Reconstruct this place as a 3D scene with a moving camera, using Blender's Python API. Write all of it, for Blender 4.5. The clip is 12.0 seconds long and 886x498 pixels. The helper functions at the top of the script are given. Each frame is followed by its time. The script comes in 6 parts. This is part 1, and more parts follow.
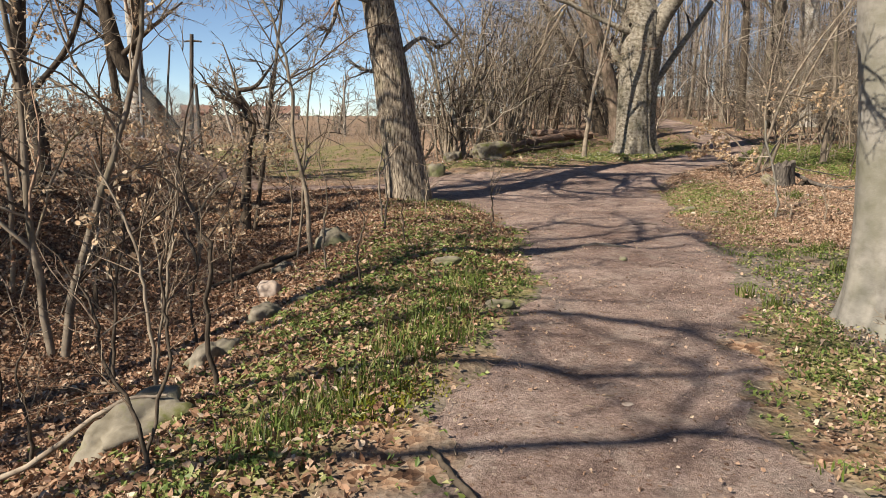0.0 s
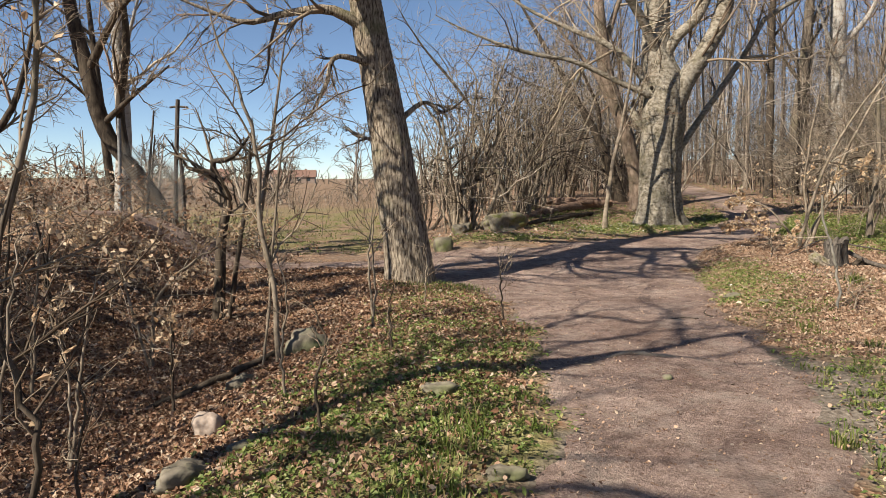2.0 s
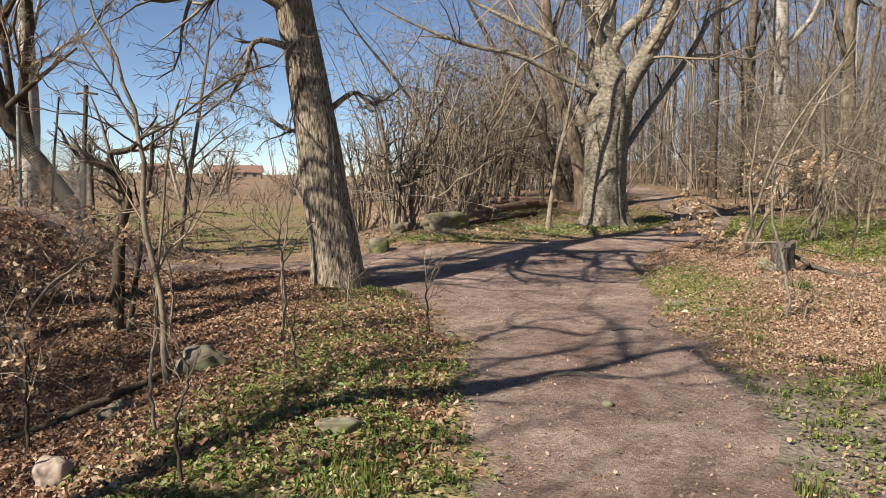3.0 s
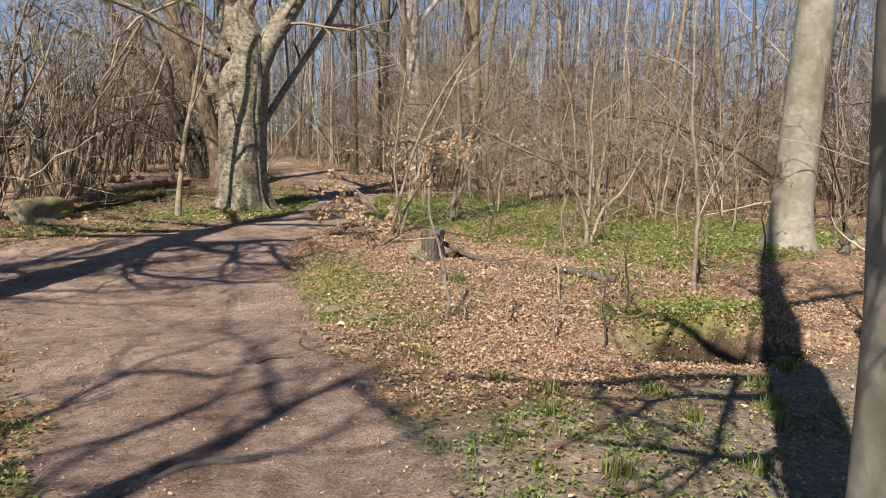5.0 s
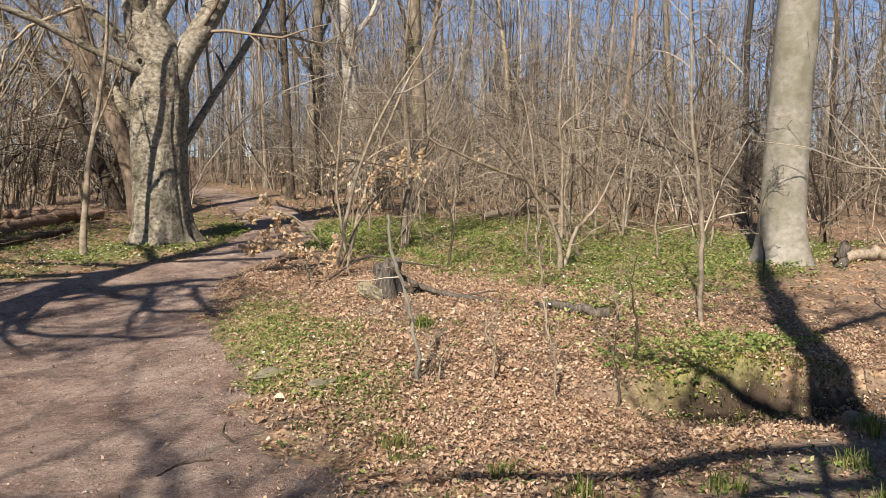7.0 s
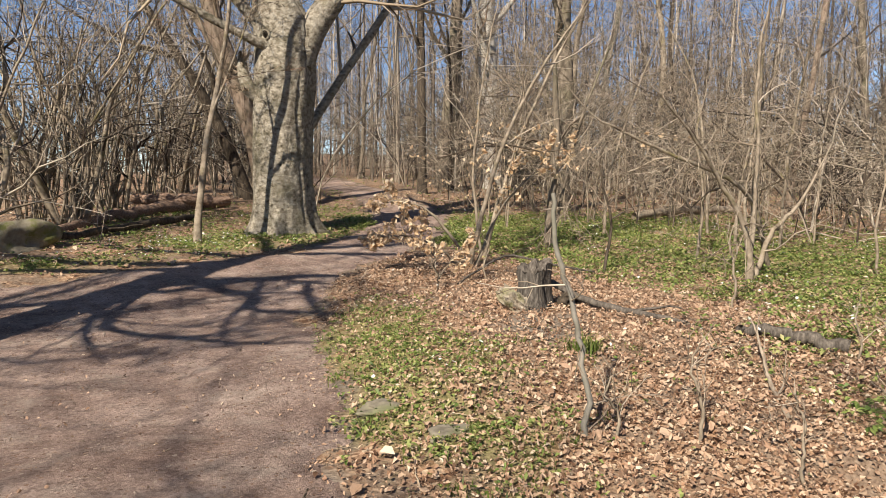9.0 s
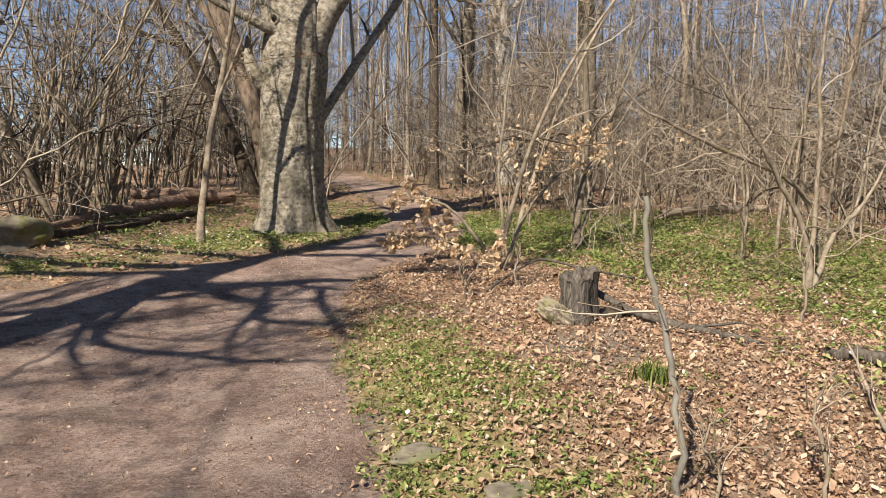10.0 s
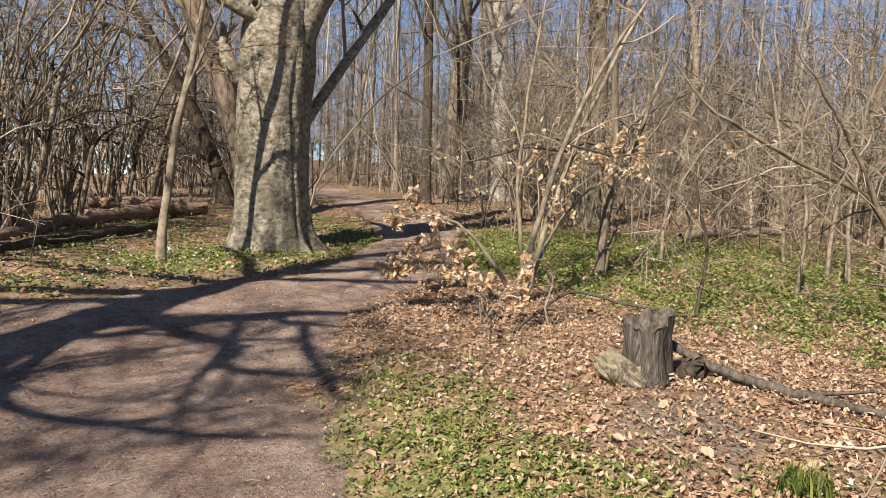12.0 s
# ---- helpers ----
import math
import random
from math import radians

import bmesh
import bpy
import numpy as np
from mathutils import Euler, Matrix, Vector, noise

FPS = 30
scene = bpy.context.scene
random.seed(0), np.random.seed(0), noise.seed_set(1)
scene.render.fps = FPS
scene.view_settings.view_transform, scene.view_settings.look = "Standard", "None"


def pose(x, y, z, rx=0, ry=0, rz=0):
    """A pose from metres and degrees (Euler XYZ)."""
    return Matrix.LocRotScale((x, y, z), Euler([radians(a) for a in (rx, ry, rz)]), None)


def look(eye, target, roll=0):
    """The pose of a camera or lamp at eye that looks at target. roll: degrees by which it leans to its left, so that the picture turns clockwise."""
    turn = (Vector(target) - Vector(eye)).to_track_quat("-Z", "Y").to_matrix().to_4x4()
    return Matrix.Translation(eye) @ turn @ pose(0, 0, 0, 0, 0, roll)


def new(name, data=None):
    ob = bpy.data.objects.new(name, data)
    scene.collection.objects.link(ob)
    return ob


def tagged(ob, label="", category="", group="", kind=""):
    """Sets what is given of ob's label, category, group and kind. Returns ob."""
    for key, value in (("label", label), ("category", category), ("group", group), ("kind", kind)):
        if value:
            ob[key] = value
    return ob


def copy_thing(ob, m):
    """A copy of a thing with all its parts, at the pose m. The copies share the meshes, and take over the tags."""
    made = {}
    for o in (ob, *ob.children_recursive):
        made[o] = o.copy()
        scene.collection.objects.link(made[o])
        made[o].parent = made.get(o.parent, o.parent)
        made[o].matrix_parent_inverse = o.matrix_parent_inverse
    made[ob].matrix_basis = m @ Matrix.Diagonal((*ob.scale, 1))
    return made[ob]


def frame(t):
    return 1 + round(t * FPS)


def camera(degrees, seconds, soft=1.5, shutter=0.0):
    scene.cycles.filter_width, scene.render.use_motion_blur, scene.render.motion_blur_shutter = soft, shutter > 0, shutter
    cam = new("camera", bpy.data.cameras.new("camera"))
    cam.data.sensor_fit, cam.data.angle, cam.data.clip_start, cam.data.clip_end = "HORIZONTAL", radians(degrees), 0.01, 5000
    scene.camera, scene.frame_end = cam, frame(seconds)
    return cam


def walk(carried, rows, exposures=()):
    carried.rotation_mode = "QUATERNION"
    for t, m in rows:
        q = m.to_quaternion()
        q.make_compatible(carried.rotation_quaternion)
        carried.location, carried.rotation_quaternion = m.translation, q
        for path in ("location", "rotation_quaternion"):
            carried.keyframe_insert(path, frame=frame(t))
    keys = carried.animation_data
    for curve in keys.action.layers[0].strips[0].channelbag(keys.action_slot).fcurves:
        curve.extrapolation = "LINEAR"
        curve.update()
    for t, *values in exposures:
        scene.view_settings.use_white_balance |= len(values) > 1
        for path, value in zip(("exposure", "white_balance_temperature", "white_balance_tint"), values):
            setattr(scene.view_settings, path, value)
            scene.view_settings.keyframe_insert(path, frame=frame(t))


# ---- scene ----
cam = camera(61.8, 12.0, soft=0.7)
EXPOSURES = [(0.0, 0.88, 6800, 8), (3.5, 0.88, 6800, 8), (5.5, 0.95, 6750, 8), (12.0, 0.98, 6850, 8)]
PATH = [
    (0, (0.067, 0.137, 1.6), (0.053, 2.105, 1.246), 0.3),
    (0.5, (0.071, 0.539, 1.631), (-0.051, 2.503, 1.271), -0.3),
    (1, (0.23, 0.992, 1.671), (0.022, 2.955, 1.347), -0.7),
    (1.5, (0.267, 1.452, 1.687), (0.071, 3.425, 1.421), -0.4),
    (2, (0.243, 1.949, 1.765), (0.186, 3.939, 1.576), 0.2),
    (2.5, (0.414, 2.404, 1.788), (0.476, 4.395, 1.609), 0.9),
    (3, (0.538, 2.891, 1.759), (0.617, 4.88, 1.565), 0.9),
    (3.5, (0.625, 3.389, 1.81), (0.909, 5.353, 1.564), 1.6),
    (3.7, (0.709, 3.574, 1.819), (1.137, 5.51, 1.558), 1.3),
    (5.3, (1.203, 5.024, 1.989), (2.234, 6.72, 1.739), 0.5),
    (5.5, (1.279, 5.169, 1.978), (2.332, 6.852, 1.73), -0.7),
    (6, (1.531, 5.673, 1.948), (2.619, 7.337, 1.729), -0.9),
    (6.5, (1.713, 6.185, 1.916), (2.816, 7.84, 1.709), -0.5),
    (7, (1.884, 6.637, 1.913), (2.999, 8.286, 1.714), -0.3),
    (7.5, (2.168, 7.131, 1.866), (3.109, 8.887, 1.689), 0.2),
    (7.7, (2.288, 7.343, 1.866), (3.129, 9.148, 1.685), 0.2),
    (9.3, (2.822, 8.874, 1.625), (3.626, 10.693, 1.419), 1.0),
    (9.5, (2.855, 9.066, 1.645), (3.656, 10.886, 1.431), 1.2),
    (10, (2.88, 9.605, 1.657), (3.68, 11.425, 1.447), 1.1),
    (10.5, (2.942, 10.109, 1.634), (3.441, 12.034, 1.431), 1.0),
    (11, (2.977, 10.608, 1.636), (3.317, 12.571, 1.458), 1.3),
    (11.5, (3.047, 11.057, 1.635), (3.628, 12.965, 1.479), 1.8),
    (12, (3.281, 11.447, 1.59), (4.133, 13.25, 1.423), 2.3),
]
walk(cam, [(t, look(eye, target, roll)) for t, eye, target, roll in PATH], EXPOSURES)

# ---- world and sun ----
SUN_AZ = Vector((-0.79, -0.61)).normalized()   # towards the sun, on the ground
SUN_EL = radians(40)
world = bpy.data.worlds.new("sky")
scene.world = world
world.use_nodes = True
wn = world.node_tree
sky = wn.nodes.new("ShaderNodeTexSky")
sky.sky_type, sky.sun_disc = "NISHITA", False
sky.sun_elevation, sky.sun_rotation = SUN_EL, math.atan2(SUN_AZ.x, SUN_AZ.y)
sky.air_density, sky.dust_density, sky.ozone_density = 0.55, 0.0, 2.2
wn.nodes["Background"].inputs["Strength"].default_value = 0.074
wn.links.new(sky.outputs[0], wn.nodes["Background"].inputs["Color"])
sun = new("sun", bpy.data.lights.new("sun", "SUN"))
sun.data.energy, sun.data.angle, sun.data.color = 5.0, radians(0.55), (1.0, 0.90, 0.79)
sun_from = Vector((SUN_AZ.x * math.cos(SUN_EL), SUN_AZ.y * math.cos(SUN_EL), math.sin(SUN_EL)))
sun.matrix_world = look(sun_from * 60, (0, 0, 0))

# ---- materials ----


def ramp_node(nt, stops):
    n = nt.nodes.new("ShaderNodeValToRGB")
    el = n.color_ramp.elements
    while len(el) < len(stops):
        el.new(0.5)
    for e, (p, c) in zip(el, stops):
        e.position, e.color = p, (*c, 1)
    return n


def noise_node(nt, vec, scale, detail=4.0, rough=0.6):
    n = nt.nodes.new("ShaderNodeTexNoise")
    n.inputs["Scale"].default_value, n.inputs["Detail"].default_value, n.inputs["Roughness"].default_value = scale, detail, rough
    nt.links.new(vec, n.inputs["Vector"])
    return n.outputs["Fac"]


def mix_node(nt, fac, a, b, mode="MIX"):
    n = nt.nodes.new("ShaderNodeMix")
    n.data_type, n.blend_type = "RGBA", mode
    for sock, val in ((n.inputs[0], fac), (n.inputs[6], a), (n.inputs[7], b)):
        if isinstance(val, (int, float)):
            sock.default_value = val
        elif isinstance(val, tuple):
            sock.default_value = (*val, 1)
        else:
            nt.links.new(val, sock)
    return n.outputs[2]


def start_mat(name, rough=0.85, spec=0.25):
    m = bpy.data.materials.new(name)
    m.use_nodes = True
    nt = m.node_tree
    b = nt.nodes["Principled BSDF"]
    b.inputs["Roughness"].default_value = rough
    b.inputs["Specular IOR Level"].default_value = spec
    return m, nt, b


def coords(nt, stretch=(1, 1, 1)):
    tc = nt.nodes.new("ShaderNodeTexCoord")
    mp = nt.nodes.new("ShaderNodeMapping")
    mp.inputs["Scale"].default_value = stretch
    nt.links.new(tc.outputs["Object"], mp.inputs["Vector"])
    return mp.outputs["Vector"]


def add_bump(nt, b, height, strength=0.4, dist=0.02):
    n = nt.nodes.new("ShaderNodeBump")
    n.inputs["Strength"].default_value, n.inputs["Distance"].default_value = strength, dist
    nt.links.new(height, n.inputs["Height"])
    nt.links.new(n.outputs["Normal"], b.inputs["Normal"])


TONE = 0.76   # how dark natural surfaces are beside clean samples of them


def toned(stops):
    return [(p, tuple(TONE * c for c in col)) for p, col in stops]


def surface(name, stops, scale, stretch=(1, 1, 1), big=None, big_scale=1.0, rough=0.85, bump=0.5, dist=0.02, spec=0.2, big_cut=(0.45, 0.65)):
    """A natural surface: fine grain over a colour ramp, and larger patches of a second colour."""
    m, nt, b = start_mat(name, rough, spec)
    v = coords(nt, stretch)
    fine = noise_node(nt, v, scale, 6)
    r = ramp_node(nt, toned(stops))
    nt.links.new(fine, r.inputs[0])
    col = r.outputs[0]
    if big:
        patch = ramp_node(nt, [(big_cut[0], (0, 0, 0)), (big_cut[1], (1, 1, 1))])
        nt.links.new(noise_node(nt, coords(nt), big_scale, 5), patch.inputs[0])
        col = mix_node(nt, patch.outputs[0], col, tuple(TONE * c for c in big))
    nt.links.new(col, b.inputs["Base Color"])
    if bump:
        add_bump(nt, b, fine, bump, dist)
    return m


def island_mat(name, stops, rough=0.7, spec=0.2, through_light=0.0):
    """Many small loose pieces, each with a shade of its own."""
    m, nt, b = start_mat(name, rough, spec)
    g = nt.nodes.new("ShaderNodeNewGeometry")
    r = ramp_node(nt, toned(stops))
    nt.links.new(g.outputs["Random Per Island"], r.inputs[0])
    col = mix_node(nt, 0.35, r.outputs[0], mix_node(nt, noise_node(nt, coords(nt), 25, 3), (0.35, 0.35, 0.35), (1.4, 1.4, 1.4)), "MULTIPLY")
    nt.links.new(col, b.inputs["Base Color"])
    if through_light:
        t = nt.nodes.new("ShaderNodeBsdfTranslucent")
        nt.links.new(col, t.inputs["Color"])
        mx = nt.nodes.new("ShaderNodeMixShader")
        mx.inputs[0].default_value = through_light
        nt.links.new(b.outputs[0], mx.inputs[1])
        nt.links.new(t.outputs[0], mx.inputs[2])
        nt.links.new(mx.outputs[0], nt.nodes["Material Output"].inputs["Surface"])
    return m


BARK_RIDGED = surface("ridged_bark", [(0.36, (0.05, 0.038, 0.028)), (0.48, (0.25, 0.205, 0.155)), (0.66, (0.54, 0.47, 0.37))], 13, (2.6, 2.6, 0.55),
                      (0.17, 0.17, 0.09), 1.2, 0.9, 0.9, 0.03, big_cut=(0.55, 0.8))
BARK_BEECH = surface("grey_beech_bark", [(0.25, (0.20, 0.185, 0.155)), (0.5, (0.32, 0.30, 0.26)), (0.75, (0.40, 0.375, 0.33))], 9, (1, 1, 1.3),
                     (0.185, 0.18, 0.13), 1.5, 0.8, 0.35, 0.02, big_cut=(0.42, 0.66))
BARK_OLD = surface("old_rough_beech_bark", [(0.30, (0.075, 0.062, 0.044)), (0.43, (0.23, 0.202, 0.155)), (0.55, (0.36, 0.325, 0.262)), (0.72, (0.50, 0.465, 0.39))], 9, (1.1, 1.1, 1.5),
                   (0.16, 0.145, 0.09), 2.0, 0.9, 1.0, 0.05, big_cut=(0.50, 0.78))
BARK_PINK = surface("flaking_pinkish_bark", [(0.3, (0.13, 0.09, 0.065)), (0.5, (0.29, 0.22, 0.17)), (0.8, (0.40, 0.325, 0.26))], 7, (1.5, 1.5, 0.5), (0.12, 0.10, 0.07), 1.6, 0.9, 0.7)
BARK_WHITE = surface("pale_bark", [(0.3, (0.16, 0.14, 0.115)), (0.48, (0.48, 0.455, 0.41)), (0.8, (0.64, 0.61, 0.56))], 4, (1, 1, 1.6),
                     (0.13, 0.115, 0.09), 1.7, 0.8, 0.3, big_cut=(0.55, 0.68))
BARK_WOOD = surface("woodland_bark", [(0.3, (0.085, 0.07, 0.052)), (0.55, (0.24, 0.20, 0.155)), (0.8, (0.37, 0.315, 0.25))], 5, (2, 2, 0.7),
                    (0.14, 0.14, 0.07), 0.7, 0.9, 0.5, big_cut=(0.5, 0.75))
BARK_DARK = surface("dark_bark", [(0.3, (0.035, 0.028, 0.022)), (0.6, (0.12, 0.095, 0.07)), (0.8, (0.2, 0.165, 0.125))], 7, (2.5, 2.5, 0.6), rough=0.9, bump=0.7)
BARK_HAZEL = surface("hazel_bark", [(0.3, (0.12, 0.095, 0.068)), (0.5, (0.29, 0.24, 0.18)), (0.75, (0.46, 0.395, 0.31))], 8, (1, 1, 1),
                     (0.19, 0.17, 0.06), 1.5, 0.75, 0.3, big_cut=(0.55, 0.75))
TWIG = island_mat("twig_bark", [(0.0, (0.09, 0.065, 0.045)), (0.4, (0.22, 0.165, 0.115)), (0.75, (0.40, 0.325, 0.235)), (0.92, (0.52, 0.44, 0.33)), (1.0, (0.33, 0.18, 0.115))], 0.75)
TWIG_PALE = island_mat("pale_twig_bark", [(0.0, (0.12, 0.092, 0.067)), (0.4, (0.28, 0.225, 0.168)), (0.8, (0.45, 0.375, 0.29)), (1.0, (0.60, 0.52, 0.42))], 0.7)
TWIG_FAR = island_mat("woodland_twigs", [(0.0, (0.042, 0.035, 0.028)), (0.45, (0.16, 0.13, 0.102)), (0.75, (0.37, 0.315, 0.255)), (1.0, (0.60, 0.535, 0.45))], 0.8)
TWIG_WILD = island_mat("thicket_bark", [(0.0, (0.033, 0.026, 0.021)), (0.42, (0.113, 0.087, 0.066)), (0.6, (0.35, 0.29, 0.222)), (1.0, (0.64, 0.57, 0.47))], 0.75)
LITTER = island_mat("dead_leaves", [(0.0, (0.115, 0.063, 0.040)), (0.14, (0.35, 0.215, 0.14)), (0.5, (0.53, 0.36, 0.245)), (0.85, (0.63, 0.465, 0.335)), (1.0, (0.74, 0.62, 0.47))], 0.65, 0.3, 0.12)
LITTER_DARK = island_mat("damp_dead_leaves", [(0.0, (0.085, 0.045, 0.028)), (0.25, (0.24, 0.125, 0.072)), (0.6, (0.43, 0.26, 0.16)), (0.88, (0.54, 0.385, 0.265)), (1.0, (0.68, 0.56, 0.42))], 0.6, 0.35, 0.1)
HUNG = island_mat("withered_beech_leaves", [(0.0, (0.72, 0.48, 0.29)), (0.5, (0.90, 0.69, 0.46)), (1.0, (1.0, 0.86, 0.66))], 0.6, 0.3, 0.4)
GRASS = island_mat("grass_blades", [(0.0, (0.07, 0.11, 0.02)), (0.45, (0.15, 0.22, 0.04)), (0.75, (0.23, 0.27, 0.06)), (1.0, (0.40, 0.34, 0.17))], 0.55, 0.3, 0.3)
HERB = island_mat("herb_leaves", [(0.0, (0.09, 0.15, 0.035)), (0.4, (0.23, 0.32, 0.08)), (0.75, (0.38, 0.43, 0.14)), (1.0, (0.55, 0.51, 0.24))], 0.5, 0.35, 0.35)
MOSSY = island_mat("yellow_moss", [(0.0, (0.15, 0.18, 0.02)), (0.6, (0.28, 0.27, 0.03)), (1.0, (0.36, 0.33, 0.06))], 0.8, 0.15, 0.2)
PETAL = island_mat("white_petals", [(0.0, (0.70, 0.72, 0.68)), (1.0, (0.85, 0.85, 0.82))], 0.6, 0.2, 0.2)
STONE = surface("field_stone", [(0.3, (0.13, 0.115, 0.085)), (0.55, (0.26, 0.23, 0.18)), (0.8, (0.36, 0.32, 0.265))], 9, rough=0.85, bump=0.6, big=(0.15, 0.17, 0.07), big_scale=2.2)
PALE_STONE = surface("pale_pink_stone", [(0.3, (0.33, 0.26, 0.21)), (0.6, (0.53, 0.44, 0.37)), (0.8, (0.62, 0.53, 0.46))], 12, rough=0.85, bump=0.5)
MOSS_STONE = surface("mossy_stone", [(0.3, (0.16, 0.14, 0.10)), (0.55, (0.29, 0.26, 0.20)), (0.8, (0.38, 0.34, 0.28))], 7, rough=0.9, bump=0.6, big=(0.15, 0.155, 0.055), big_scale=3.4, big_cut=(0.5, 0.62))
WEATHERED = surface("weathered_wood", [(0.3, (0.05, 0.042, 0.036)), (0.55, (0.15, 0.13, 0.11)), (0.8, (0.29, 0.25, 0.21))], 8, (4, 4, 0.5), rough=0.9, bump=0.9, dist=0.03)
CHARRED = surface("blackened_wood", [(0.3, (0.035, 0.03, 0.026)), (0.52, (0.12, 0.105, 0.09)), (0.75, (0.27, 0.24, 0.205))], 9, (5, 5, 0.6), rough=0.9, bump=1.0, dist=0.04)
ROTTEN = surface("rotten_wood", [(0.3, (0.16, 0.13, 0.10)), (0.5, (0.36, 0.31, 0.245)), (0.75, (0.52, 0.46, 0.375))], 14, (2, 2, 1), rough=0.95, bump=1.0, dist=0.04, big=(0.26, 0.25, 0.13), big_scale=5)
RED_WOOD = surface("fallen_red_wood", [(0.3, (0.12, 0.078, 0.056)), (0.5, (0.29, 0.195, 0.145)), (0.75, (0.45, 0.33, 0.25))], 9, (1, 3, 3), rough=0.9, bump=0.6)
BARE_WOOD = surface("bare_branch_wood", [(0.3, (0.22, 0.17, 0.125)), (0.6, (0.42, 0.35, 0.27)), (0.8, (0.52, 0.45, 0.36))], 12, rough=0.8, bump=0.4)
# near-black colour for the shade painted into holes without depth
HOLE_SHADE = surface("hollow_shade", [(0.3, (0.012, 0.010, 0.008)), (0.7, (0.035, 0.028, 0.02))], 9, rough=1.0)
METAL = surface("galvanised_wire", [(0.3, (0.22, 0.23, 0.23)), (0.7, (0.36, 0.37, 0.37))], 20, rough=0.55, bump=0.1)
BRICK_RED = surface("brick_wall", [(0.3, (0.27, 0.15, 0.11)), (0.7, (0.38, 0.23, 0.18))], 3, rough=0.9)
ROOF_RED = surface("roof_tiles", [(0.3, (0.22, 0.13, 0.10)), (0.7, (0.30, 0.19, 0.15))], 2, rough=0.85)
PLASTER = surface("plaster_wall", [(0.3, (0.32, 0.25, 0.20)), (0.7, (0.40, 0.32, 0.27))], 2, rough=0.9)
GLASSY = surface("dark_window", [(0.3, (0.03, 0.035, 0.04)), (0.7, (0.06, 0.07, 0.08))], 2, rough=0.15, bump=0, spec=0.5)


def dirt_material():
    m, nt, b = start_mat("trodden_dirt", 0.92, 0.15)
    v = coords(nt)
    fine = noise_node(nt, v, 34, 9, 0.75)
    r = ramp_node(nt, [(0.28, (0.13, 0.096, 0.080)), (0.44, (0.27, 0.208, 0.178)), (0.56, (0.365, 0.292, 0.253)), (0.74, (0.52, 0.445, 0.395))])
    nt.links.new(fine, r.inputs[0])
    damp = ramp_node(nt, [(0.36, (0.62, 0.55, 0.53)), (0.64, (1.16, 1.12, 1.10))])
    nt.links.new(noise_node(nt, v, 0.7, 6, 0.65), damp.inputs[0])
    col = mix_node(nt, 1.0, r.outputs[0], damp.outputs[0], "MULTIPLY")
    mottle = ramp_node(nt, [(0.36, (0.62, 0.60, 0.60)), (0.60, (1.16, 1.16, 1.16))])
    nt.links.new(noise_node(nt, v, 6.5, 8, 0.75), mottle.inputs[0])
    col = mix_node(nt, 1.0, col, mottle.outputs[0], "MULTIPLY")
    pale = ramp_node(nt, [(0.50, (0, 0, 0)), (0.72, (0.75, 0.75, 0.75))])
    nt.links.new(noise_node(nt, v, 2.3, 7, 0.72), pale.inputs[0])
    col = mix_node(nt, pale.outputs[0], col, (0.41, 0.345, 0.29))
    chips = nt.nodes.new("ShaderNodeTexVoronoi")
    chips.inputs["Scale"].default_value = 48
    nt.links.new(v, chips.inputs["Vector"])
    sep = nt.nodes.new("ShaderNodeSeparateColor")
    nt.links.new(chips.outputs["Color"], sep.inputs[0])
    few = ramp_node(nt, [(0.94, (0, 0, 0)), (0.96, (1, 1, 1))])
    nt.links.new(sep.outputs[1], few.inputs[0])
    tint = ramp_node(nt, [(0.0, (0.12, 0.07, 0.05)), (0.5, (0.25, 0.16, 0.11)), (1.0, (0.40, 0.33, 0.27))])
    nt.links.new(sep.outputs[0], tint.inputs[0])
    col = mix_node(nt, few.outputs[0], col, tint.outputs[0])
    nt.links.new(col, b.inputs["Base Color"])
    add_bump(nt, b, fine, 0.9, 0.04)
    return m


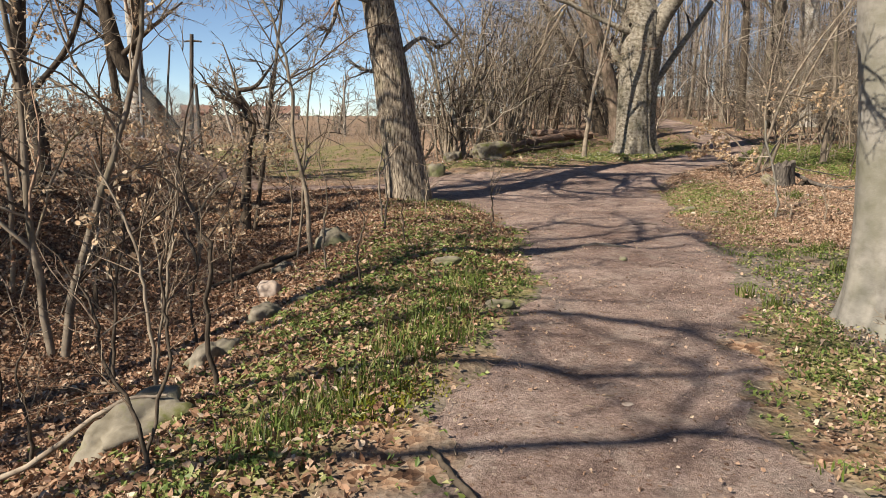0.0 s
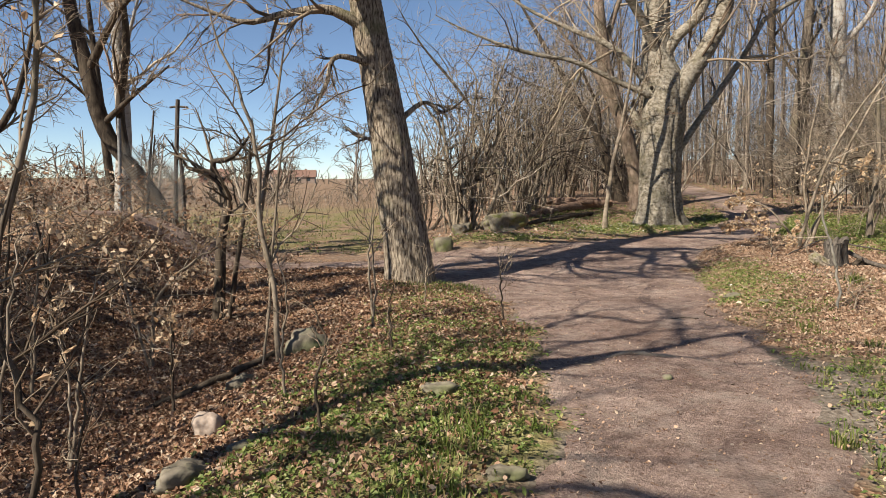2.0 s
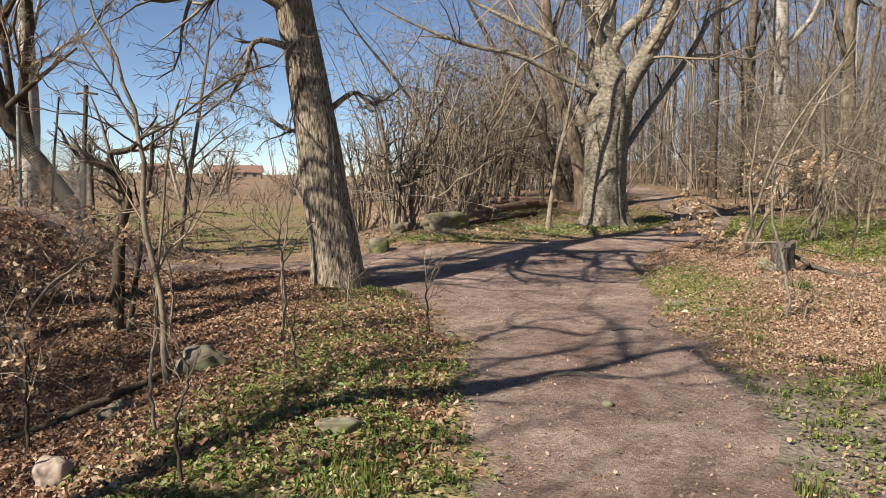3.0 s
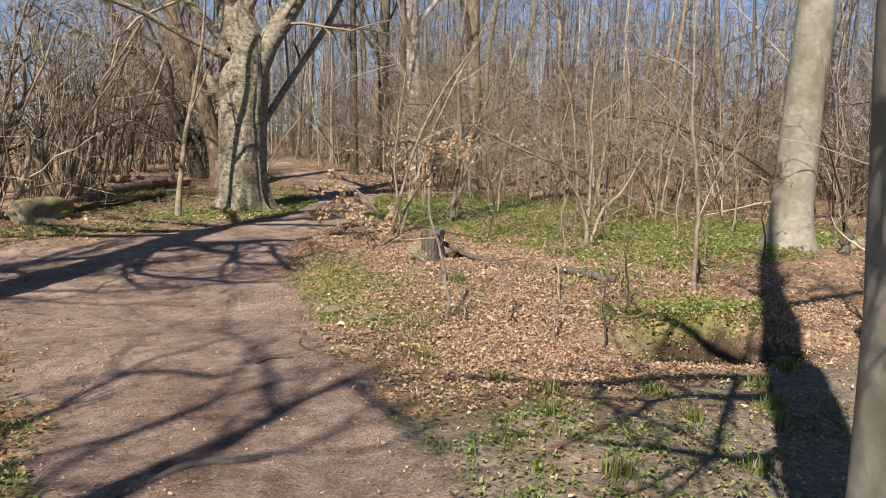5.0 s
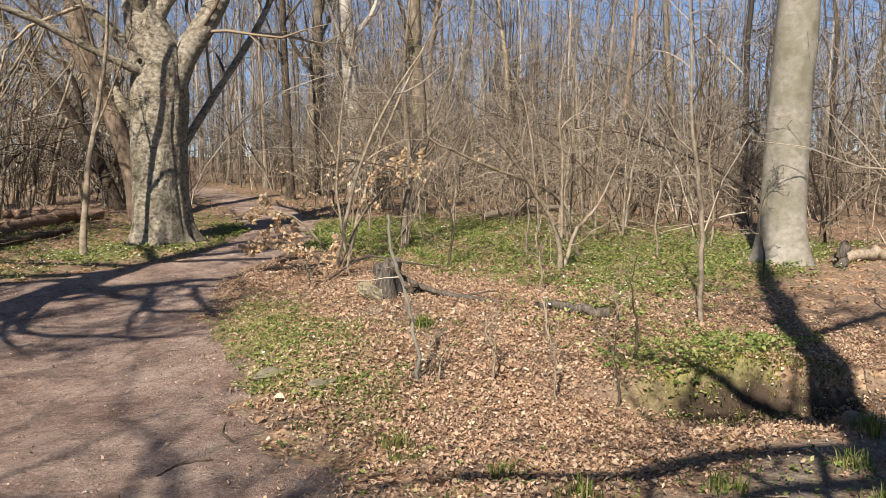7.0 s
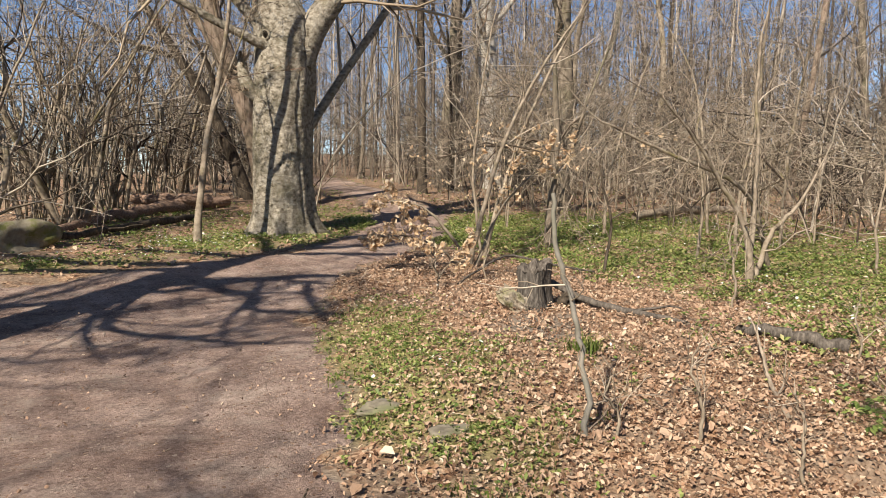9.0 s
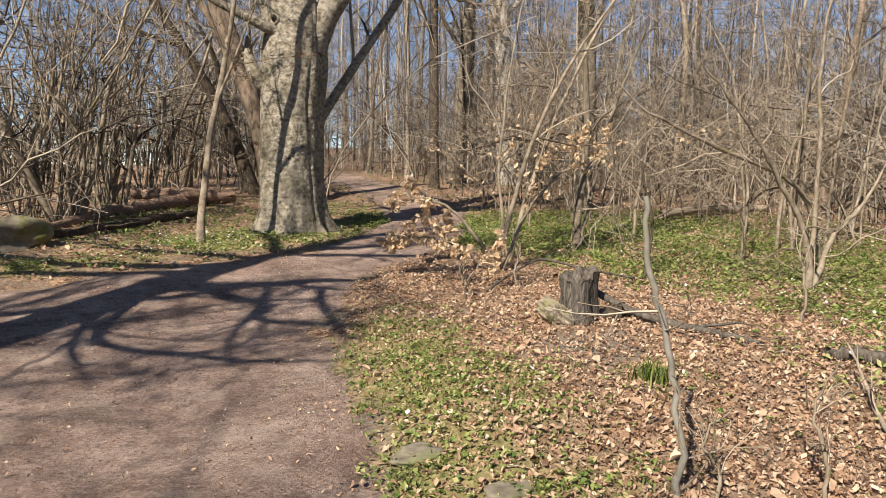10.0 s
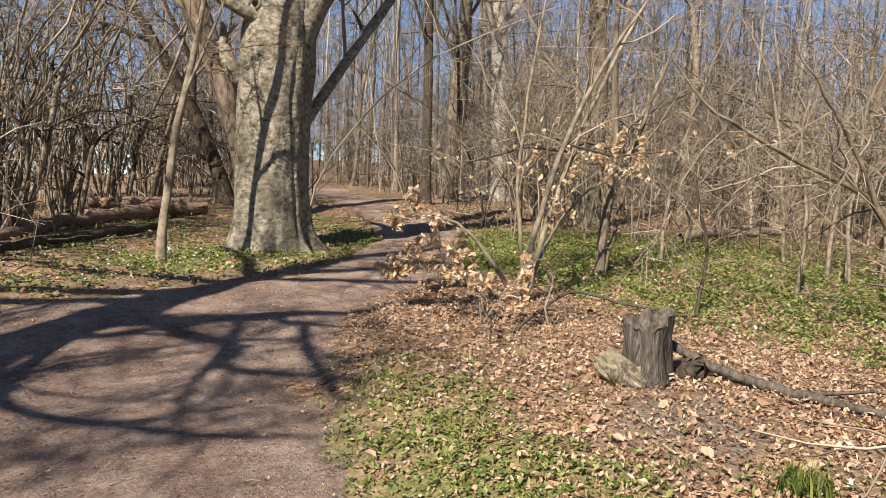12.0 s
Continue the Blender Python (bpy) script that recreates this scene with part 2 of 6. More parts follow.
def ground_material():
    m, nt, b = start_mat("woodland_ground", 0.92, 0.15)
    v = coords(nt)
    vo = nt.nodes.new("ShaderNodeTexVoronoi")
    vo.inputs["Scale"].default_value = 24
    vo.inputs["Randomness"].default_value = 1.0
    nt.links.new(v, vo.inputs["Vector"])
    sep = nt.nodes.new("ShaderNodeSeparateColor")
    nt.links.new(vo.outputs["Color"], sep.inputs[0])
    leaf = ramp_node(nt, toned([(0.0, (0.08, 0.045, 0.03)), (0.3, (0.24, 0.135, 0.08)), (0.65, (0.42, 0.27, 0.17)), (1.0, (0.56, 0.42, 0.29))]))
    nt.links.new(sep.outputs[0], leaf.inputs[0])
    fine = noise_node(nt, v, 22, 7, 0.7)
    soil = ramp_node(nt, toned([(0.3, (0.09, 0.06, 0.042)), (0.5, (0.25, 0.18, 0.13)), (0.75, (0.42, 0.33, 0.25))]))
    nt.links.new(fine, soil.inputs[0])
    cover = ramp_node(nt, [(0.42, (0, 0, 0)), (0.56, (1, 1, 1))])
    nt.links.new(noise_node(nt, v, 3.0, 5), cover.inputs[0])
    col = mix_node(nt, cover.outputs[0], leaf.outputs[0], soil.outputs[0])
    green = ramp_node(nt, toned([(0.3, (0.085, 0.08, 0.032)), (0.5, (0.24, 0.22, 0.095)), (0.75, (0.44, 0.38, 0.21))]))
    nt.links.new(noise_node(nt, v, 14, 7, 0.75), green.inputs[0])

    def share(name, edge):
        a = nt.nodes.new("ShaderNodeAttribute")
        a.attribute_name = name
        mth = nt.nodes.new("ShaderNodeMath")
        mth.operation = "ADD"
        nt.links.new(a.outputs["Fac"], mth.inputs[0])
        sub = nt.nodes.new("ShaderNodeMath")
        sub.operation, sub.inputs[1].default_value = "SUBTRACT", 0.5
        nt.links.new(noise_node(nt, v, edge, 6, 0.7), sub.inputs[0])
        nt.links.new(sub.outputs[0], mth.inputs[1])
        r = ramp_node(nt, [(0.36, (0, 0, 0)), (0.86, (1, 1, 1))])
        nt.links.new(mth.outputs[0], r.inputs[0])
        return r.outputs[0]
    col = mix_node(nt, share("green", 6), col, green.outputs[0])
    grey = ramp_node(nt, toned([(0.3, (0.085, 0.070, 0.056)), (0.5, (0.22, 0.185, 0.15)), (0.72, (0.42, 0.37, 0.31))]))
    nt.links.new(noise_node(nt, v, 17, 8, 0.75), grey.inputs[0])
    col = mix_node(nt, share("bare", 3), col, grey.outputs[0])
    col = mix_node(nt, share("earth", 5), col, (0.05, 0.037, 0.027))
    dry = ramp_node(nt, toned([(0.3, (0.20, 0.13, 0.085)), (0.6, (0.34, 0.24, 0.16)), (0.8, (0.42, 0.33, 0.22))]))
    nt.links.new(noise_node(nt, v, 0.5, 8, 0.7), dry.inputs[0])
    col = mix_node(nt, share("field", 0.3), col, dry.outputs[0])
    nt.links.new(col, b.inputs["Base Color"])
    add_bump(nt, b, mix_node(nt, 0.5, fine, vo.outputs["Distance"]), 0.8, 0.03)
    return m


DIRT = dirt_material()
GROUND = ground_material()

# ---- numeric helpers ----
RNG = np.random.default_rng(7)
TABLE = RNG.random((256, 256))


def vnoise(x, y, scale=1.0, shift=0):
    """Smooth value noise, 0 to 1."""
    x, y = np.asarray(x, float) * scale + 71.3 + shift * 17.7, np.asarray(y, float) * scale + 133.1 + shift * 9.1
    xi, yi = np.floor(x).astype(int), np.floor(y).astype(int)
    fx, fy = x - xi, y - yi
    fx, fy = fx * fx * (3 - 2 * fx), fy * fy * (3 - 2 * fy)
    a, b = TABLE[xi % 256, yi % 256], TABLE[(xi + 1) % 256, yi % 256]
    c, d = TABLE[xi % 256, (yi + 1) % 256], TABLE[(xi + 1) % 256, (yi + 1) % 256]
    return (a * (1 - fx) + b * fx) * (1 - fy) + (c * (1 - fx) + d * fx) * fy


def fbm(x, y, scale=1.0, shift=0):
    return (vnoise(x, y, scale, shift) + 0.5 * vnoise(x, y, scale * 2.1, shift + 3) + 0.25 * vnoise(x, y, scale * 4.3, shift + 5)) / 1.75


def step(a):
    a = np.clip(a, 0, 1)
    return a * a * (3 - 2 * a)


def bell(x, y, cx, cy, sx, sy):
    return np.exp(-((x - cx) / sx) ** 2 - ((y - cy) / sy) ** 2)


PATH_Y = [-6, 3.5, 5, 6, 7.8, 10.5, 13, 14.8, 15.6, 16.6, 18.4, 19.2, 20.0, 20.6, 21.2, 22.5, 25, 29, 34, 44]
PATH_L = [-0.6, -0.1, 0.3, 0.65, 1.0, 1.15, 0.9, 0.5, -0.1, -1.2, -1.2, 0.4, 2.6, 4.3, 5.7, 6.8, 8.2, 9.6, 10.2, 10.6]
PATH_R = [1.4, 1.75, 2.1, 2.5, 3.2, 3.7, 4.1, 4.4, 4.5, 4.7, 5.2, 5.7, 6.4, 7.1, 7.8, 9.0, 10.3, 11.4, 11.9, 12.3]


def path_mask(x, y):
    """Above 0 on the trodden path, in metres from its edge."""
    e = np.minimum(x - np.interp(y, PATH_Y, PATH_L), np.interp(y, PATH_Y, PATH_R) - x)
    side = np.minimum(np.minimum(0.9 - np.abs(y - 18.0 - 0.25 * (x + 2)), x + 9), 1.2 - x)
    e = np.maximum(e, side)
    e = np.minimum(e, np.minimum(y + 6, 44 - y))
    return e + (fbm(x, y, 1.6, 2) - 0.5) * 0.7 + (vnoise(x, y, 7, 4) - 0.5) * 0.16


def height(x, y):
    x, y = np.asarray(x, float), np.asarray(y, float)
    wood = step((x + 3.0 - 0.02 * y) / 3.5)
    z = -0.06 - 0.17 * bell(x, y, 1.8, 15.4, 3.2, 2.3)
    z = z + (0.46 * step((y - 16.8) / 6) + 0.05 * np.clip(y - 23, 0, 22)) * wood
    z = z - 0.12 * (1 - wood) * step((y - 15) / 6)
    edge = x - np.interp(y, PATH_Y, PATH_R)
    z = z + 0.22 * step((edge + 0.1) / 1.2) * step((y - 12) / 2.2) * (1 - step((y - 17) / 5))
    z = z + 0.12 * step((x - 9) / 5) * step((y - 10) / 3)
    z = z - 0.17 * bell(x, y, 6.3, 10.8, 1.7, 1.3)
    s = (x - 8.35) * 0.5 + (y - 10.85) * 0.86 + 0.55 * (fbm(x, y, 1.6, 61) - 0.5)
    along_edge = (x - 8.35) * 0.86 - (y - 10.85) * 0.5
    z = z + np.exp(-(along_edge / 1.3) ** 2) * (0.15 * step((s + 0.12) / 0.3) * (1 - step(s / 1.8)) - 0.34 * (1 - step((s + 0.08) / 0.2)) * step((s + 1.7) / 1.5))
    z = z + 0.14 * bell(x, y, 0.0, 8.0, 0.9, 3.2)
    hollow = step((-0.9 - x) / 2.2) * step((y + 5) / 3) * (1 - step((y - 11) / 5))
    z = z - 0.55 * hollow
    z = z + 1.15 * step((-4.2 - x) / 2.6) * step((y - 4) / 4) * (1 - step((y - 17) / 6)) * (1 - 0.5 * step((-9 - x) / 6))
    far = np.hypot(x - 3, y - 12)
    z = z + wood * 0.045 * np.clip(far - 38, 0, 70) * step((x - 4 - 0.05 * (y - 30)) / 12)
    calm = 1 / (1 + (far / 60) ** 2)
    onpath = step((path_mask(x, y) + 0.2) / 0.5) * (far < 60)
    z = z + ((fbm(x, y, 0.9, 7) - 0.5) * 0.12 + (fbm(x, y, 4.5, 8) - 0.5) * 0.07 * (1 - 0.55 * onpath)) * calm
    return z


def hz(x, y):
    return float(height(np.array([x]), np.array([y]))[0])


def over(x, y, h, r):
    """The point of a bough, h above the ground, whose shade falls on (x, y), and its radius there."""
    f = h / sun_from.z
    return (x + sun_from.x * f, y + sun_from.y * f, hz(x, y) + h, r)


def fast_mesh(name, verts, *faces, smooth=True):
    """A mesh out of arrays; each array of faces has three or four corners a row."""
    me = bpy.data.meshes.new(name)
    verts = np.ascontiguousarray(verts, dtype=np.float32)
    me.vertices.add(len(verts))
    me.vertices.foreach_set("co", verts.ravel())
    loops = np.concatenate([f.ravel() for f in faces]).astype(np.int32)
    sizes = np.concatenate([np.full(len(f), f.shape[1]) for f in faces])
    me.loops.add(len(loops))
    me.loops.foreach_set("vertex_index", loops)
    me.polygons.add(len(sizes))
    me.polygons.foreach_set("loop_start", np.concatenate([[0], np.cumsum(sizes)[:-1]]).astype(np.int32))
    me.polygons.foreach_set("use_smooth", np.full(len(sizes), smooth))
    me.update(calc_edges=True)
    me.validate()
    return me


def joined(chunks):
    """Joins (verts, quads) pairs."""
    vs, fs, n = [], [], 0
    for v, f in chunks:
        vs.append(v)
        fs.append(f + n)
        n += len(v)
    return np.concatenate(vs), np.concatenate(fs)


def part(name, me, material, parent=None, label=""):
    ob = new(name, me)
    me.materials.clear()
    me.materials.append(material)
    ob.parent = parent
    if label:
        ob["label"] = label
    return ob


def thing(name, at, label, category, group="", kind=""):
    ob = new(name)
    ob.location = at
    ob.empty_display_size = 0.2
    return tagged(ob, label, category, group, kind)


def tubes(P, R, sides=5):
    """Tubes along many lines at once: P (n, k, 3), R (n, k)."""
    n, k = P.shape[:2]
    T = np.gradient(P, axis=1)
    T /= np.linalg.norm(T, axis=2, keepdims=True) + 1e-9
    ref = np.where(np.abs(T[:, :1, 2:3]) > 0.75, np.array([1.0, 0.2, 0.0]), np.array([0.0, 0.0, 1.0]))
    u = np.cross(T, np.broadcast_to(ref, T.shape))
    u /= np.linalg.norm(u, axis=2, keepdims=True) + 1e-9
    w = np.cross(T, u)
    a = np.arange(sides) * 2 * np.pi / sides
    ring = P[:, :, None] + R[:, :, None, None] * (u[:, :, None] * np.cos(a)[:, None] + w[:, :, None] * np.sin(a)[:, None])
    base = (np.arange(n)[:, None, None] * k + np.arange(k - 1)[None, :, None]) * sides
    s = np.arange(sides)[None, None]
    s2 = (s + 1) % sides
    F = np.stack([base + s, base + s2, base + sides + s2, base + sides + s], -1).reshape(-1, 4)
    return ring.reshape(-1, 3), F


def along(points, k):
    """A smooth line of k points through a few given ones (columns beyond three, such as radii, go with them)."""
    p = np.asarray(points, float)
    t = np.linspace(0, len(p) - 1, k)
    i = np.clip(t.astype(int), 0, len(p) - 2)
    f = (t - i)[:, None]
    p0, p1, p2, p3 = p[np.maximum(i - 1, 0)], p[i], p[i + 1], p[np.minimum(i + 2, len(p) - 1)]
    return 0.5 * (2 * p1 + (p2 - p0) * f + (2 * p0 - 5 * p1 + 4 * p2 - p3) * f * f + (3 * p1 - p0 - 3 * p2 + p3) * f ** 3)


def grow(rng, P, R, per, span, angle, ratio, thin, k, wob=0.18, lift=0.05, tip=0.25, rmin=0.002):
    """Side shoots on every line: per of them, within the span of its length, at an angle in degrees; ratio: their share of its length."""
    n, kp = P.shape[:2]
    idx = np.repeat(np.arange(n), per)
    m = len(idx)
    t = rng.uniform(span[0], span[1], m)
    f = t * (kp - 1)
    i = np.minimum(f.astype(int), kp - 2)
    g = (f - i)[:, None]
    start = P[idx, i] * (1 - g) + P[idx, i + 1] * g
    rad = (R[idx, i] * (1 - g[:, 0]) + R[idx, i + 1] * g[:, 0])
    tan = P[idx, i + 1] - P[idx, i]
    tan /= np.linalg.norm(tan, axis=1, keepdims=True) + 1e-9
    side = np.cross(rng.normal(size=(m, 3)), tan)
    side /= np.linalg.norm(side, axis=1, keepdims=True) + 1e-9
    a = np.radians(rng.uniform(angle[0], angle[1], m))[:, None]
    d = np.cos(a) * tan + np.sin(a) * side
    whole = np.linalg.norm(np.diff(P, axis=1), axis=2).sum(1)[idx]
    length = whole * rng.uniform(ratio[0], ratio[1], m) * (1.15 - 0.6 * t)
    Q = np.empty((m, k, 3))
    Q[:, 0] = start
    for j in range(1, k):
        d = d + rng.normal(size=(m, 3)) * wob + np.array([0, 0, lift])
        d /= np.linalg.norm(d, axis=1, keepdims=True) + 1e-9
        Q[:, j] = Q[:, j - 1] + d * (length / (k - 1))[:, None]
    r0 = np.clip(rad * rng.uniform(thin[0], thin[1], m), rmin, 0.045)
    S = np.maximum(r0[:, None] * np.linspace(1, tip, k)[None], rmin * 0.7)
    return Q, S


def leaf_pieces(rng, C, length, width, flat=0.35, fold=0.3, normal_up=True):
    """Small folded leaves, each a few faces: centres C, sizes as arrays."""
    n = len(C)
    ang = rng.uniform(0, 2 * np.pi, n)
    tilt = rng.normal(0, flat, (n, 2))
    ax = np.stack([np.cos(ang), np.sin(ang), tilt[:, 0]], 1)
    ax /= np.linalg.norm(ax, axis=1, keepdims=True)
    up = np.stack([tilt[:, 0], tilt[:, 1], np.ones(n)], 1) if normal_up else rng.normal(size=(n, 3))
    sd = np.cross(up, ax)
    sd /= np.linalg.norm(sd, axis=1, keepdims=True) + 1e-9
    up = np.cross(ax, sd)
    L, W = np.broadcast_to(length, n)[:, None], np.broadcast_to(width, n)[:, None]
    fo = rng.uniform(-0.2, 1.0, n)[:, None] * fold * W
    curl = rng.uniform(-0.1, 0.5, n)[:, None] * 0.35 * L
    pts = [C - ax * L / 2 + up * curl, C - ax * L * 0.15 + sd * W / 2 + up * fo, C + ax * L * 0.22 + sd * W * 0.42 + up * (fo + curl * 0.3), C + ax * L / 2 + up * curl,
           C + ax * L * 0.22 - sd * W * 0.42 + up * (fo + curl * 0.3), C - ax * L * 0.15 - sd * W / 2 + up * fo]
    V = np.stack(pts, 1)
    V = (V + rng.normal(0, 0.075, V.shape) * L[:, None] * (1, 1, 0.7)).reshape(-1, 3)
    b = (np.arange(n) * 6)[:, None]
    return V, np.concatenate([b + [0, 3, 2, 1], b + [0, 5, 4, 3]])


def leaflets(rng, C, length, width, flat=0.45):
    """Leaves of two faces each, for the smallest plants."""
    n = len(C)
    ang = rng.uniform(0, 2 * np.pi, n)
    ax = np.stack([np.cos(ang), np.sin(ang), rng.normal(0, flat, n)], 1) * length[:, None] / 2
    sd = np.stack([-np.sin(ang), np.cos(ang), rng.normal(0, flat, n)], 1) * width[:, None] / 2
    dip = np.array([0, 0, 1.0]) * rng.uniform(0.0, 0.3, n)[:, None] * length[:, None]
    V = np.stack([C - ax - dip, C + sd, C + ax - dip, C - sd], 1).reshape(-1, 3)
    b = (np.arange(n) * 4)[:, None]
    return V, np.concatenate([b + [0, 2, 1], b + [0, 3, 2]])


def blades(rng, base, hgt, lean=0.5, width=0.006):
    n = len(base)
    a = rng.uniform(0, 2 * np.pi, n)
    out = np.stack([np.cos(a), np.sin(a), np.zeros(n)], 1)
    sd = np.stack([-np.sin(a), np.cos(a), np.zeros(n)], 1)
    L = (rng.uniform(0.1, 1.0, n) * lean)[:, None]
    H = np.broadcast_to(hgt, n)[:, None]
    w = rng.uniform(0.6, 1.3, n)[:, None] * width
    up = np.array([0, 0, 1.0])
    m1 = base + up * H * 0.55 + out * L * H * 0.3
    tip = base + up * H * (1 - 0.35 * L) + out * L * H
    V = np.stack([base - sd * w, base + sd * w, m1 + sd * w * 0.8, m1 - sd * w * 0.8, tip], 1).reshape(-1, 3)
    b = (np.arange(n) * 5)[:, None]
    return V, b + [3, 2, 4], b + [0, 1, 2, 3]


def scatter(rng, n, x0, x1, y0, y1, weight):
    """Random places in a field, kept with the chance that weight(x, y) gives."""
    x, y = rng.uniform(x0, x1, n), rng.uniform(y0, y1, n)
    keep = rng.random(n) < weight(x, y)
    return x[keep], y[keep]


def on_ground(x, y, up=0.0):
    return np.stack([x, y, height(x, y) + up], 1)


# ---- where things grow ----
def green_share(x, y):
    """How much of the ground is green, 0 to 1."""
    p = fbm(x, y, 0.8, 11)
    q = fbm(x, y, 2.4, 12)
    edge_l = x - np.interp(y, PATH_Y, PATH_L)
    edge_r = x - np.interp(y, PATH_Y, PATH_R)
    g = 0.8 * bell(edge_l, y, -0.9, 6.5, 1.05, 5.0)
    g = g + 0.75 * bell(edge_l, y, -1.3, 8.0, 1.2, 4.5) + 0.45 * bell(x, y, -0.2, 13.8, 1.1, 1.2)
    g = g + 0.75 * bell(edge_r, y, 0.8, 4.5, 0.9, 5.8) + 0.5 * bell(x, y, 6.2, 8.4, 2.8, 1.4)
    g = g + 1.0 * bell(edge_r, y, 0.7, 14.8, 0.8, 2.4) + 0.35 * bell(x, y, 6.3, 13.6, 1.2, 1.2) + 0.55 * bell(x, y, 9.0, 13.3, 1.2, 0.9)
    g = g + 0.95 * step((y - 12.0 - 0.25 * np.abs(x - 12)) / 2.2) * step((x - 8.6 + 0.15 * (y - 16)) / 1.6) * (0.35 + 0.8 * p)
    g = g + 0.7 * step((y - 21) / 2.0) * step((x - 1.0) / 2) * (0.2 + 0.9 * p) + 0.7 * bell(x, y, 4.6, 22.3, 1.5, 1.1) + 1.0 * bell(x, y, 1.2, 20.8, 2.2, 0.5)
    g = g + 0.62 * step((-1.2 - x) / 1.5) * step((y - 20) / 2) + 1.1 * bell(x, y, 8.8, 11.6, 1.2, 0.7) + 0.9 * bell(x, y, 8.3, 11.2, 1.0, 0.45)
    return np.clip(g * (0.1 + 1.8 * q), 0, 1) * np.where(x > -1, 1 - 0.8 * step((np.hypot(x - 4, y - 13) - 11) / 8), 1)


def litter_share(x, y):
    p = fbm(x, y, 1.1, 21)
    g = 0.55 * step((x - np.interp(y, PATH_Y, PATH_R) + 0.1) / 0.8)
    g = g + 0.9 * bell(x, y, 7.0, 12.3, 2.6, 2.4) + 0.8 * step((-0.4 - x) / 1.0) * (1 - step((y - 17) / 3))
    g = g + 0.75 * step((np.interp(y, PATH_Y, PATH_L) - x) / 0.5) * (y < 15) + 0.4 * bell(x, y, 2.6, 22.6, 1.8, 1.2)
    g = g * (1 - 0.84 * step((x - 3.2) / 0.5) * (1 - step((y - 9.3) / 1.2)))
    return np.clip(g * (0.5 + 0.9 * p), 0, 1) * (1 - np.clip(pit_face(x, y) - 0.7, 0, 1)) * (1 - 0.4 * green_share(x, y)) * np.clip(1 - (path_mask(x, y) + 0.12) / 0.4, 0, 1)


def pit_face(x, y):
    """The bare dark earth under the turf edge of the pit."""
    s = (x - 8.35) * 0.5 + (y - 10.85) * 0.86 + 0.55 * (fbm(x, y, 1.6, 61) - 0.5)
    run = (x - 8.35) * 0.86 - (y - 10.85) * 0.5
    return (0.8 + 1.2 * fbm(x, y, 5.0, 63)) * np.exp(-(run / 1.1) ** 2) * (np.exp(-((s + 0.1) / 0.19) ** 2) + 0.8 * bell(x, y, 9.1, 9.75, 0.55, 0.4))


def bare_share(x, y):
    """Grey trodden soil showing through: the verge by the first beech, round the stump, the path's rim."""
    g = 0.85 * step((x - 2.7) / 0.6) * (1 - step((y - 9.0) / 1.4)) * (1 - step((x - 9) / 3))
    g = g + 0.9 * bell(x, y, 6.75, 14.9, 0.75, 1.0) + 0.7 * np.clip(1 + path_mask(x, y) / 0.45, 0, 1)
    return np.clip(g * (0.45 + 0.9 * fbm(x, y, 1.9, 71)), 0, 1)


# ---- ground and path ----
def graded(a, b, near, reach):
    mid = np.arange(a, b + near, near)
    out = near * np.cumsum(1.22 ** np.arange(1, 80))
    out = out[out < reach]
    return np.concatenate([a - out[::-1], mid, mid[-1] + out])


def grid_faces(nx, ny):
    i = (np.arange(ny - 1)[:, None] * nx + np.arange(nx - 1)[None]).ravel()
    return np.stack([i, i + 1, i + nx + 1, i + nx], 1)


gx, gy = graded(-7, 13, 0.11, 3200), graded(0, 25, 0.11, 3200)
X, Y = np.meshgrid(gx, gy)
X, Y = X.ravel(), Y.ravel()
me = fast_mesh("ground", np.stack([X, Y, height(X, Y)], 1), grid_faces(len(gx), len(gy)))
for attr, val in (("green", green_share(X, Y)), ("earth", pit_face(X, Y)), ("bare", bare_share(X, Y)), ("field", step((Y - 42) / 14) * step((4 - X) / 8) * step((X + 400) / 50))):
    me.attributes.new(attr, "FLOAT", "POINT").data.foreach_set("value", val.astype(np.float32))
tagged(part("ground", me, GROUND), "woodland floor of dead leaves, soil and fresh spring green", "ground", kind="structure")

px, py = np.arange(-9.5, 13, 0.09), np.arange(-6, 44.5, 0.09)
X, Y = np.meshgrid(px, py)
X, Y = X.ravel(), Y.ravel()
mask = path_mask(X, Y)
Z = height(X, Y) + np.clip(mask * 0.12, -0.06, 0.012)
F = grid_faces(len(px), len(py))
F = F[(mask[F] > -0.35).any(1)]
used, F = np.unique(F, return_inverse=True)
me = fast_mesh("path", np.stack([X, Y, Z], 1)[used], F.reshape(-1, 4))
tagged(part("path", me, DIRT), "trodden reddish-brown dirt path, dry and dusty", "path", kind="structure")


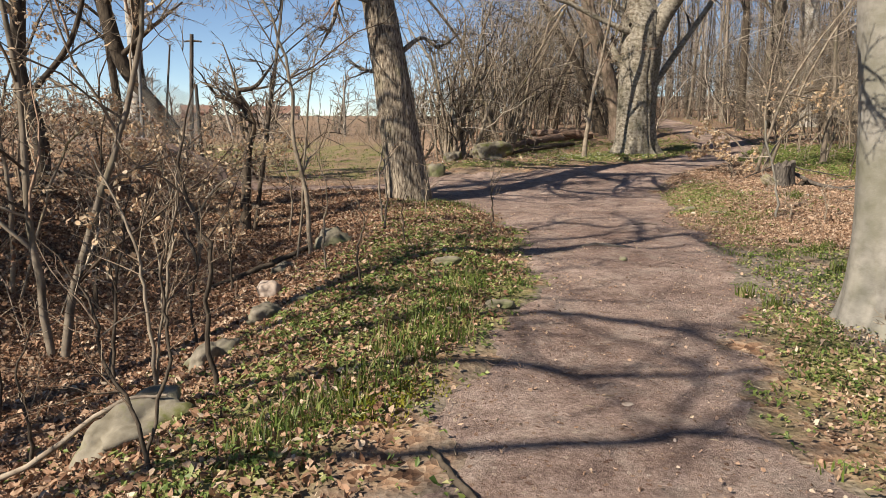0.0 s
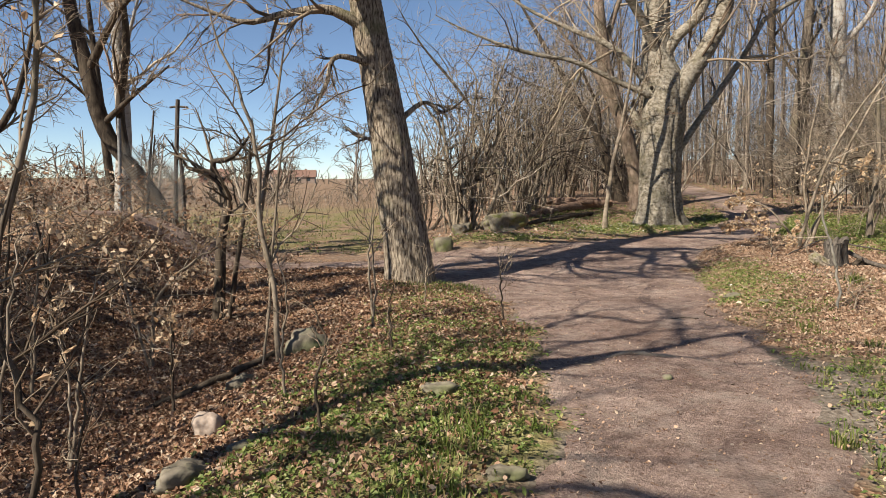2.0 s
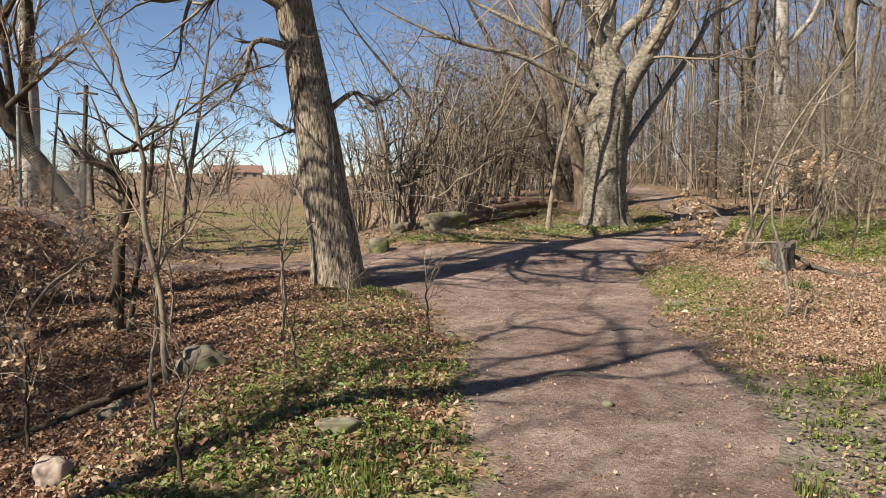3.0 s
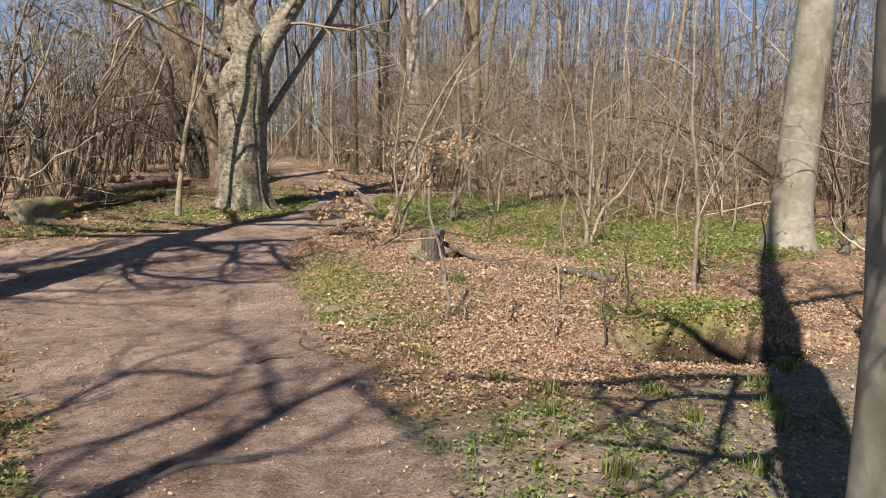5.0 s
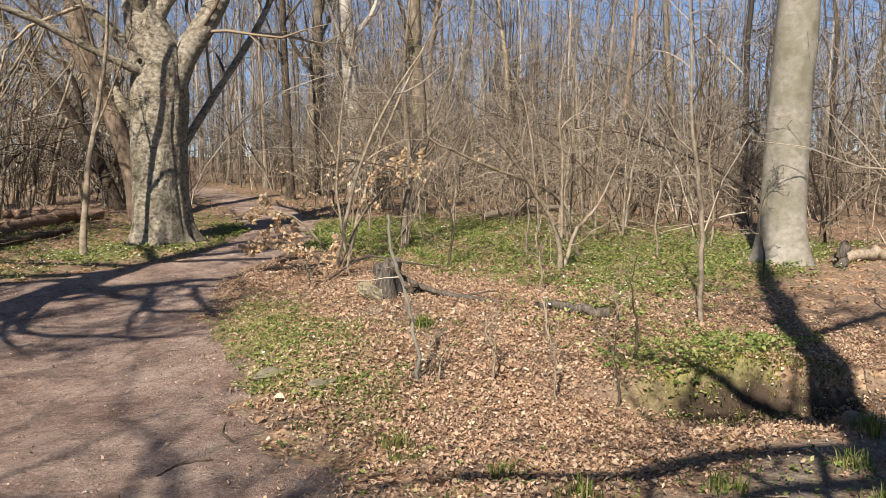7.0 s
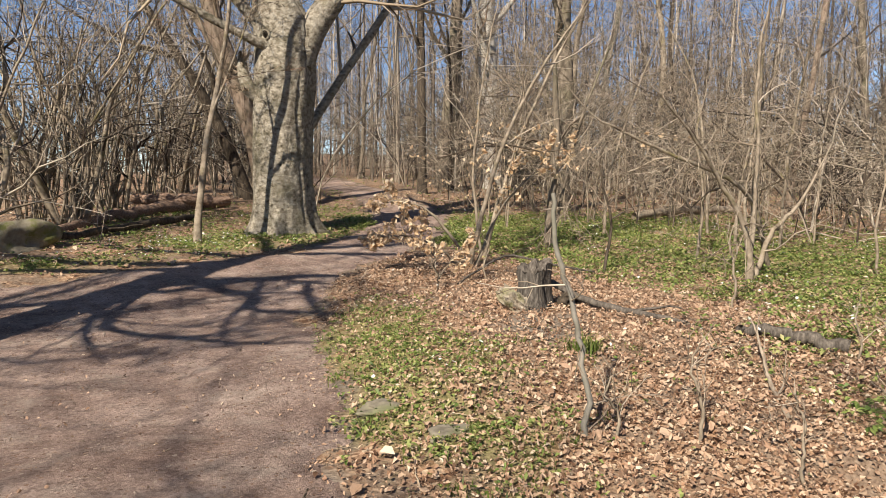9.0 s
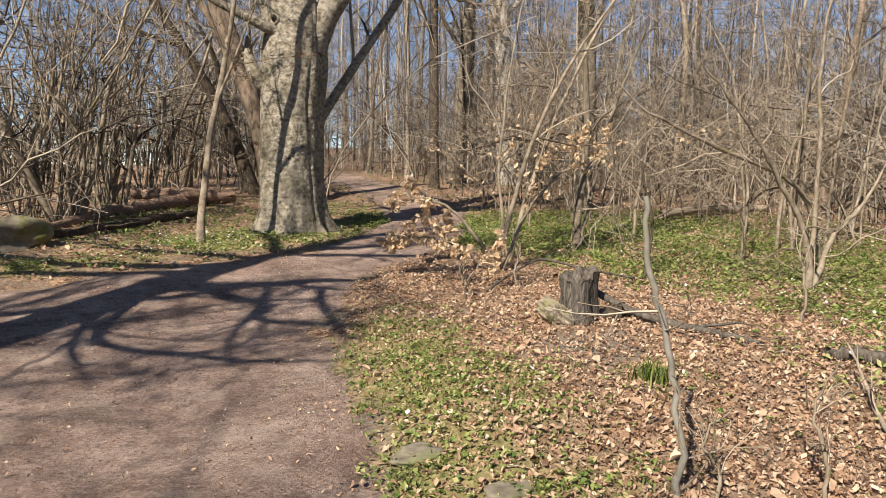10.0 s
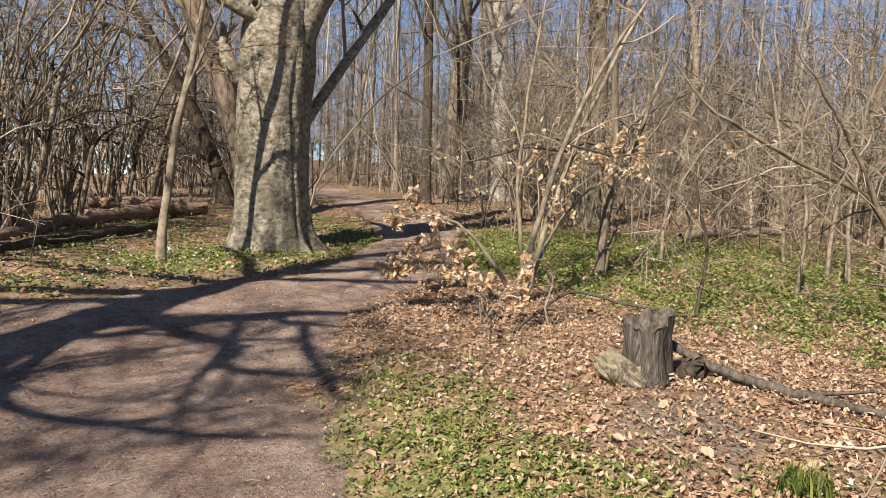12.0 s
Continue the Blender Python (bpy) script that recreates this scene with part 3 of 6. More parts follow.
# ---- trees ----
def trunk_mesh(axis, rings, sides, ridge=0.0, ridges=14, lobes=0, lobe=0.0, knobs=0.0, seed=0, flare=0.0, flare_h=0.5, roots=(), seam=None, columns=()):
    """A trunk along axis rows of (x, y, z, radius): ridged bark, root lobes at the foot, knobs; columns: grown-together stems as (dx, dy, radius), shares of its radius."""
    a = along(axis, rings)
    P, R = a[:, :3], a[:, 3]
    th = np.arange(sides) * 2 * np.pi / sides
    z = P[:, 2] - P[0, 2]
    TH, ZZ = np.meshgrid(th, z)
    r = np.repeat(R[:, None], sides, 1)
    foot = np.exp(-ZZ / flare_h)
    if columns:
        reach = np.zeros_like(TH)
        for cx, cy, cr in columns:
            fwd, off = cx * np.cos(TH) + cy * np.sin(TH), cx * np.sin(TH) - cy * np.cos(TH)
            reach = reach + np.exp(11 * np.where(np.abs(off) < cr, fwd + np.sqrt(np.maximum(cr * cr - off * off, 0)), 0))
        reach = np.log(reach) / 11
        w = step((4.6 - ZZ) / 1.2)
        r = r * (w * reach + 1 - w)
    if lobes:
        r = r * (1 + foot * (flare + lobe * np.cos(lobes * TH + seed + 0.7 * np.sin(TH * 2 + seed))) + 0.35 * lobe * np.exp(-ZZ / (4 * flare_h)) * np.cos(lobes * TH + seed))
    else:
        r = r * (1 + foot * flare)
    for ang, size, wide in roots:
        gap = (TH - radians(ang) + np.pi) % (2 * np.pi) - np.pi
        r = r + size * np.exp(-np.maximum(ZZ - 0.1, 0) / 0.28) * np.exp(-(gap / radians(wide)) ** 2) + size * 0.05 * np.exp(-ZZ / 2.0) * np.exp(-(gap / radians(wide * 1.3)) ** 2)
    if seam:
        gap = (TH - radians(seam[0]) - 0.12 * np.sin(ZZ * 1.7) + np.pi) % (2 * np.pi) - np.pi
        r = r - (seam[1] * np.exp(-(gap / radians(seam[2])) ** 2) + 0.22 * np.exp(-ZZ / 0.3) * np.exp(-(gap / radians(9)) ** 2)) * np.exp(-(ZZ / 3.2) ** 3)
    u = np.cos(TH) * 3 + 20
    w = np.sin(TH) * 3 + 20
    if ridge:
        wob = (vnoise(u, ZZ, 0.9, seed) - 0.5) * 0.9
        cell = np.abs(np.sin((TH + wob * 0.5) * ridges / 2))
        r = r + ridge * (cell - 0.6) * (0.5 + vnoise(w * 2, ZZ * 1.6, 1.0, seed + 1))
        r = r + ridge * 0.8 * (vnoise(TH * 7, ZZ * 5, 1.0, seed + 4) - 0.5) * np.minimum(1, np.minimum(TH, 2 * np.pi - TH) * 3)
    if knobs:
        n = vnoise(u, ZZ * 1.3 + w * 1.7, 0.7, seed + 2) * 0.6 + vnoise(u * 1.9, ZZ * 3 + w * 2.1, 1.0, seed + 3) * 0.4
        r = r + knobs * (n - 0.5) * 2
    V = np.empty((rings, sides, 3))
    V[..., 0] = P[:, None, 0] + r * np.cos(TH)
    V[..., 1] = P[:, None, 1] + r * np.sin(TH)
    V[..., 2] = P[:, None, 2]
    i = np.arange(rings - 1)[:, None] * sides
    s = np.arange(sides)[None]
    s2 = (s + 1) % sides
    F = np.stack([i + s, i + s2, i + sides + s2, i + sides + s], -1).reshape(-1, 4)
    return V.reshape(-1, 3), F


def limb(points, k=14):
    a = along(points, k)
    return a[None, :, :3], a[None, :, 3]


def crown_of(rng, P, R, plan, rmin=0.0035):
    """Grows level after level of shoots on limbs. Returns lists of tubes: thick ones and twigs."""
    out = []
    for per, span, angle, ratio, thin, k, sides, wob, lift in plan:
        P, R = grow(rng, P, R, per, span, angle, ratio, thin, k, wob, lift, 0.25, rmin)
        out.append(tubes(P, R, sides))
    return out


def local(v, at):
    return v - np.asarray(at, float)


FINE = [(7, (0.2, 1.0), (25, 65), (0.35, 0.6), (0.4, 0.65), 6, 4, 0.22, 0.03),
        (7, (0.15, 1.0), (25, 65), (0.35, 0.65), (0.4, 0.6), 5, 3, 0.25, 0.02),
        (5, (0.1, 1.0), (25, 60), (0.35, 0.6), (0.45, 0.7), 3, 3, 0.25, 0.0)]


SHADE = [(6, (0.15, 1.0), (25, 70), (0.35, 0.7), (0.5, 0.75), 6, 4, 0.28, 0.02), (5, (0.2, 1.0), (25, 65), (0.4, 0.7), (0.5, 0.8), 4, 3, 0.28, 0.0)]


def standing_tree(name, label, axis, bark, limbs, seed, rings=70, sides=40, group="", fine=FINE, limb_sides=9, thinnest=0.0055, **shape):
    """A whole tree in its place: trunk, each great limb, and the twigs of the crown."""
    rng = np.random.default_rng(seed)
    at = tuple(axis[0][:3])
    ob = thing(name, at, label, "tree", group)
    V, F = trunk_mesh(axis, rings, sides, seed=seed, **shape)
    part("trunk", fast_mesh("trunk", local(V, at), F), bark, ob)
    twigs = []
    for pts in limbs:
        P, R = limb(pts)
        V, F = tubes(P, R, limb_sides)
        V = V + ((vnoise(V[:, 0] * 3 + V[:, 2], V[:, 1] * 3 + V[:, 2] * 2, 1.3, seed) - 0.5) * 0.25 * R.mean())[:, None]
        part("limb", fast_mesh("limb", local(V, at), F), bark, ob)
        twigs += crown_of(rng, P, R, fine, thinnest)
    if twigs:
        V, F = joined(twigs)
        part("crown", fast_mesh("crown", local(V, at), F), TWIG, ob, "bare thin brown twigs")
    return ob


# the ridged-bark tree that leans beside the path
Z1 = hz(-0.75, 15.7)
tree_1 = standing_tree(
    "leaning_tree", "leaning ridged-bark deciduous tree, bare, rooted in grass beside the path",
    [(-0.72, 15.7, -0.42, 0.47), (-0.80, 15.7, 0.4, 0.425), (-0.96, 15.7, 1.3, 0.395), (-1.12, 15.7, 2.4, 0.365), (-1.33, 15.7, 3.6, 0.33), (-1.58, 15.7, 5.0, 0.29),
     (-1.75, 15.75, 7.0, 0.21), (-1.8, 15.7, 9.5, 0.15), (-1.7, 15.6, 12.5, 0.06)], BARK_RIDGED,
    [[(-1.5, 15.6, 4.45, 0.13), (-2.17, 15.4, 4.75, 0.09), (-2.93, 15.3, 4.67, 0.065), (-3.7, 15.2, 4.5, 0.045), (-4.8, 15.0, 4.9, 0.02)],
     [(-1.4, 15.5, 3.8, 0.07), (-2.03, 15.2, 3.9, 0.045), (-2.2, 15.1, 3.4, 0.04), (-2.45, 15.0, 2.9, 0.015)],
     [(-0.95, 15.8, 2.85, 0.06), (-0.52, 15.9, 3.18, 0.04), (-0.16, 15.9, 3.0, 0.03), (0.3, 16.0, 3.3, 0.012)],
     [(-1.25, 15.9, 2.5, 0.05), (-1.7, 16.4, 2.55, 0.035), (-2.2, 17.0, 2.8, 0.015)],
     [(-1.55, 15.6, 5.3, 0.12), (-0.6, 14.9, 6.2, 0.09), (0.4, 14.2, 7.2, 0.06), (1.4, 13.6, 8.6, 0.02)],
     [(-1.7, 15.7, 6.2, 0.12), (-2.8, 14.6, 7.0, 0.09), (-3.8, 13.6, 8.0, 0.06), (-4.6, 12.8, 9.4, 0.02)],
     [(-1.75, 15.8, 6.8, 0.11), (-0.9, 16.6, 8.2, 0.08), (0.2, 17.4, 9.4, 0.05), (0.9, 18.0, 11, 0.02)],
     [(-1.78, 15.7, 7.6, 0.11), (-2.6, 16.4, 8.8, 0.08), (-3.6, 17.1, 9.8, 0.05), (-4.2, 17.6, 11.4, 0.02)],
     [(-1.8, 15.7, 8.4, 0.10), (-1.0, 14.8, 9.6, 0.07), (-0.4, 13.9, 11.0, 0.04), (0, 13.4, 12.6, 0.02)],
     [(-1.8, 15.7, 9.2, 0.09), (-2.7, 15.0, 10.4, 0.06), (-3.2, 14.6, 11.8, 0.02)],
     [(-1.6, 15.7, 5.2, 0.09), over(2.67, 17.84, 5.5, 0.07), over(2.9, 17.23, 5.8, 0.06), over(3.74, 16.62, 6.4, 0.045), over(4.9, 16.03, 7.0, 0.02)],
     [(-1.65, 15.7, 5.6, 0.12), over(3.15, 18.97, 5.9, 0.08), over(4.53, 19.34, 6.3, 0.065), over(5.39, 18.95, 6.6, 0.045), over(6.0, 18.39, 6.9, 0.02)],
     [over(4.7, 19.36, 6.35, 0.055), over(4.39, 18.46, 6.8, 0.05), over(3.93, 17.36, 7.2, 0.04), over(3.75, 16.34, 7.6, 0.02)],
     [over(5.3, 19.0, 6.6, 0.06), over(5.12, 18.3, 6.8, 0.055), over(5.05, 17.6, 7.0, 0.045), over(5.0, 16.7, 7.2, 0.02)],
     [(-1.5, 15.65, 4.9, 0.07), over(2.57, 18.26, 5.3, 0.055), over(2.45, 17.33, 5.8, 0.045), over(2.67, 16.19, 6.4, 0.015)],
     [(-1.76, 15.72, 8.0, 0.11), over(6.9, 21.6, 8.5, 0.085), over(7.9, 21.9, 8.9, 0.065), over(9.2, 21.6, 9.4, 0.02)],
     [(-1.78, 15.7, 8.6, 0.10), over(7.2, 22.7, 9.0, 0.085), over(8.3, 23.0, 9.4, 0.065), over(9.6, 23.4, 9.9, 0.02)],
     [(-1.75, 15.73, 7.6, 0.10), over(6.4, 20.8, 8.0, 0.08), over(7.4, 20.7, 8.4, 0.06), over(8.4, 20.2, 8.8, 0.02)],
     [(-1.7, 15.7, 6.2, 0.12), over(2.6, 20.2, 6.4, 0.10), over(1.4, 20.5, 6.6, 0.07), over(0.2, 20.3, 6.9, 0.02)],
     [(-1.72, 15.7, 6.6, 0.12), over(2.4, 20.8, 6.8, 0.10), over(1.3, 21.6, 7.1, 0.07), over(0.0, 21.9, 7.5, 0.02)],
     [(-1.75, 15.7, 7.4, 0.12), over(3.2, 21.6, 7.6, 0.09), over(2.4, 22.6, 8.0, 0.06), over(1.3, 23.2, 8.5, 0.02)],
     [(-1.7, 15.7, 6.3, 0.13), (-2.5, 14.5, 6.8, 0.11), (-2.3, 13.3, 7.2, 0.09), (-3.0, 12.3, 7.7, 0.07), (-2.7, 11.3, 8.3, 0.04), (-3.3, 10.4, 9.0, 0.015)]],
    3, rings=120, sides=72, ridge=0.022, ridges=34, flare=0.22, flare_h=0.35, lobes=5, lobe=0.1)

# the great old tree where the path bends
OAK = (6.02, 23.9)
tree_2 = standing_tree(
    "old_beech", "massive old grey beech with hollows, root buttresses and moss, bare",
    [(6.05, 23.9, hz(6.0, 23.2) - 0.06, 0.62), (6.0, 23.9, 0.9, 0.60), (5.97, 23.9, 1.7, 0.60), (5.98, 23.9, 2.7, 0.60), (6.03, 23.9, 3.7, 0.60), (5.98, 23.9, 4.6, 0.56), (5.75, 23.95, 5.6, 0.40),
     (5.76, 24.0, 7.2, 0.33), (5.7, 24.1, 9.5, 0.24), (5.5, 24.2, 12.0, 0.15), (5.4, 24.2, 15, 0.05)], BARK_OLD,
    [[(6.25, 23.8, 3.9, 0.34), (6.55, 23.7, 4.6, 0.29), (6.98, 23.7, 5.25, 0.26), (7.45, 23.7, 6.15, 0.24), (7.68, 23.7, 7.2, 0.22), (8.1, 23.6, 9.4, 0.16), (8.9, 23.4, 12, 0.06)],
     [(5.85, 23.8, 5.0, 0.2), (6.21, 23.7, 5.75, 0.16), (6.83, 23.6, 6.4, 0.14), (7.1, 23.5, 7.4, 0.12), (6.9, 23.0, 9.5, 0.06)],
     [(6.3, 24.3, 2.2, 0.13), (6.85, 24.5, 2.95, 0.10), (7.52, 24.6, 3.95, 0.09), (8.32, 24.7, 5.1, 0.085), (8.85, 24.7, 6.0, 0.075), (9.2, 24.7, 6.6, 0.07), (10.6, 24.6, 7.4, 0.05), (12.0, 24.5, 8.6, 0.02)],
     [(5.6, 23.6, 4.15, 0.11), (5.0, 23.5, 4.35, 0.085), (4.43, 23.5, 4.6, 0.075), (3.3, 23.4, 5.1, 0.065), (2.03, 23.3, 5.3, 0.06), (0.6, 23.2, 5.75, 0.03), (-0.6, 23.0, 6.3, 0.012)],
     [(5.7, 23.7, 5.4, 0.16), (5.0, 23.1, 6.4, 0.12), (4.0, 22.5, 7.3, 0.09), (2.6, 21.8, 8.0, 0.05), (1.4, 21.3, 9, 0.02)],
     [(5.75, 23.8, 6.6, 0.16), (5.0, 24.6, 7.8, 0.12), (4.0, 25.2, 9.0, 0.08), (3.0, 25.6, 10.6, 0.03)],
     [(5.75, 24.0, 7.4, 0.14), (6.4, 22.9, 8.4, 0.11), (6.9, 21.8, 9.4, 0.08), (7.4, 20.8, 11, 0.03)],
     [(5.5, 23.9, 4.6, 0.12), (4.6, 24.3, 5.6, 0.09), (3.4, 24.6, 6.2, 0.07), (2.0, 24.8, 6.9, 0.045), (0.6, 25.0, 8, 0.02)],
     [(5.5, 23.9, 3.2, 0.16), (5.32, 23.9, 3.3, 0.15), (5.18, 23.95, 3.6, 0.11), (5.12, 24.0, 4.0, 0.03)]],
    11, rings=190, sides=150, ridge=0.006, ridges=60, knobs=0.045, flare=0.02, flare_h=0.4, limb_sides=14, columns=((-0.15, -0.1, 0.86), (0.42, 0.2, 0.62)),
    roots=((-118, 0.36, 11), (-60, 0.34, 13), (-158, 0.3, 14), (170, 0.25, 20), (110, 0.25, 20), (40, 0.3, 20), (-15, 0.3, 18)), seam=(-66, 0.03, 4))


def knot_hole(parent, axis_xy, radius, angle, z, r):
    """A round hollow with a low bark lip, set into the trunk's face."""
    out = Vector((math.cos(radians(angle)), math.sin(radians(angle)), 0))
    c = Vector((*axis_xy, z)) + out * radius
    m = Matrix.Translation(c - Vector(parent.location)) @ out.to_track_quat("Z", "Y").to_matrix().to_4x4()
    bm = bmesh.new()
    n = 18
    rows = [(1.9, -0.07), (1.45, 0.0), (1.15, 0.022), (0.95, 0.012), (0.8, -0.05)]
    rings = [[bm.verts.new((math.cos(a * math.tau / n) * r * k * (1 + 0.1 * math.sin(a * 1.9)), math.sin(a * math.tau / n) * r * k * 1.15, d)) for a in range(n)] for k, d in rows]
    for ra, rb in zip(rings, rings[1:]):
        for a in range(n):
            bm.faces.new((ra[a], ra[(a + 1) % n], rb[(a + 1) % n], rb[a]))
    bm.transform(m)
    me = bpy.data.meshes.new("hollow_rim")
    bm.to_mesh(me)
    bm.free()
    me.polygons.foreach_set("use_smooth", [True] * len(me.polygons))
    part("hollow_rim", me, BARK_OLD, parent, "swollen bark rim of a knot hole")
    # a flattened near-black sphere stands in for the shade within the hole
    bm = bmesh.new()
    bmesh.ops.create_uvsphere(bm, u_segments=14, v_segments=8, radius=r * 0.92)
    bm.transform(m @ Matrix.Diagonal((1, 1.12, 0.15, 1)))
    me = bpy.data.meshes.new("hollow")
    bm.to_mesh(me)
    bm.free()
    part("hollow", me, HOLE_SHADE, parent, "rotten knot hole, its shade painted as a near-black disc")


knot_hole(tree_2, (5.99, 23.9), 0.585, -138, 4.35, 0.065)
knot_hole(tree_2, (5.85, 23.92), 0.46, -128, 5.2, 0.07)


def root_cavity(parent, at, size):
    # solid near-black lump in place of the cavity's shade
    bm = bmesh.new()
    bmesh.ops.create_icosphere(bm, subdivisions=3, radius=1)
    for v in bm.verts:
        v.co *= 1 + 0.25 * (noise.noise(v.co * 2.3) - 0.2)
        v.co = Vector((v.co.x * size[0], v.co.y * size[1], v.co.z * size[2] * (1.2 if v.co.z > 0 else 1)))
    bm.transform(Matrix.Translation(Vector(at) - Vector(parent.location)))
    me = bpy.data.meshes.new("root_cavity")
    bm.to_mesh(me)
    bm.free()
    part("root_cavity", me, HOLE_SHADE, parent, "cavity between two roots, its shade painted as a near-black lump")


root_cavity(tree_2, (6.05, 23.40, hz(6.1, 23.2) + 0.1), (0.12, 0.12, 0.22))

# the second, flaking trunk behind and the one that leans away to the side
standing_tree("flaking_tree", "grey-pink flaking trunk standing behind the old beech", [
    (6.6, 29, 0.5, 0.36), (6.5, 29, 1.4, 0.29), (6.25, 29, 2.6, 0.27), (5.85, 29, 3.9, 0.26), (5.25, 29, 5.6, 0.25), (5.0, 29, 7.5, 0.19), (4.8, 29, 10.5, 0.07)], BARK_PINK,
    [[(5.7, 29, 4.0, 0.15), (5.0, 29.1, 5.4, 0.1), (4.0, 29.2, 6.6, 0.06), (3.0, 29.3, 8, 0.02)],
     [(5.2, 29, 6.6, 0.13), (5.7, 29.4, 8.0, 0.09), (6.3, 29.9, 9.6, 0.03)]], 21, knobs=0.04, flare=0.3, flare_h=0.35)
standing_tree("slanting_tree", "dark slanting tree arching out behind the old beech", [
    (6.6, 32, 0.7, 0.24), (6.25, 32, 1.8, 0.2), (5.85, 32, 2.8, 0.19), (5.3, 32, 3.9, 0.17), (4.5, 32, 5.2, 0.15), (3.5, 32, 6.8, 0.11), (2.2, 32, 9.0, 0.04)], BARK_DARK,
    [[(5.6, 32, 3.4, 0.09), (5.5, 31.8, 4.6, 0.07), (4.8, 31.5, 6.0, 0.04), (4.4, 31.3, 7.6, 0.02)],
     [(4.6, 32, 5.0, 0.08), (3.3, 31.7, 5.3, 0.06), (1.9, 31.4, 5.9, 0.03), (0.6, 31.2, 6.8, 0.01)]], 22, knobs=0.02, flare=0.2, sides=24)
standing_tree("young_tree", "slim pale crooked young tree on the grassy verge", [
    (4.12, 22.5, 0.2, 0.075), (4.14, 22.5, 0.8, 0.062), (4.21, 22.5, 1.4, 0.058), (4.30, 22.5, 2.2, 0.055), (4.45, 22.5, 2.9, 0.05), (4.58, 22.5, 3.6, 0.045), (4.72, 22.4, 4.6, 0.035), (4.8, 22.3, 6.6, 0.012)], BARK_HAZEL,
    [[(4.4, 22.5, 2.7, 0.025), (4.75, 22.3, 3.6, 0.02), (5.2, 22.1, 4.9, 0.008)], [(4.55, 22.5, 3.5, 0.025), (4.2, 22.3, 4.3, 0.018), (3.7, 22.1, 5.4, 0.008)]], 23, rings=60, sides=16, knobs=0.01, flare=0.3)

# smooth grey beeches on the other side
standing_tree("grey_beech", "smooth grey beech trunk standing in grass close beside the path", [
    (3.60, 5.85, -0.2, 0.34), (3.57, 5.85, 0.4, 0.315), (3.54, 5.85, 1.0, 0.30), (3.48, 5.85, 1.8, 0.295), (3.39, 5.85, 2.6, 0.29), (3.24, 5.85, 4.5, 0.27), (3.1, 5.9, 8, 0.2), (3.0, 5.9, 13, 0.07)], BARK_BEECH,
    [[(3.15, 5.85, 5.2, 0.09), (2.2, 6.4, 6.2, 0.06), (1.0, 7.0, 7.2, 0.03)], [(3.1, 5.9, 6.5, 0.1), (4.0, 6.8, 7.6, 0.07), (5.0, 7.6, 9, 0.03)],
     [(3.1, 5.9, 7.6, 0.09), (4.1, 5.0, 9.0, 0.06), (4.8, 4.3, 10.6, 0.02)], [(3.1, 5.9, 8.6, 0.08), (2.2, 5.0, 10.2, 0.05), (1.4, 4.3, 12, 0.02)],
     [(3.24, 5.85, 4.4, 0.10), over(7.1, 9.45, 4.6, 0.075), over(6.6, 9.85, 4.9, 0.065), over(5.76, 9.95, 5.3, 0.055), over(5.0, 10.5, 5.8, 0.045), over(3.7, 10.9, 6.4, 0.015)],
     [(3.38, 5.85, 3.0, 0.07), over(5.45, 7.96, 3.3, 0.05), over(5.05, 8.2, 3.7, 0.04), over(4.5, 8.8, 4.3, 0.015)],
     [(3.28, 5.85, 3.9, 0.07), over(6.01, 9.24, 4.5, 0.05), over(5.11, 8.93, 5.2, 0.035), over(4.3, 8.75, 5.8, 0.012)]],
    31, rings=90, sides=48, knobs=0.012, flare=0.55, flare_h=0.3, lobes=6, lobe=0.14)
standing_tree("grey_beech", "tall smooth silver-grey beech among low green woodland plants", [
    (14.5, 14.3, 0.1, 0.47), (14.5, 14.29, 0.9, 0.40), (14.5, 14.28, 1.9, 0.375), (14.5, 14.23, 3.4, 0.36), (14.5, 14.15, 5.0, 0.345), (14.4, 14.1, 9.0, 0.27), (14.4, 14.1, 15.0, 0.09)], BARK_BEECH,
    [[(14.45, 14.1, 6.0, 0.13), (13.4, 14.6, 7.2, 0.09), (12.0, 15.2, 8.4, 0.03)], [(14.4, 14.1, 7.0, 0.13), (15.4, 13.2, 8.4, 0.09), (16.4, 12.4, 10, 0.03)],
     [(14.4, 14.1, 8.4, 0.11), (14.0, 12.9, 9.8, 0.07), (13.6, 11.8, 11.4, 0.03)]], 32, rings=90, sides=48, knobs=0.02, flare=0.4, flare_h=0.35, lobes=5, lobe=0.1)

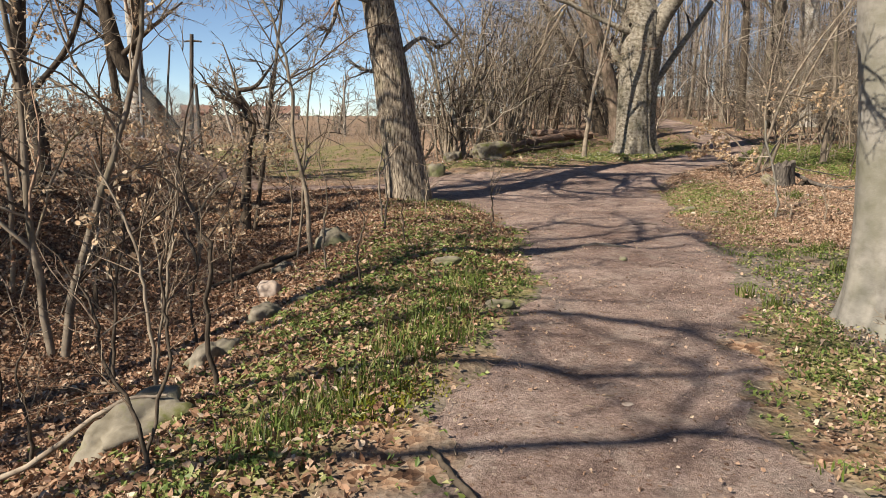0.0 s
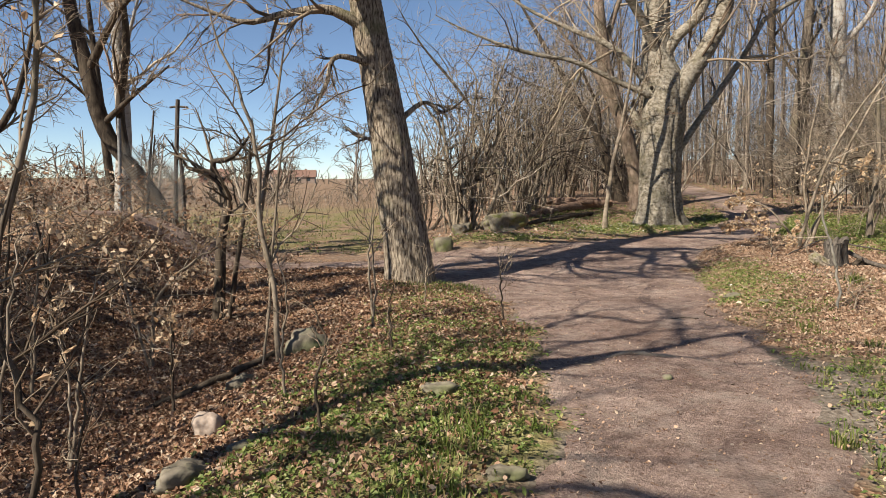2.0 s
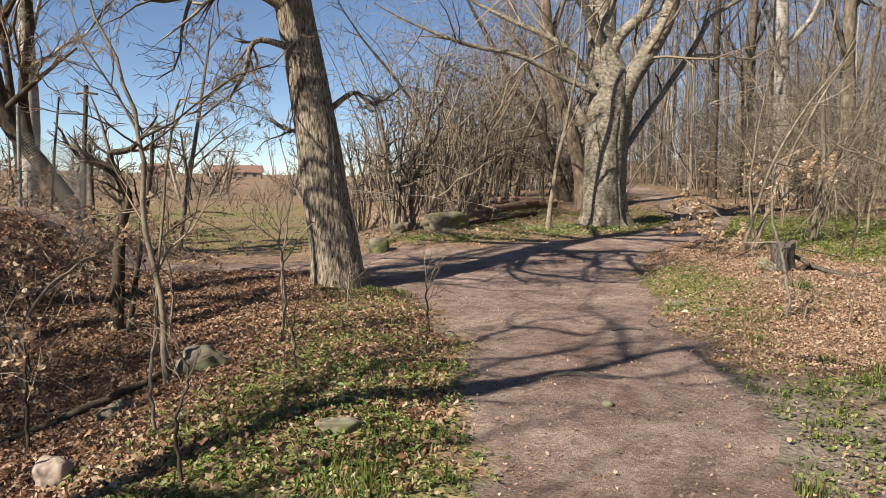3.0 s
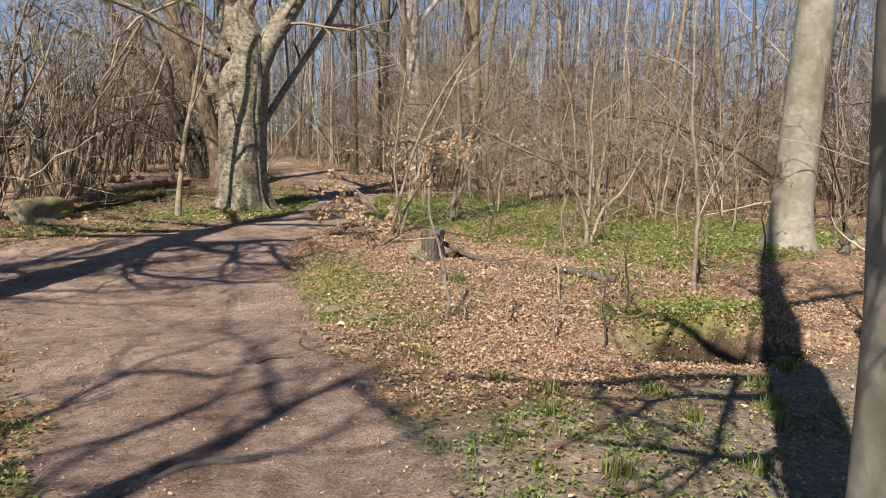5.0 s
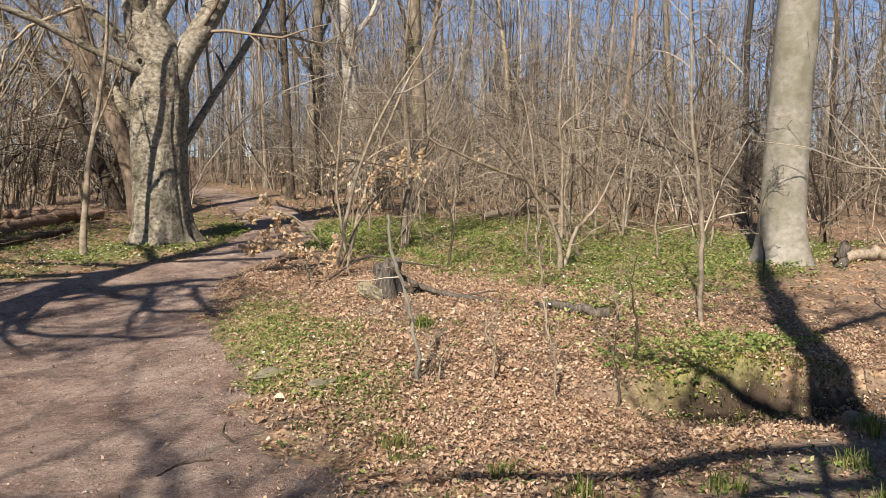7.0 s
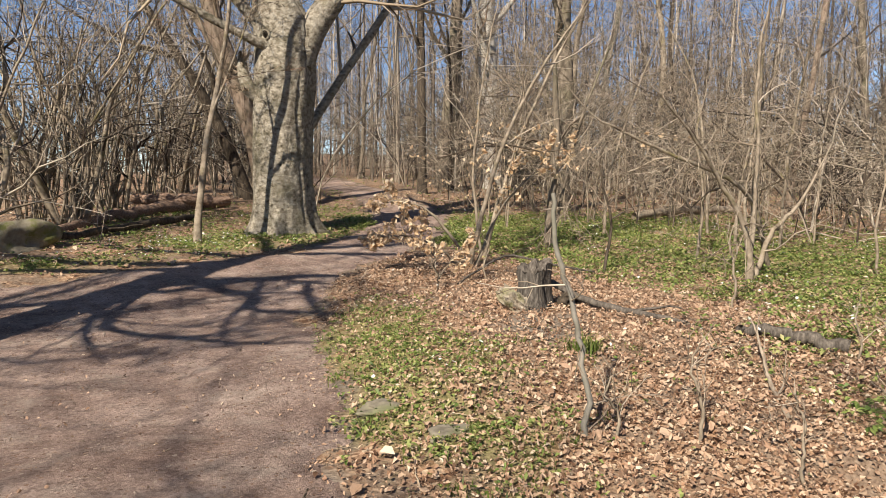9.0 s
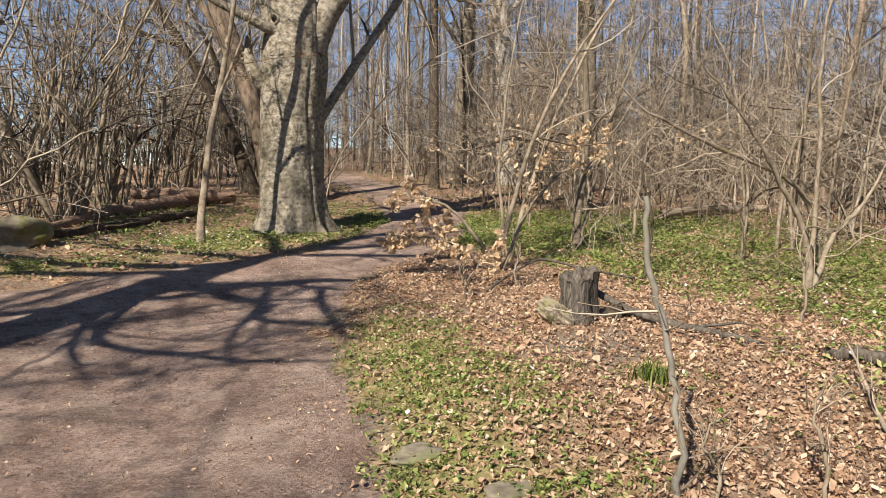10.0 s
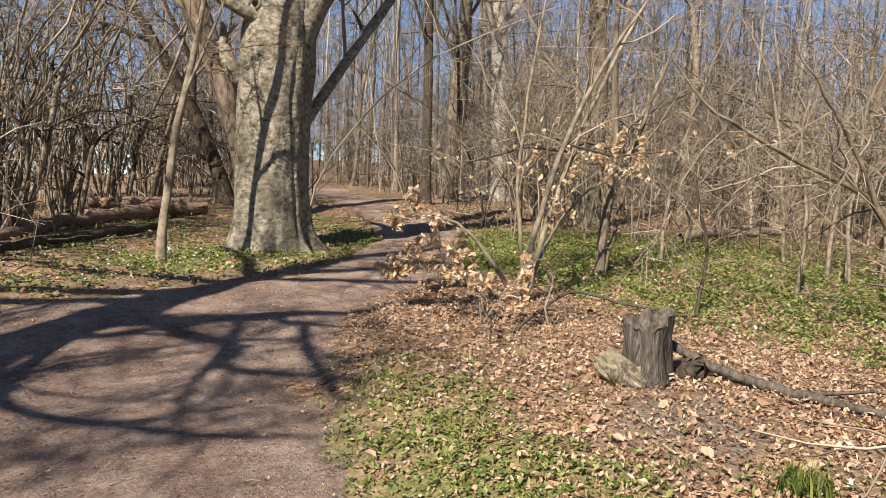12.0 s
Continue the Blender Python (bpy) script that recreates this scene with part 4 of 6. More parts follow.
# pale and dark trunks farther up the path
for nm, lab, x, y, r, lean, bark, sd, kw in (
        ("woodland_tree", "pale mossy trunk, one of a close pair up the path", 14.75, 35.7, 0.24, (0.1, 0), BARK_WOOD, 41, {}),
        ("woodland_tree", "slimmer light trunk, one of a close pair up the path", 15.35, 35.9, 0.19, (0.02, 0.0), BARK_WOOD, 42, {}),
        ("woodland_tree", "thin dark crooked tree by the far bend of the path", 12.8, 33.0, 0.15, (-0.03, 0), BARK_DARK, 43, {}),
        ("woodland_tree", "pale silvery blotched trunk deeper in the wood", 17.2, 36.0, 0.42, (-0.09, 0), BARK_WHITE, 44, {}),
        ("woodland_tree", "gnarled ivy-brown trunk behind leafy saplings", 14.45, 26.6, 0.24, (-0.02, 0), BARK_WOOD, 45, {})):
    z = hz(x, y) - 0.15
    dx = lean[0]
    standing_tree(nm, lab, [(x, y, z, r * 1.15), (x + dx * 0.8, y, z + 1.0, r), (x + dx * 2 + 0.1 * (sd == 45), y, z + 3, r * 0.95), (x + dx * 4.2, y, z + 5.5, r * 0.9), (x + dx * 6, y, z + 9, r * 0.7), (x + dx * 9, y, z + 15, r * 0.25)], bark,
                  [[(x + dx * 4, y, z + 5.0, r * 0.4), (x - 0.9, y - 0.5, z + 6.4, r * 0.25), (x - 1.9, y - 1, z + 8.2, r * 0.1)],
                   [(x + dx * 5, y, z + 6.6, r * 0.4), (x + 1.0, y + 0.4, z + 8.0, r * 0.25), (x + 1.9, y + 0.7, z + 10, r * 0.1)],
                   [(x + dx * 6, y, z + 8.6, r * 0.4), (x - 0.5, y + 0.9, z + 10.0, r * 0.25), (x - 0.9, y + 1.6, z + 12, r * 0.1)]], sd, rings=50, sides=20, knobs=0.03, flare=0.3)

# trees by the fence, over the hollow
standing_tree("dark_leaning_tree", "dark leaning forked trunk on the bank beside the fence", [
    (-6.5, 19.0, 0.2, 0.27), (-6.75, 19.0, 0.95, 0.22), (-7.35, 19.0, 1.85, 0.2), (-8.05, 19.0, 2.8, 0.19), (-8.45, 19.0, 4.3, 0.17), (-8.75, 19.0, 5.6, 0.14), (-9.2, 19, 8.5, 0.05)], BARK_DARK,
    [[(-7.6, 19, 2.2, 0.12), (-7.7, 19, 3.4, 0.1), (-7.4, 18.8, 5.0, 0.08), (-7.6, 18.6, 7.5, 0.03)], [(-8.4, 19, 4.2, 0.1), (-7.5, 18.6, 5.4, 0.07), (-6.4, 18.2, 6.2, 0.03)],
     [(-8.1, 19, 3.0, 0.08), (-7.2, 18.6, 3.6, 0.05), (-6.2, 18.2, 4.2, 0.02)]], 51, rings=60, sides=20, knobs=0.03, flare=0.2)
standing_tree("birch", "slender white-barked birch beyond the fence", [
    (-8.68, 21.0, 0.0, 0.24), (-8.63, 21, 1.4, 0.2), (-8.55, 21, 3.0, 0.19), (-8.6, 21, 5.0, 0.17), (-8.7, 21, 7.5, 0.12), (-8.8, 21, 11.5, 0.03)], BARK_WHITE,
    [[(-8.6, 21, 4.5, 0.06), (-8.0, 20.6, 5.8, 0.04), (-7.4, 20.3, 7.4, 0.015)], [(-8.65, 21, 5.8, 0.06), (-9.4, 20.7, 7.2, 0.04), (-10, 20.4, 9, 0.015)]], 52, rings=50, sides=18, knobs=0.01)
standing_tree("bank_tree", "slim dark trunk rising out of the brush on the bank", [
    (-6.2, 11.4, 0.0, 0.13), (-6.1, 11.4, 1.2, 0.11), (-6.35, 11.4, 2.4, 0.1), (-6.2, 11.4, 4, 0.085), (-6.5, 11.4, 7, 0.03)], BARK_DARK,
    [[(-6.2, 11.4, 1.9, 0.05), (-5.4, 11.2, 2.7, 0.04), (-4.9, 11.0, 4.0, 0.015)], [(-6.25, 11.4, 3.0, 0.05), (-7.2, 11, 4.0, 0.03), (-8, 10.6, 5.4, 0.012)]], 53, rings=40, sides=14, knobs=0.01)

for k, (x, y, r, hh) in enumerate(((-10.2, 18.0, 0.12, 10), (-7.4, 13.2, 0.07, 7), (-5.4, 21.8, 0.06, 6.5), (-10.5, 24.5, 0.13, 10), (-12.5, 20.5, 0.15, 10))):
    z = hz(x, y) - 0.15
    rr = np.random.default_rng(80 + k)
    dx, dy = rr.normal(0, 0.5, 2)
    limbs = []
    for j in range(6):
        a, h0, ln = rr.uniform(0, 6.28), rr.uniform(0.25, 0.8) * hh, rr.uniform(0.18, 0.32) * hh
        f = h0 / hh
        c, s = math.cos(a), math.sin(a)
        limbs.append([(x + dx * f, y + dy * f, z + h0, r * 0.45), (x + dx * f + c * ln * 0.5, y + dy * f + s * ln * 0.5, z + h0 + ln * 0.4, r * 0.3), (x + dx * f + c * ln, y + dy * f + s * ln, z + h0 + ln * 0.7, r * 0.1)])
    standing_tree("bank_tree", "bare dark-twigged small tree on the brushy bank", [(x, y, z, r * 1.2), (x + dx * 0.2, y, z + hh * 0.2, r), (x + dx * 0.5, y + dy * 0.5, z + hh * 0.5, r * 0.8), (x + dx, y + dy, z + hh, r * 0.1)], BARK_DARK if k % 2 else BARK_WOOD, limbs, 80 + k,
                  rings=26, sides=12, knobs=0.01, limb_sides=5, thinnest=0.006, group="small trees on the bank")

# trees on the sunward side, whose boughs shade the path
for k, (x, y, r, h_lo, h_hi, reach, toward) in enumerate(((-6.9, 2.75, 0.18, 6.5, 11.0, 3.6, 0.5), (-8.8, 10.8, 0.2, 4.0, 10.0, 4.6, 0.2), (-8.8, -5.6, 0.16, 6.0, 9.5, 3.6, 0.7), (-9.6, -0.4, 0.17, 6.0, 10.0, 4.6, 0.7), (-12.2, 4.4, 0.2, 3.2, 7.6, 3.8, 0.1))):
    z = hz(x, y) - 0.2
    rr = np.random.default_rng(60 + k)
    limbs = []
    for j in range((5, 13, 3, 2, 16)[k]):
        a, h0, ln = toward + rr.normal(0, 1.1), rr.uniform(h_lo, h_hi), rr.uniform(0.6, 1.1) * reach
        c, s = math.cos(a), math.sin(a)
        w1, w2 = rr.normal(0, 0.2, 2)
        limbs.append([(x, y, z + h0, r * 0.32), (x + c * ln * 0.35 - s * w1, y + s * ln * 0.35 + c * w1, z + h0 + 0.6, r * 0.22), (x + c * ln * 0.7 - s * w2, y + s * ln * 0.7 + c * w2, z + h0 + 0.9, r * 0.15),
                      (x + c * ln * 1.15, y + s * ln * 1.15, z + h0 + 1.7, r * 0.06)])
    if k == 0:
        limbs += [[over(3.58, 10.91, 11.1, 0.06), over(3.56, 10.0, 11.3, 0.055), over(3.5, 8.9, 11.6, 0.02)],
                  [(x, y, z + 6.2, 0.06), over(1.3, 9.3, 7.4, 0.05), over(2.5, 9.4, 7.9, 0.04), over(3.7, 10.3, 8.6, 0.012)],
                  [(x, y, z + 7.4, 0.06), over(1.6, 11.6, 8.2, 0.05), over(2.7, 11.4, 8.8, 0.04), over(3.2, 12.8, 9.4, 0.012)]]
    if k == 3:
        limbs += [[(x, y, z + 6.2, 0.08), over(-0.05, 4.77, 6.7, 0.06), over(1.0, 4.67, 7.0, 0.05), over(2.3, 4.92, 7.3, 0.02)],
                  [(x, y, z + 6.6, 0.07), over(0.3, 5.9, 7.2, 0.055), over(1.5, 5.95, 7.5, 0.05), over(2.03, 5.56, 7.6, 0.04), over(2.08, 4.84, 7.9, 0.015)],
                  [(x, y, z + 5.6, 0.07), over(0.6, 3.6, 6.2, 0.05), over(1.3, 3.84, 6.5, 0.045), over(2.1, 3.6, 6.8, 0.015)]]
    standing_tree("woodland_tree", "bare broad-crowned woodland tree shading the path", [(x, y, z, r * 1.2), (x, y, z + 1.5, r), (x + 0.1, y, z + 5, r * 0.85), (x - 0.1, y, z + 9, r * 0.5), (x, y, z + 13, r * 0.1)], BARK_WOOD, limbs, 60 + k,
                  rings=36, sides=18, knobs=0.02, fine=FINE if k == 4 else SHADE, limb_sides=6, thinnest=0.007)


# ---- young trees and bushes ----
def shoots(rng, stems, plan, rmin):
    tw = []
    for pts in stems:
        P, R = limb(pts, 12)
        tw += crown_of(rng, P, R, plan, rmin)
    return tw


SAP = [(7, (0.3, 1.0), (25, 60), (0.25, 0.5), (0.45, 0.7), 5, 3, 0.2, 0.06), (4, (0.2, 1.0), (25, 55), (0.3, 0.55), (0.5, 0.8), 4, 3, 0.22, 0.02)]
SAP_THICK = [(11, (0.2, 1.0), (25, 65), (0.25, 0.5), (0.45, 0.7), 6, 3, 0.22, 0.05), (5, (0.15, 1.0), (25, 60), (0.3, 0.6), (0.5, 0.8), 4, 3, 0.24, 0.0),
             (3, (0.2, 1.0), (25, 60), (0.3, 0.6), (0.5, 0.8), 2, 3, 0.24, 0.0)]


WILD = [(8, (0.15, 1.0), (35, 90), (0.3, 0.65), (0.35, 0.55), 7, 3, 0.26, 0.01), (5, (0.15, 1.0), (30, 75), (0.35, 0.65), (0.5, 0.75), 4, 3, 0.3, 0.0),
        (3, (0.2, 1.0), (30, 70), (0.4, 0.7), (0.6, 0.9), 2, 3, 0.24, 0.0)]


def sapling(name, label, stems, bark, seed, plan=SAP, leaves=0, leaf_from=0.0, category="sapling", group="", leaf_len=0.07, leaf_to=9.0):
    rng = np.random.default_rng(seed)
    x, y = stems[0][0][:2]
    at = (x, y, hz(x, y))
    ob = thing(name, at, label, category, group)
    for pts in stems:
        pts = [(pts[0][0], pts[0][1], min(pts[0][2], hz(pts[0][0], pts[0][1]) - 0.03), pts[0][3])] + list(pts[1:])
        P, R = limb(pts, 20)
        P[:, 2:-1] += rng.normal(0, 0.009, (1, 17, 3))
        V, F = tubes(P, R, 7)
        part("stem", fast_mesh("stem", local(V, at), F), bark, ob)
    tw = shoots(rng, stems, plan, 0.0028 if y < 10 else 0.0042 if y < 15 else 0.0048 if y < 21 else 0.0062)
    V, F = joined(tw)
    part("crown", fast_mesh("crown", local(V, at), F), TWIG_WILD if name == "hazel_bush" else TWIG_PALE if x > 4 else TWIG, ob)
    if leaves:
        ends = V[(V[:, 2] > leaf_from) & (V[:, 2] < leaf_to)]
        C = ends[rng.integers(0, len(ends), leaves)] + rng.normal(0, 0.015, (leaves, 3))
        C[:, 2] -= 0.02
        V, Q = leaf_pieces(rng, C, rng.uniform(0.6, 1.2, leaves) * leaf_len, rng.uniform(0.6, 1.2, leaves) * leaf_len * 0.5, 0.9, 0.5, False)
        part("foliage", fast_mesh("foliage", local(V, at), Q, smooth=False), HUNG, ob, "withered tan beech leaves still hanging")
    return ob


# beside the path, left verge and hollow
sapling("sapling", "slim pale sapling forking above the leaf-covered bank", [
    [(-1.74, 9.7, -0.2, 0.034), (-1.78, 9.75, 0.4, 0.03), (-1.93, 9.8, 1.3, 0.026), (-1.95, 9.8, 1.95, 0.022), (-2.13, 9.8, 2.7, 0.016), (-2.4, 9.8, 3.3, 0.01), (-2.5, 9.7, 4.4, 0.004)],
    [(-1.94, 9.8, 1.9, 0.016), (-1.67, 9.8, 2.2, 0.012), (-1.39, 9.8, 2.4, 0.008), (-1.1, 9.7, 2.9, 0.003)]], BARK_HAZEL, 101, SAP_THICK)
sapling("sapling", "crooked thin dark-stemmed sapling among stones on the bank", [
    [(-1.42, 4.72, -0.3, 0.02), (-1.5, 4.75, 0.3, 0.016), (-1.45, 4.75, 0.75, 0.014), (-1.62, 4.8, 1.2, 0.010), (-1.5, 4.8, 1.8, 0.004)]], BARK_DARK, 102)
sapling("sapling", "thin forked twiggy sapling growing beside the mossy boulder", [
    [(-1.35, 3.45, -0.25, 0.013), (-1.42, 3.5, 0.12, 0.011), (-1.62, 3.6, 0.4, 0.009), (-1.72, 3.7, 0.7, 0.007), (-1.95, 3.7, 1.0, 0.003)],
    [(-1.42, 3.5, 0.12, 0.010), (-1.3, 3.6, 0.45, 0.009), (-1.33, 3.65, 0.8, 0.007), (-1.2, 3.7, 1.3, 0.003)]], BARK_DARK, 103)
sapling("sapling", "reddish forked sapling in the leafy hollow", [
    [(-1.95, 5.0, -0.4, 0.016), (-1.98, 5.0, 0.3, 0.013), (-2.1, 5.1, 0.8, 0.010), (-2.4, 5.2, 1.4, 0.004)], [(-1.98, 5.0, 0.3, 0.011), (-1.8, 5.1, 0.9, 0.008), (-1.75, 5.2, 1.5, 0.003)]], BARK_HAZEL, 104)
sapling("sapling", "pair of grey saplings leaning in the leafy hollow", [
    [(-3.45, 6.6, -0.7, 0.045), (-3.3, 6.7, 0.2, 0.038), (-2.95, 6.9, 1.3, 0.03), (-2.7, 7.0, 2.4, 0.022), (-2.6, 7.0, 4, 0.006)],
    [(-3.6, 6.7, -0.7, 0.04), (-3.75, 6.8, 0.6, 0.034), (-3.8, 6.9, 1.8, 0.028), (-4.0, 7.0, 3.2, 0.02), (-4.2, 7.0, 5, 0.006)]], BARK_WOOD, 105, SAP_THICK, 260, 0.9)
sapling("sapling", "withered-leaved beech sapling on the slope of the hollow", [
    [(-4.9, 8.3, -0.4, 0.03), (-4.8, 8.3, 0.6, 0.026), (-4.9, 8.4, 1.5, 0.018), (-4.6, 8.5, 2.6, 0.006)], [(-4.8, 8.3, 0.5, 0.02), (-4.2, 8.4, 1.2, 0.014), (-3.6, 8.5, 1.6, 0.005)]], BARK_HAZEL, 106, SAP_THICK, 700, 0.3)
sapling("sapling", "withered-leaved beech sapling under the bank", [
    [(-3.6, 10.8, -0.6, 0.03), (-3.5, 10.8, 0.3, 0.02), (-3.0, 10.9, 0.8, 0.012), (-2.5, 11, 1.0, 0.005)], [(-3.6, 10.8, 0.0, 0.02), (-4.1, 10.9, 0.8, 0.014), (-4.6, 11, 1.1, 0.005)]], BARK_HAZEL, 107, SAP_THICK, 800, -0.4)
for k, (x, y, h, dx) in enumerate(((-1.25, 8.0, 1.3, -0.1), (-0.75, 7.0, 1.0, -0.12), (-0.85, 10.7, 1.9, 0.1), (0.68, 10.6, 1.0, 0.05), (-0.95, 11.6, 2.6, -0.2), (-0.5, 9.3, 0.7, 0.05), (-0.3, 12.5, 0.9, -0.05),
                                   (-2.1, 6.3, 1.1, -0.15), (-2.6, 12.4, 2.2, 0.2), (-2.4, 4.2, 0.9, 0.1), (-2.9, 3.6, 1.4, -0.2), (-3.2, 5.2, 1.6, 0.15), (2.75, 4.35, 0.5, -0.08))):
    z = hz(x, y)
    sapling("sapling", "thin upright bare sapling on the verge" if k != 12 else "tiny branching seedling on the grassy verge", [
        [(x, y, z - 0.05, 0.011 + 0.003 * h), (x + dx * 0.3, y, z + h * 0.3, 0.009 + 0.002 * h), (x - dx * 0.2, y, z + h * 0.65, 0.007), (x + dx, y + 0.05, z + h, 0.003)]], BARK_DARK if k % 2 else BARK_HAZEL, 110 + k, SAP)
rr = np.random.default_rng(150)
for k, (x, y, hh) in enumerate(((-3.9, 5.6, 2.3), (-2.6, 5.7, 1.6), (-4.3, 7.0, 2.8), (-2.9, 7.6, 1.8), (-3.9, 8.2, 2.4), (-5.2, 7.6, 3.0), (-4.4, 9.6, 2.2), (-2.5, 8.7, 1.3), (-4.9, 11.0, 2.6))):
    z, dx, dy = hz(x, y), rr.normal(0, 0.3), rr.normal(0, 0.2)
    r = 0.008 + 0.005 * hh
    sapling("sapling", "twiggy bare sapling with a few withered leaves in the hollow" if k % 2 else "thin bare twiggy sapling standing in the leafy hollow", [
        [(x, y, z - 0.05, r), (x + dx * 0.2, y + dy * 0.3, z + hh * 0.3, r * 0.85), (x + dx * 0.5, y + dy * 0.6, z + hh * 0.65, r * 0.6), (x + dx, y + dy, z + hh, 0.003)],
        [(x, y, z + 0.1, r * 0.7), (x - dx * 0.5, y + dy, z + hh * 0.4, r * 0.55), (x - dx * 1.3, y + dy * 1.2, z + hh * 0.75, 0.003)]], BARK_DARK if k % 3 else BARK_HAZEL, 151 + k * 7, SAP, (k % 2) * 130, z + 0.3, group="saplings of the hollow")
sapling("crooked_tree", "short gnarled broken tree on the bank edge", [
    [(-3.5, 13.0, 0.0, 0.10), (-3.42, 13, 0.9, 0.075), (-3.3, 13, 1.4, 0.065), (-3.52, 13, 1.95, 0.05), (-3.2, 13, 2.1, 0.035), (-2.9, 13, 2.5, 0.01)],
    [(-3.35, 13, 1.3, 0.04), (-3.0, 13, 1.7, 0.03), (-2.95, 13, 2.3, 0.012)]], BARK_DARK, 130, SAP_THICK, category="tree")

# the other side of the path
sapling("broken_sapling", "slim grey broken-topped sapling leaning over leaf litter", [
    [(5.62, 12.6, -0.2, 0.024), (5.59, 12.6, 0.39, 0.019), (5.48, 12.6, 0.81, 0.018), (5.35, 12.6, 1.18, 0.017), (5.30, 12.6, 1.55, 0.015)]], BARK_BEECH, 140, [(5, (0.05, 0.6), (40, 80), (0.25, 0.45), (0.3, 0.5), 5, 3, 0.25, 0.05), (3, (0.2, 1), (25, 60), (0.3, 0.5), (0.5, 0.8), 4, 3, 0.2, 0)])
sapling("sapling", "upright thin straight pole sapling among green plants", [[(9.94, 12.6, 0.1, 0.04), (9.92, 12.6, 0.9, 0.034), (9.87, 12.6, 1.55, 0.03), (9.68, 12.6, 2.5, 0.024), (9.5, 12.6, 4.5, 0.008)]], BARK_HAZEL, 141)
sapling("sapling", "pale v-shaped forked sapling in green woodland plants", [
    [(10.96, 16.3, 0.1, 0.055), (10.82, 16.3, 0.93, 0.04), (10.28, 16.3, 1.65, 0.028), (9.6, 16.2, 2.3, 0.018), (8.8, 16.1, 2.9, 0.006)],
    [(11.0, 16.3, 0.25, 0.045), (11.31, 16.3, 0.9, 0.035), (11.81, 16.3, 1.3, 0.025), (12.3, 16.2, 2.2, 0.008)],
    [(10.9, 16.3, 0.6, 0.035), (10.97, 16.3, 2.0, 0.028), (10.87, 16.3, 3.0, 0.02), (11.0, 16.2, 4.6, 0.006)]], BARK_HAZEL, 142, WILD)
sapling("beech_sapling", "bushy beech sapling with hanging tan leaves by the path", [
    [(7.95, 19.2, 0.2, 0.05), (8.1, 19.1, 1.0, 0.04), (8.42, 19, 2.2, 0.032), (9.09, 19, 3.4, 0.024), (9.7, 18.9, 4.3, 0.015), (10.6, 18.8, 6, 0.005)],
    [(8.0, 19.2, 0.3, 0.03), (7.4, 19.3, 1.0, 0.022), (6.9, 19.4, 1.25, 0.014), (6.6, 19.5, 1.2, 0.006)],
    [(8.05, 19.2, 0.4, 0.03), (8.6, 19.4, 1.1, 0.022), (9.3, 19.5, 1.7, 0.014), (9.9, 19.5, 1.9, 0.005)],
    [(7.9, 19.2, 0.2, 0.022), (7.2, 19.0, 0.6, 0.016), (6.7, 18.9, 0.75, 0.01), (6.3, 18.9, 0.7, 0.004)]], BARK_HAZEL, 143, SAP, 1250, 0.4, leaf_len=0.11, leaf_to=2.5)
sapling("beech_sapling", "low beech seedling with pale withered leaves at the path's edge", [
    [(6.95, 18.2, 0.1, 0.014), (6.9, 18.2, 0.5, 0.011), (6.7, 18.2, 0.75, 0.007), (6.5, 18.2, 0.85, 0.003)], [(6.95, 18.2, 0.2, 0.011), (7.2, 18.1, 0.55, 0.008), (7.45, 18.1, 0.75, 0.003)]], BARK_HAZEL, 148, SAP, 330, 0.2, leaf_len=0.10)
sapling("sapling", "leaning double-stemmed sapling arching over green plants", [
    [(8.6, 20.0, 0.2, 0.045), (8.9, 19.9, 1.4, 0.038), (9.4, 19.8, 2.8, 0.03), (10.1, 19.7, 4.2, 0.02), (11, 19.6, 5.6, 0.006)],
    [(8.6, 20.0, 0.2, 0.03), (8.4, 20, 1.5, 0.026), (8.5, 20, 3.0, 0.02), (8.9, 20, 5.0, 0.006)]], BARK_HAZEL, 144, SAP_THICK, 120, 0.8, leaf_len=0.09, leaf_to=2.6)
sapling("sapling", "thin arching broken branch stem over the plants", [[(12.3, 17.2, 0.3, 0.04), (11.5, 17, 1.48, 0.034), (9.9, 17, 2.04, 0.026), (8.79, 17, 2.45, 0.016), (8.2, 17, 2.9, 0.005)]], BARK_HAZEL, 145, WILD)
sapling("sapling", "forked young tree with rough bark by the leafy saplings", [
    [(10.36, 20.73, 0.3, 0.085), (10.4, 20.7, 1.2, 0.07), (10.5, 20.7, 2.4, 0.06), (10.4, 20.7, 4.2, 0.04), (10.7, 20.7, 7, 0.01)], [(10.4, 20.7, 1.4, 0.04), (10.9, 20.6, 2.6, 0.03), (11.6, 20.5, 4.4, 0.01)]], BARK_WOOD, 146, SAP_THICK)
sapling("sapling", "pale sapling rooted at the edge of the pit", [
    [(9.6, 9.6, -0.2, 0.045), (9.55, 9.7, 0.35, 0.04), (9.75, 9.7, 0.7, 0.034), (9.7, 9.8, 1.5, 0.02), (9.9, 9.9, 2.6, 0.006)], [(9.6, 9.65, 0.3, 0.02), (9.2, 9.5, 0.9, 0.012), (8.9, 9.4, 1.5, 0.004)]], BARK_HAZEL, 147)
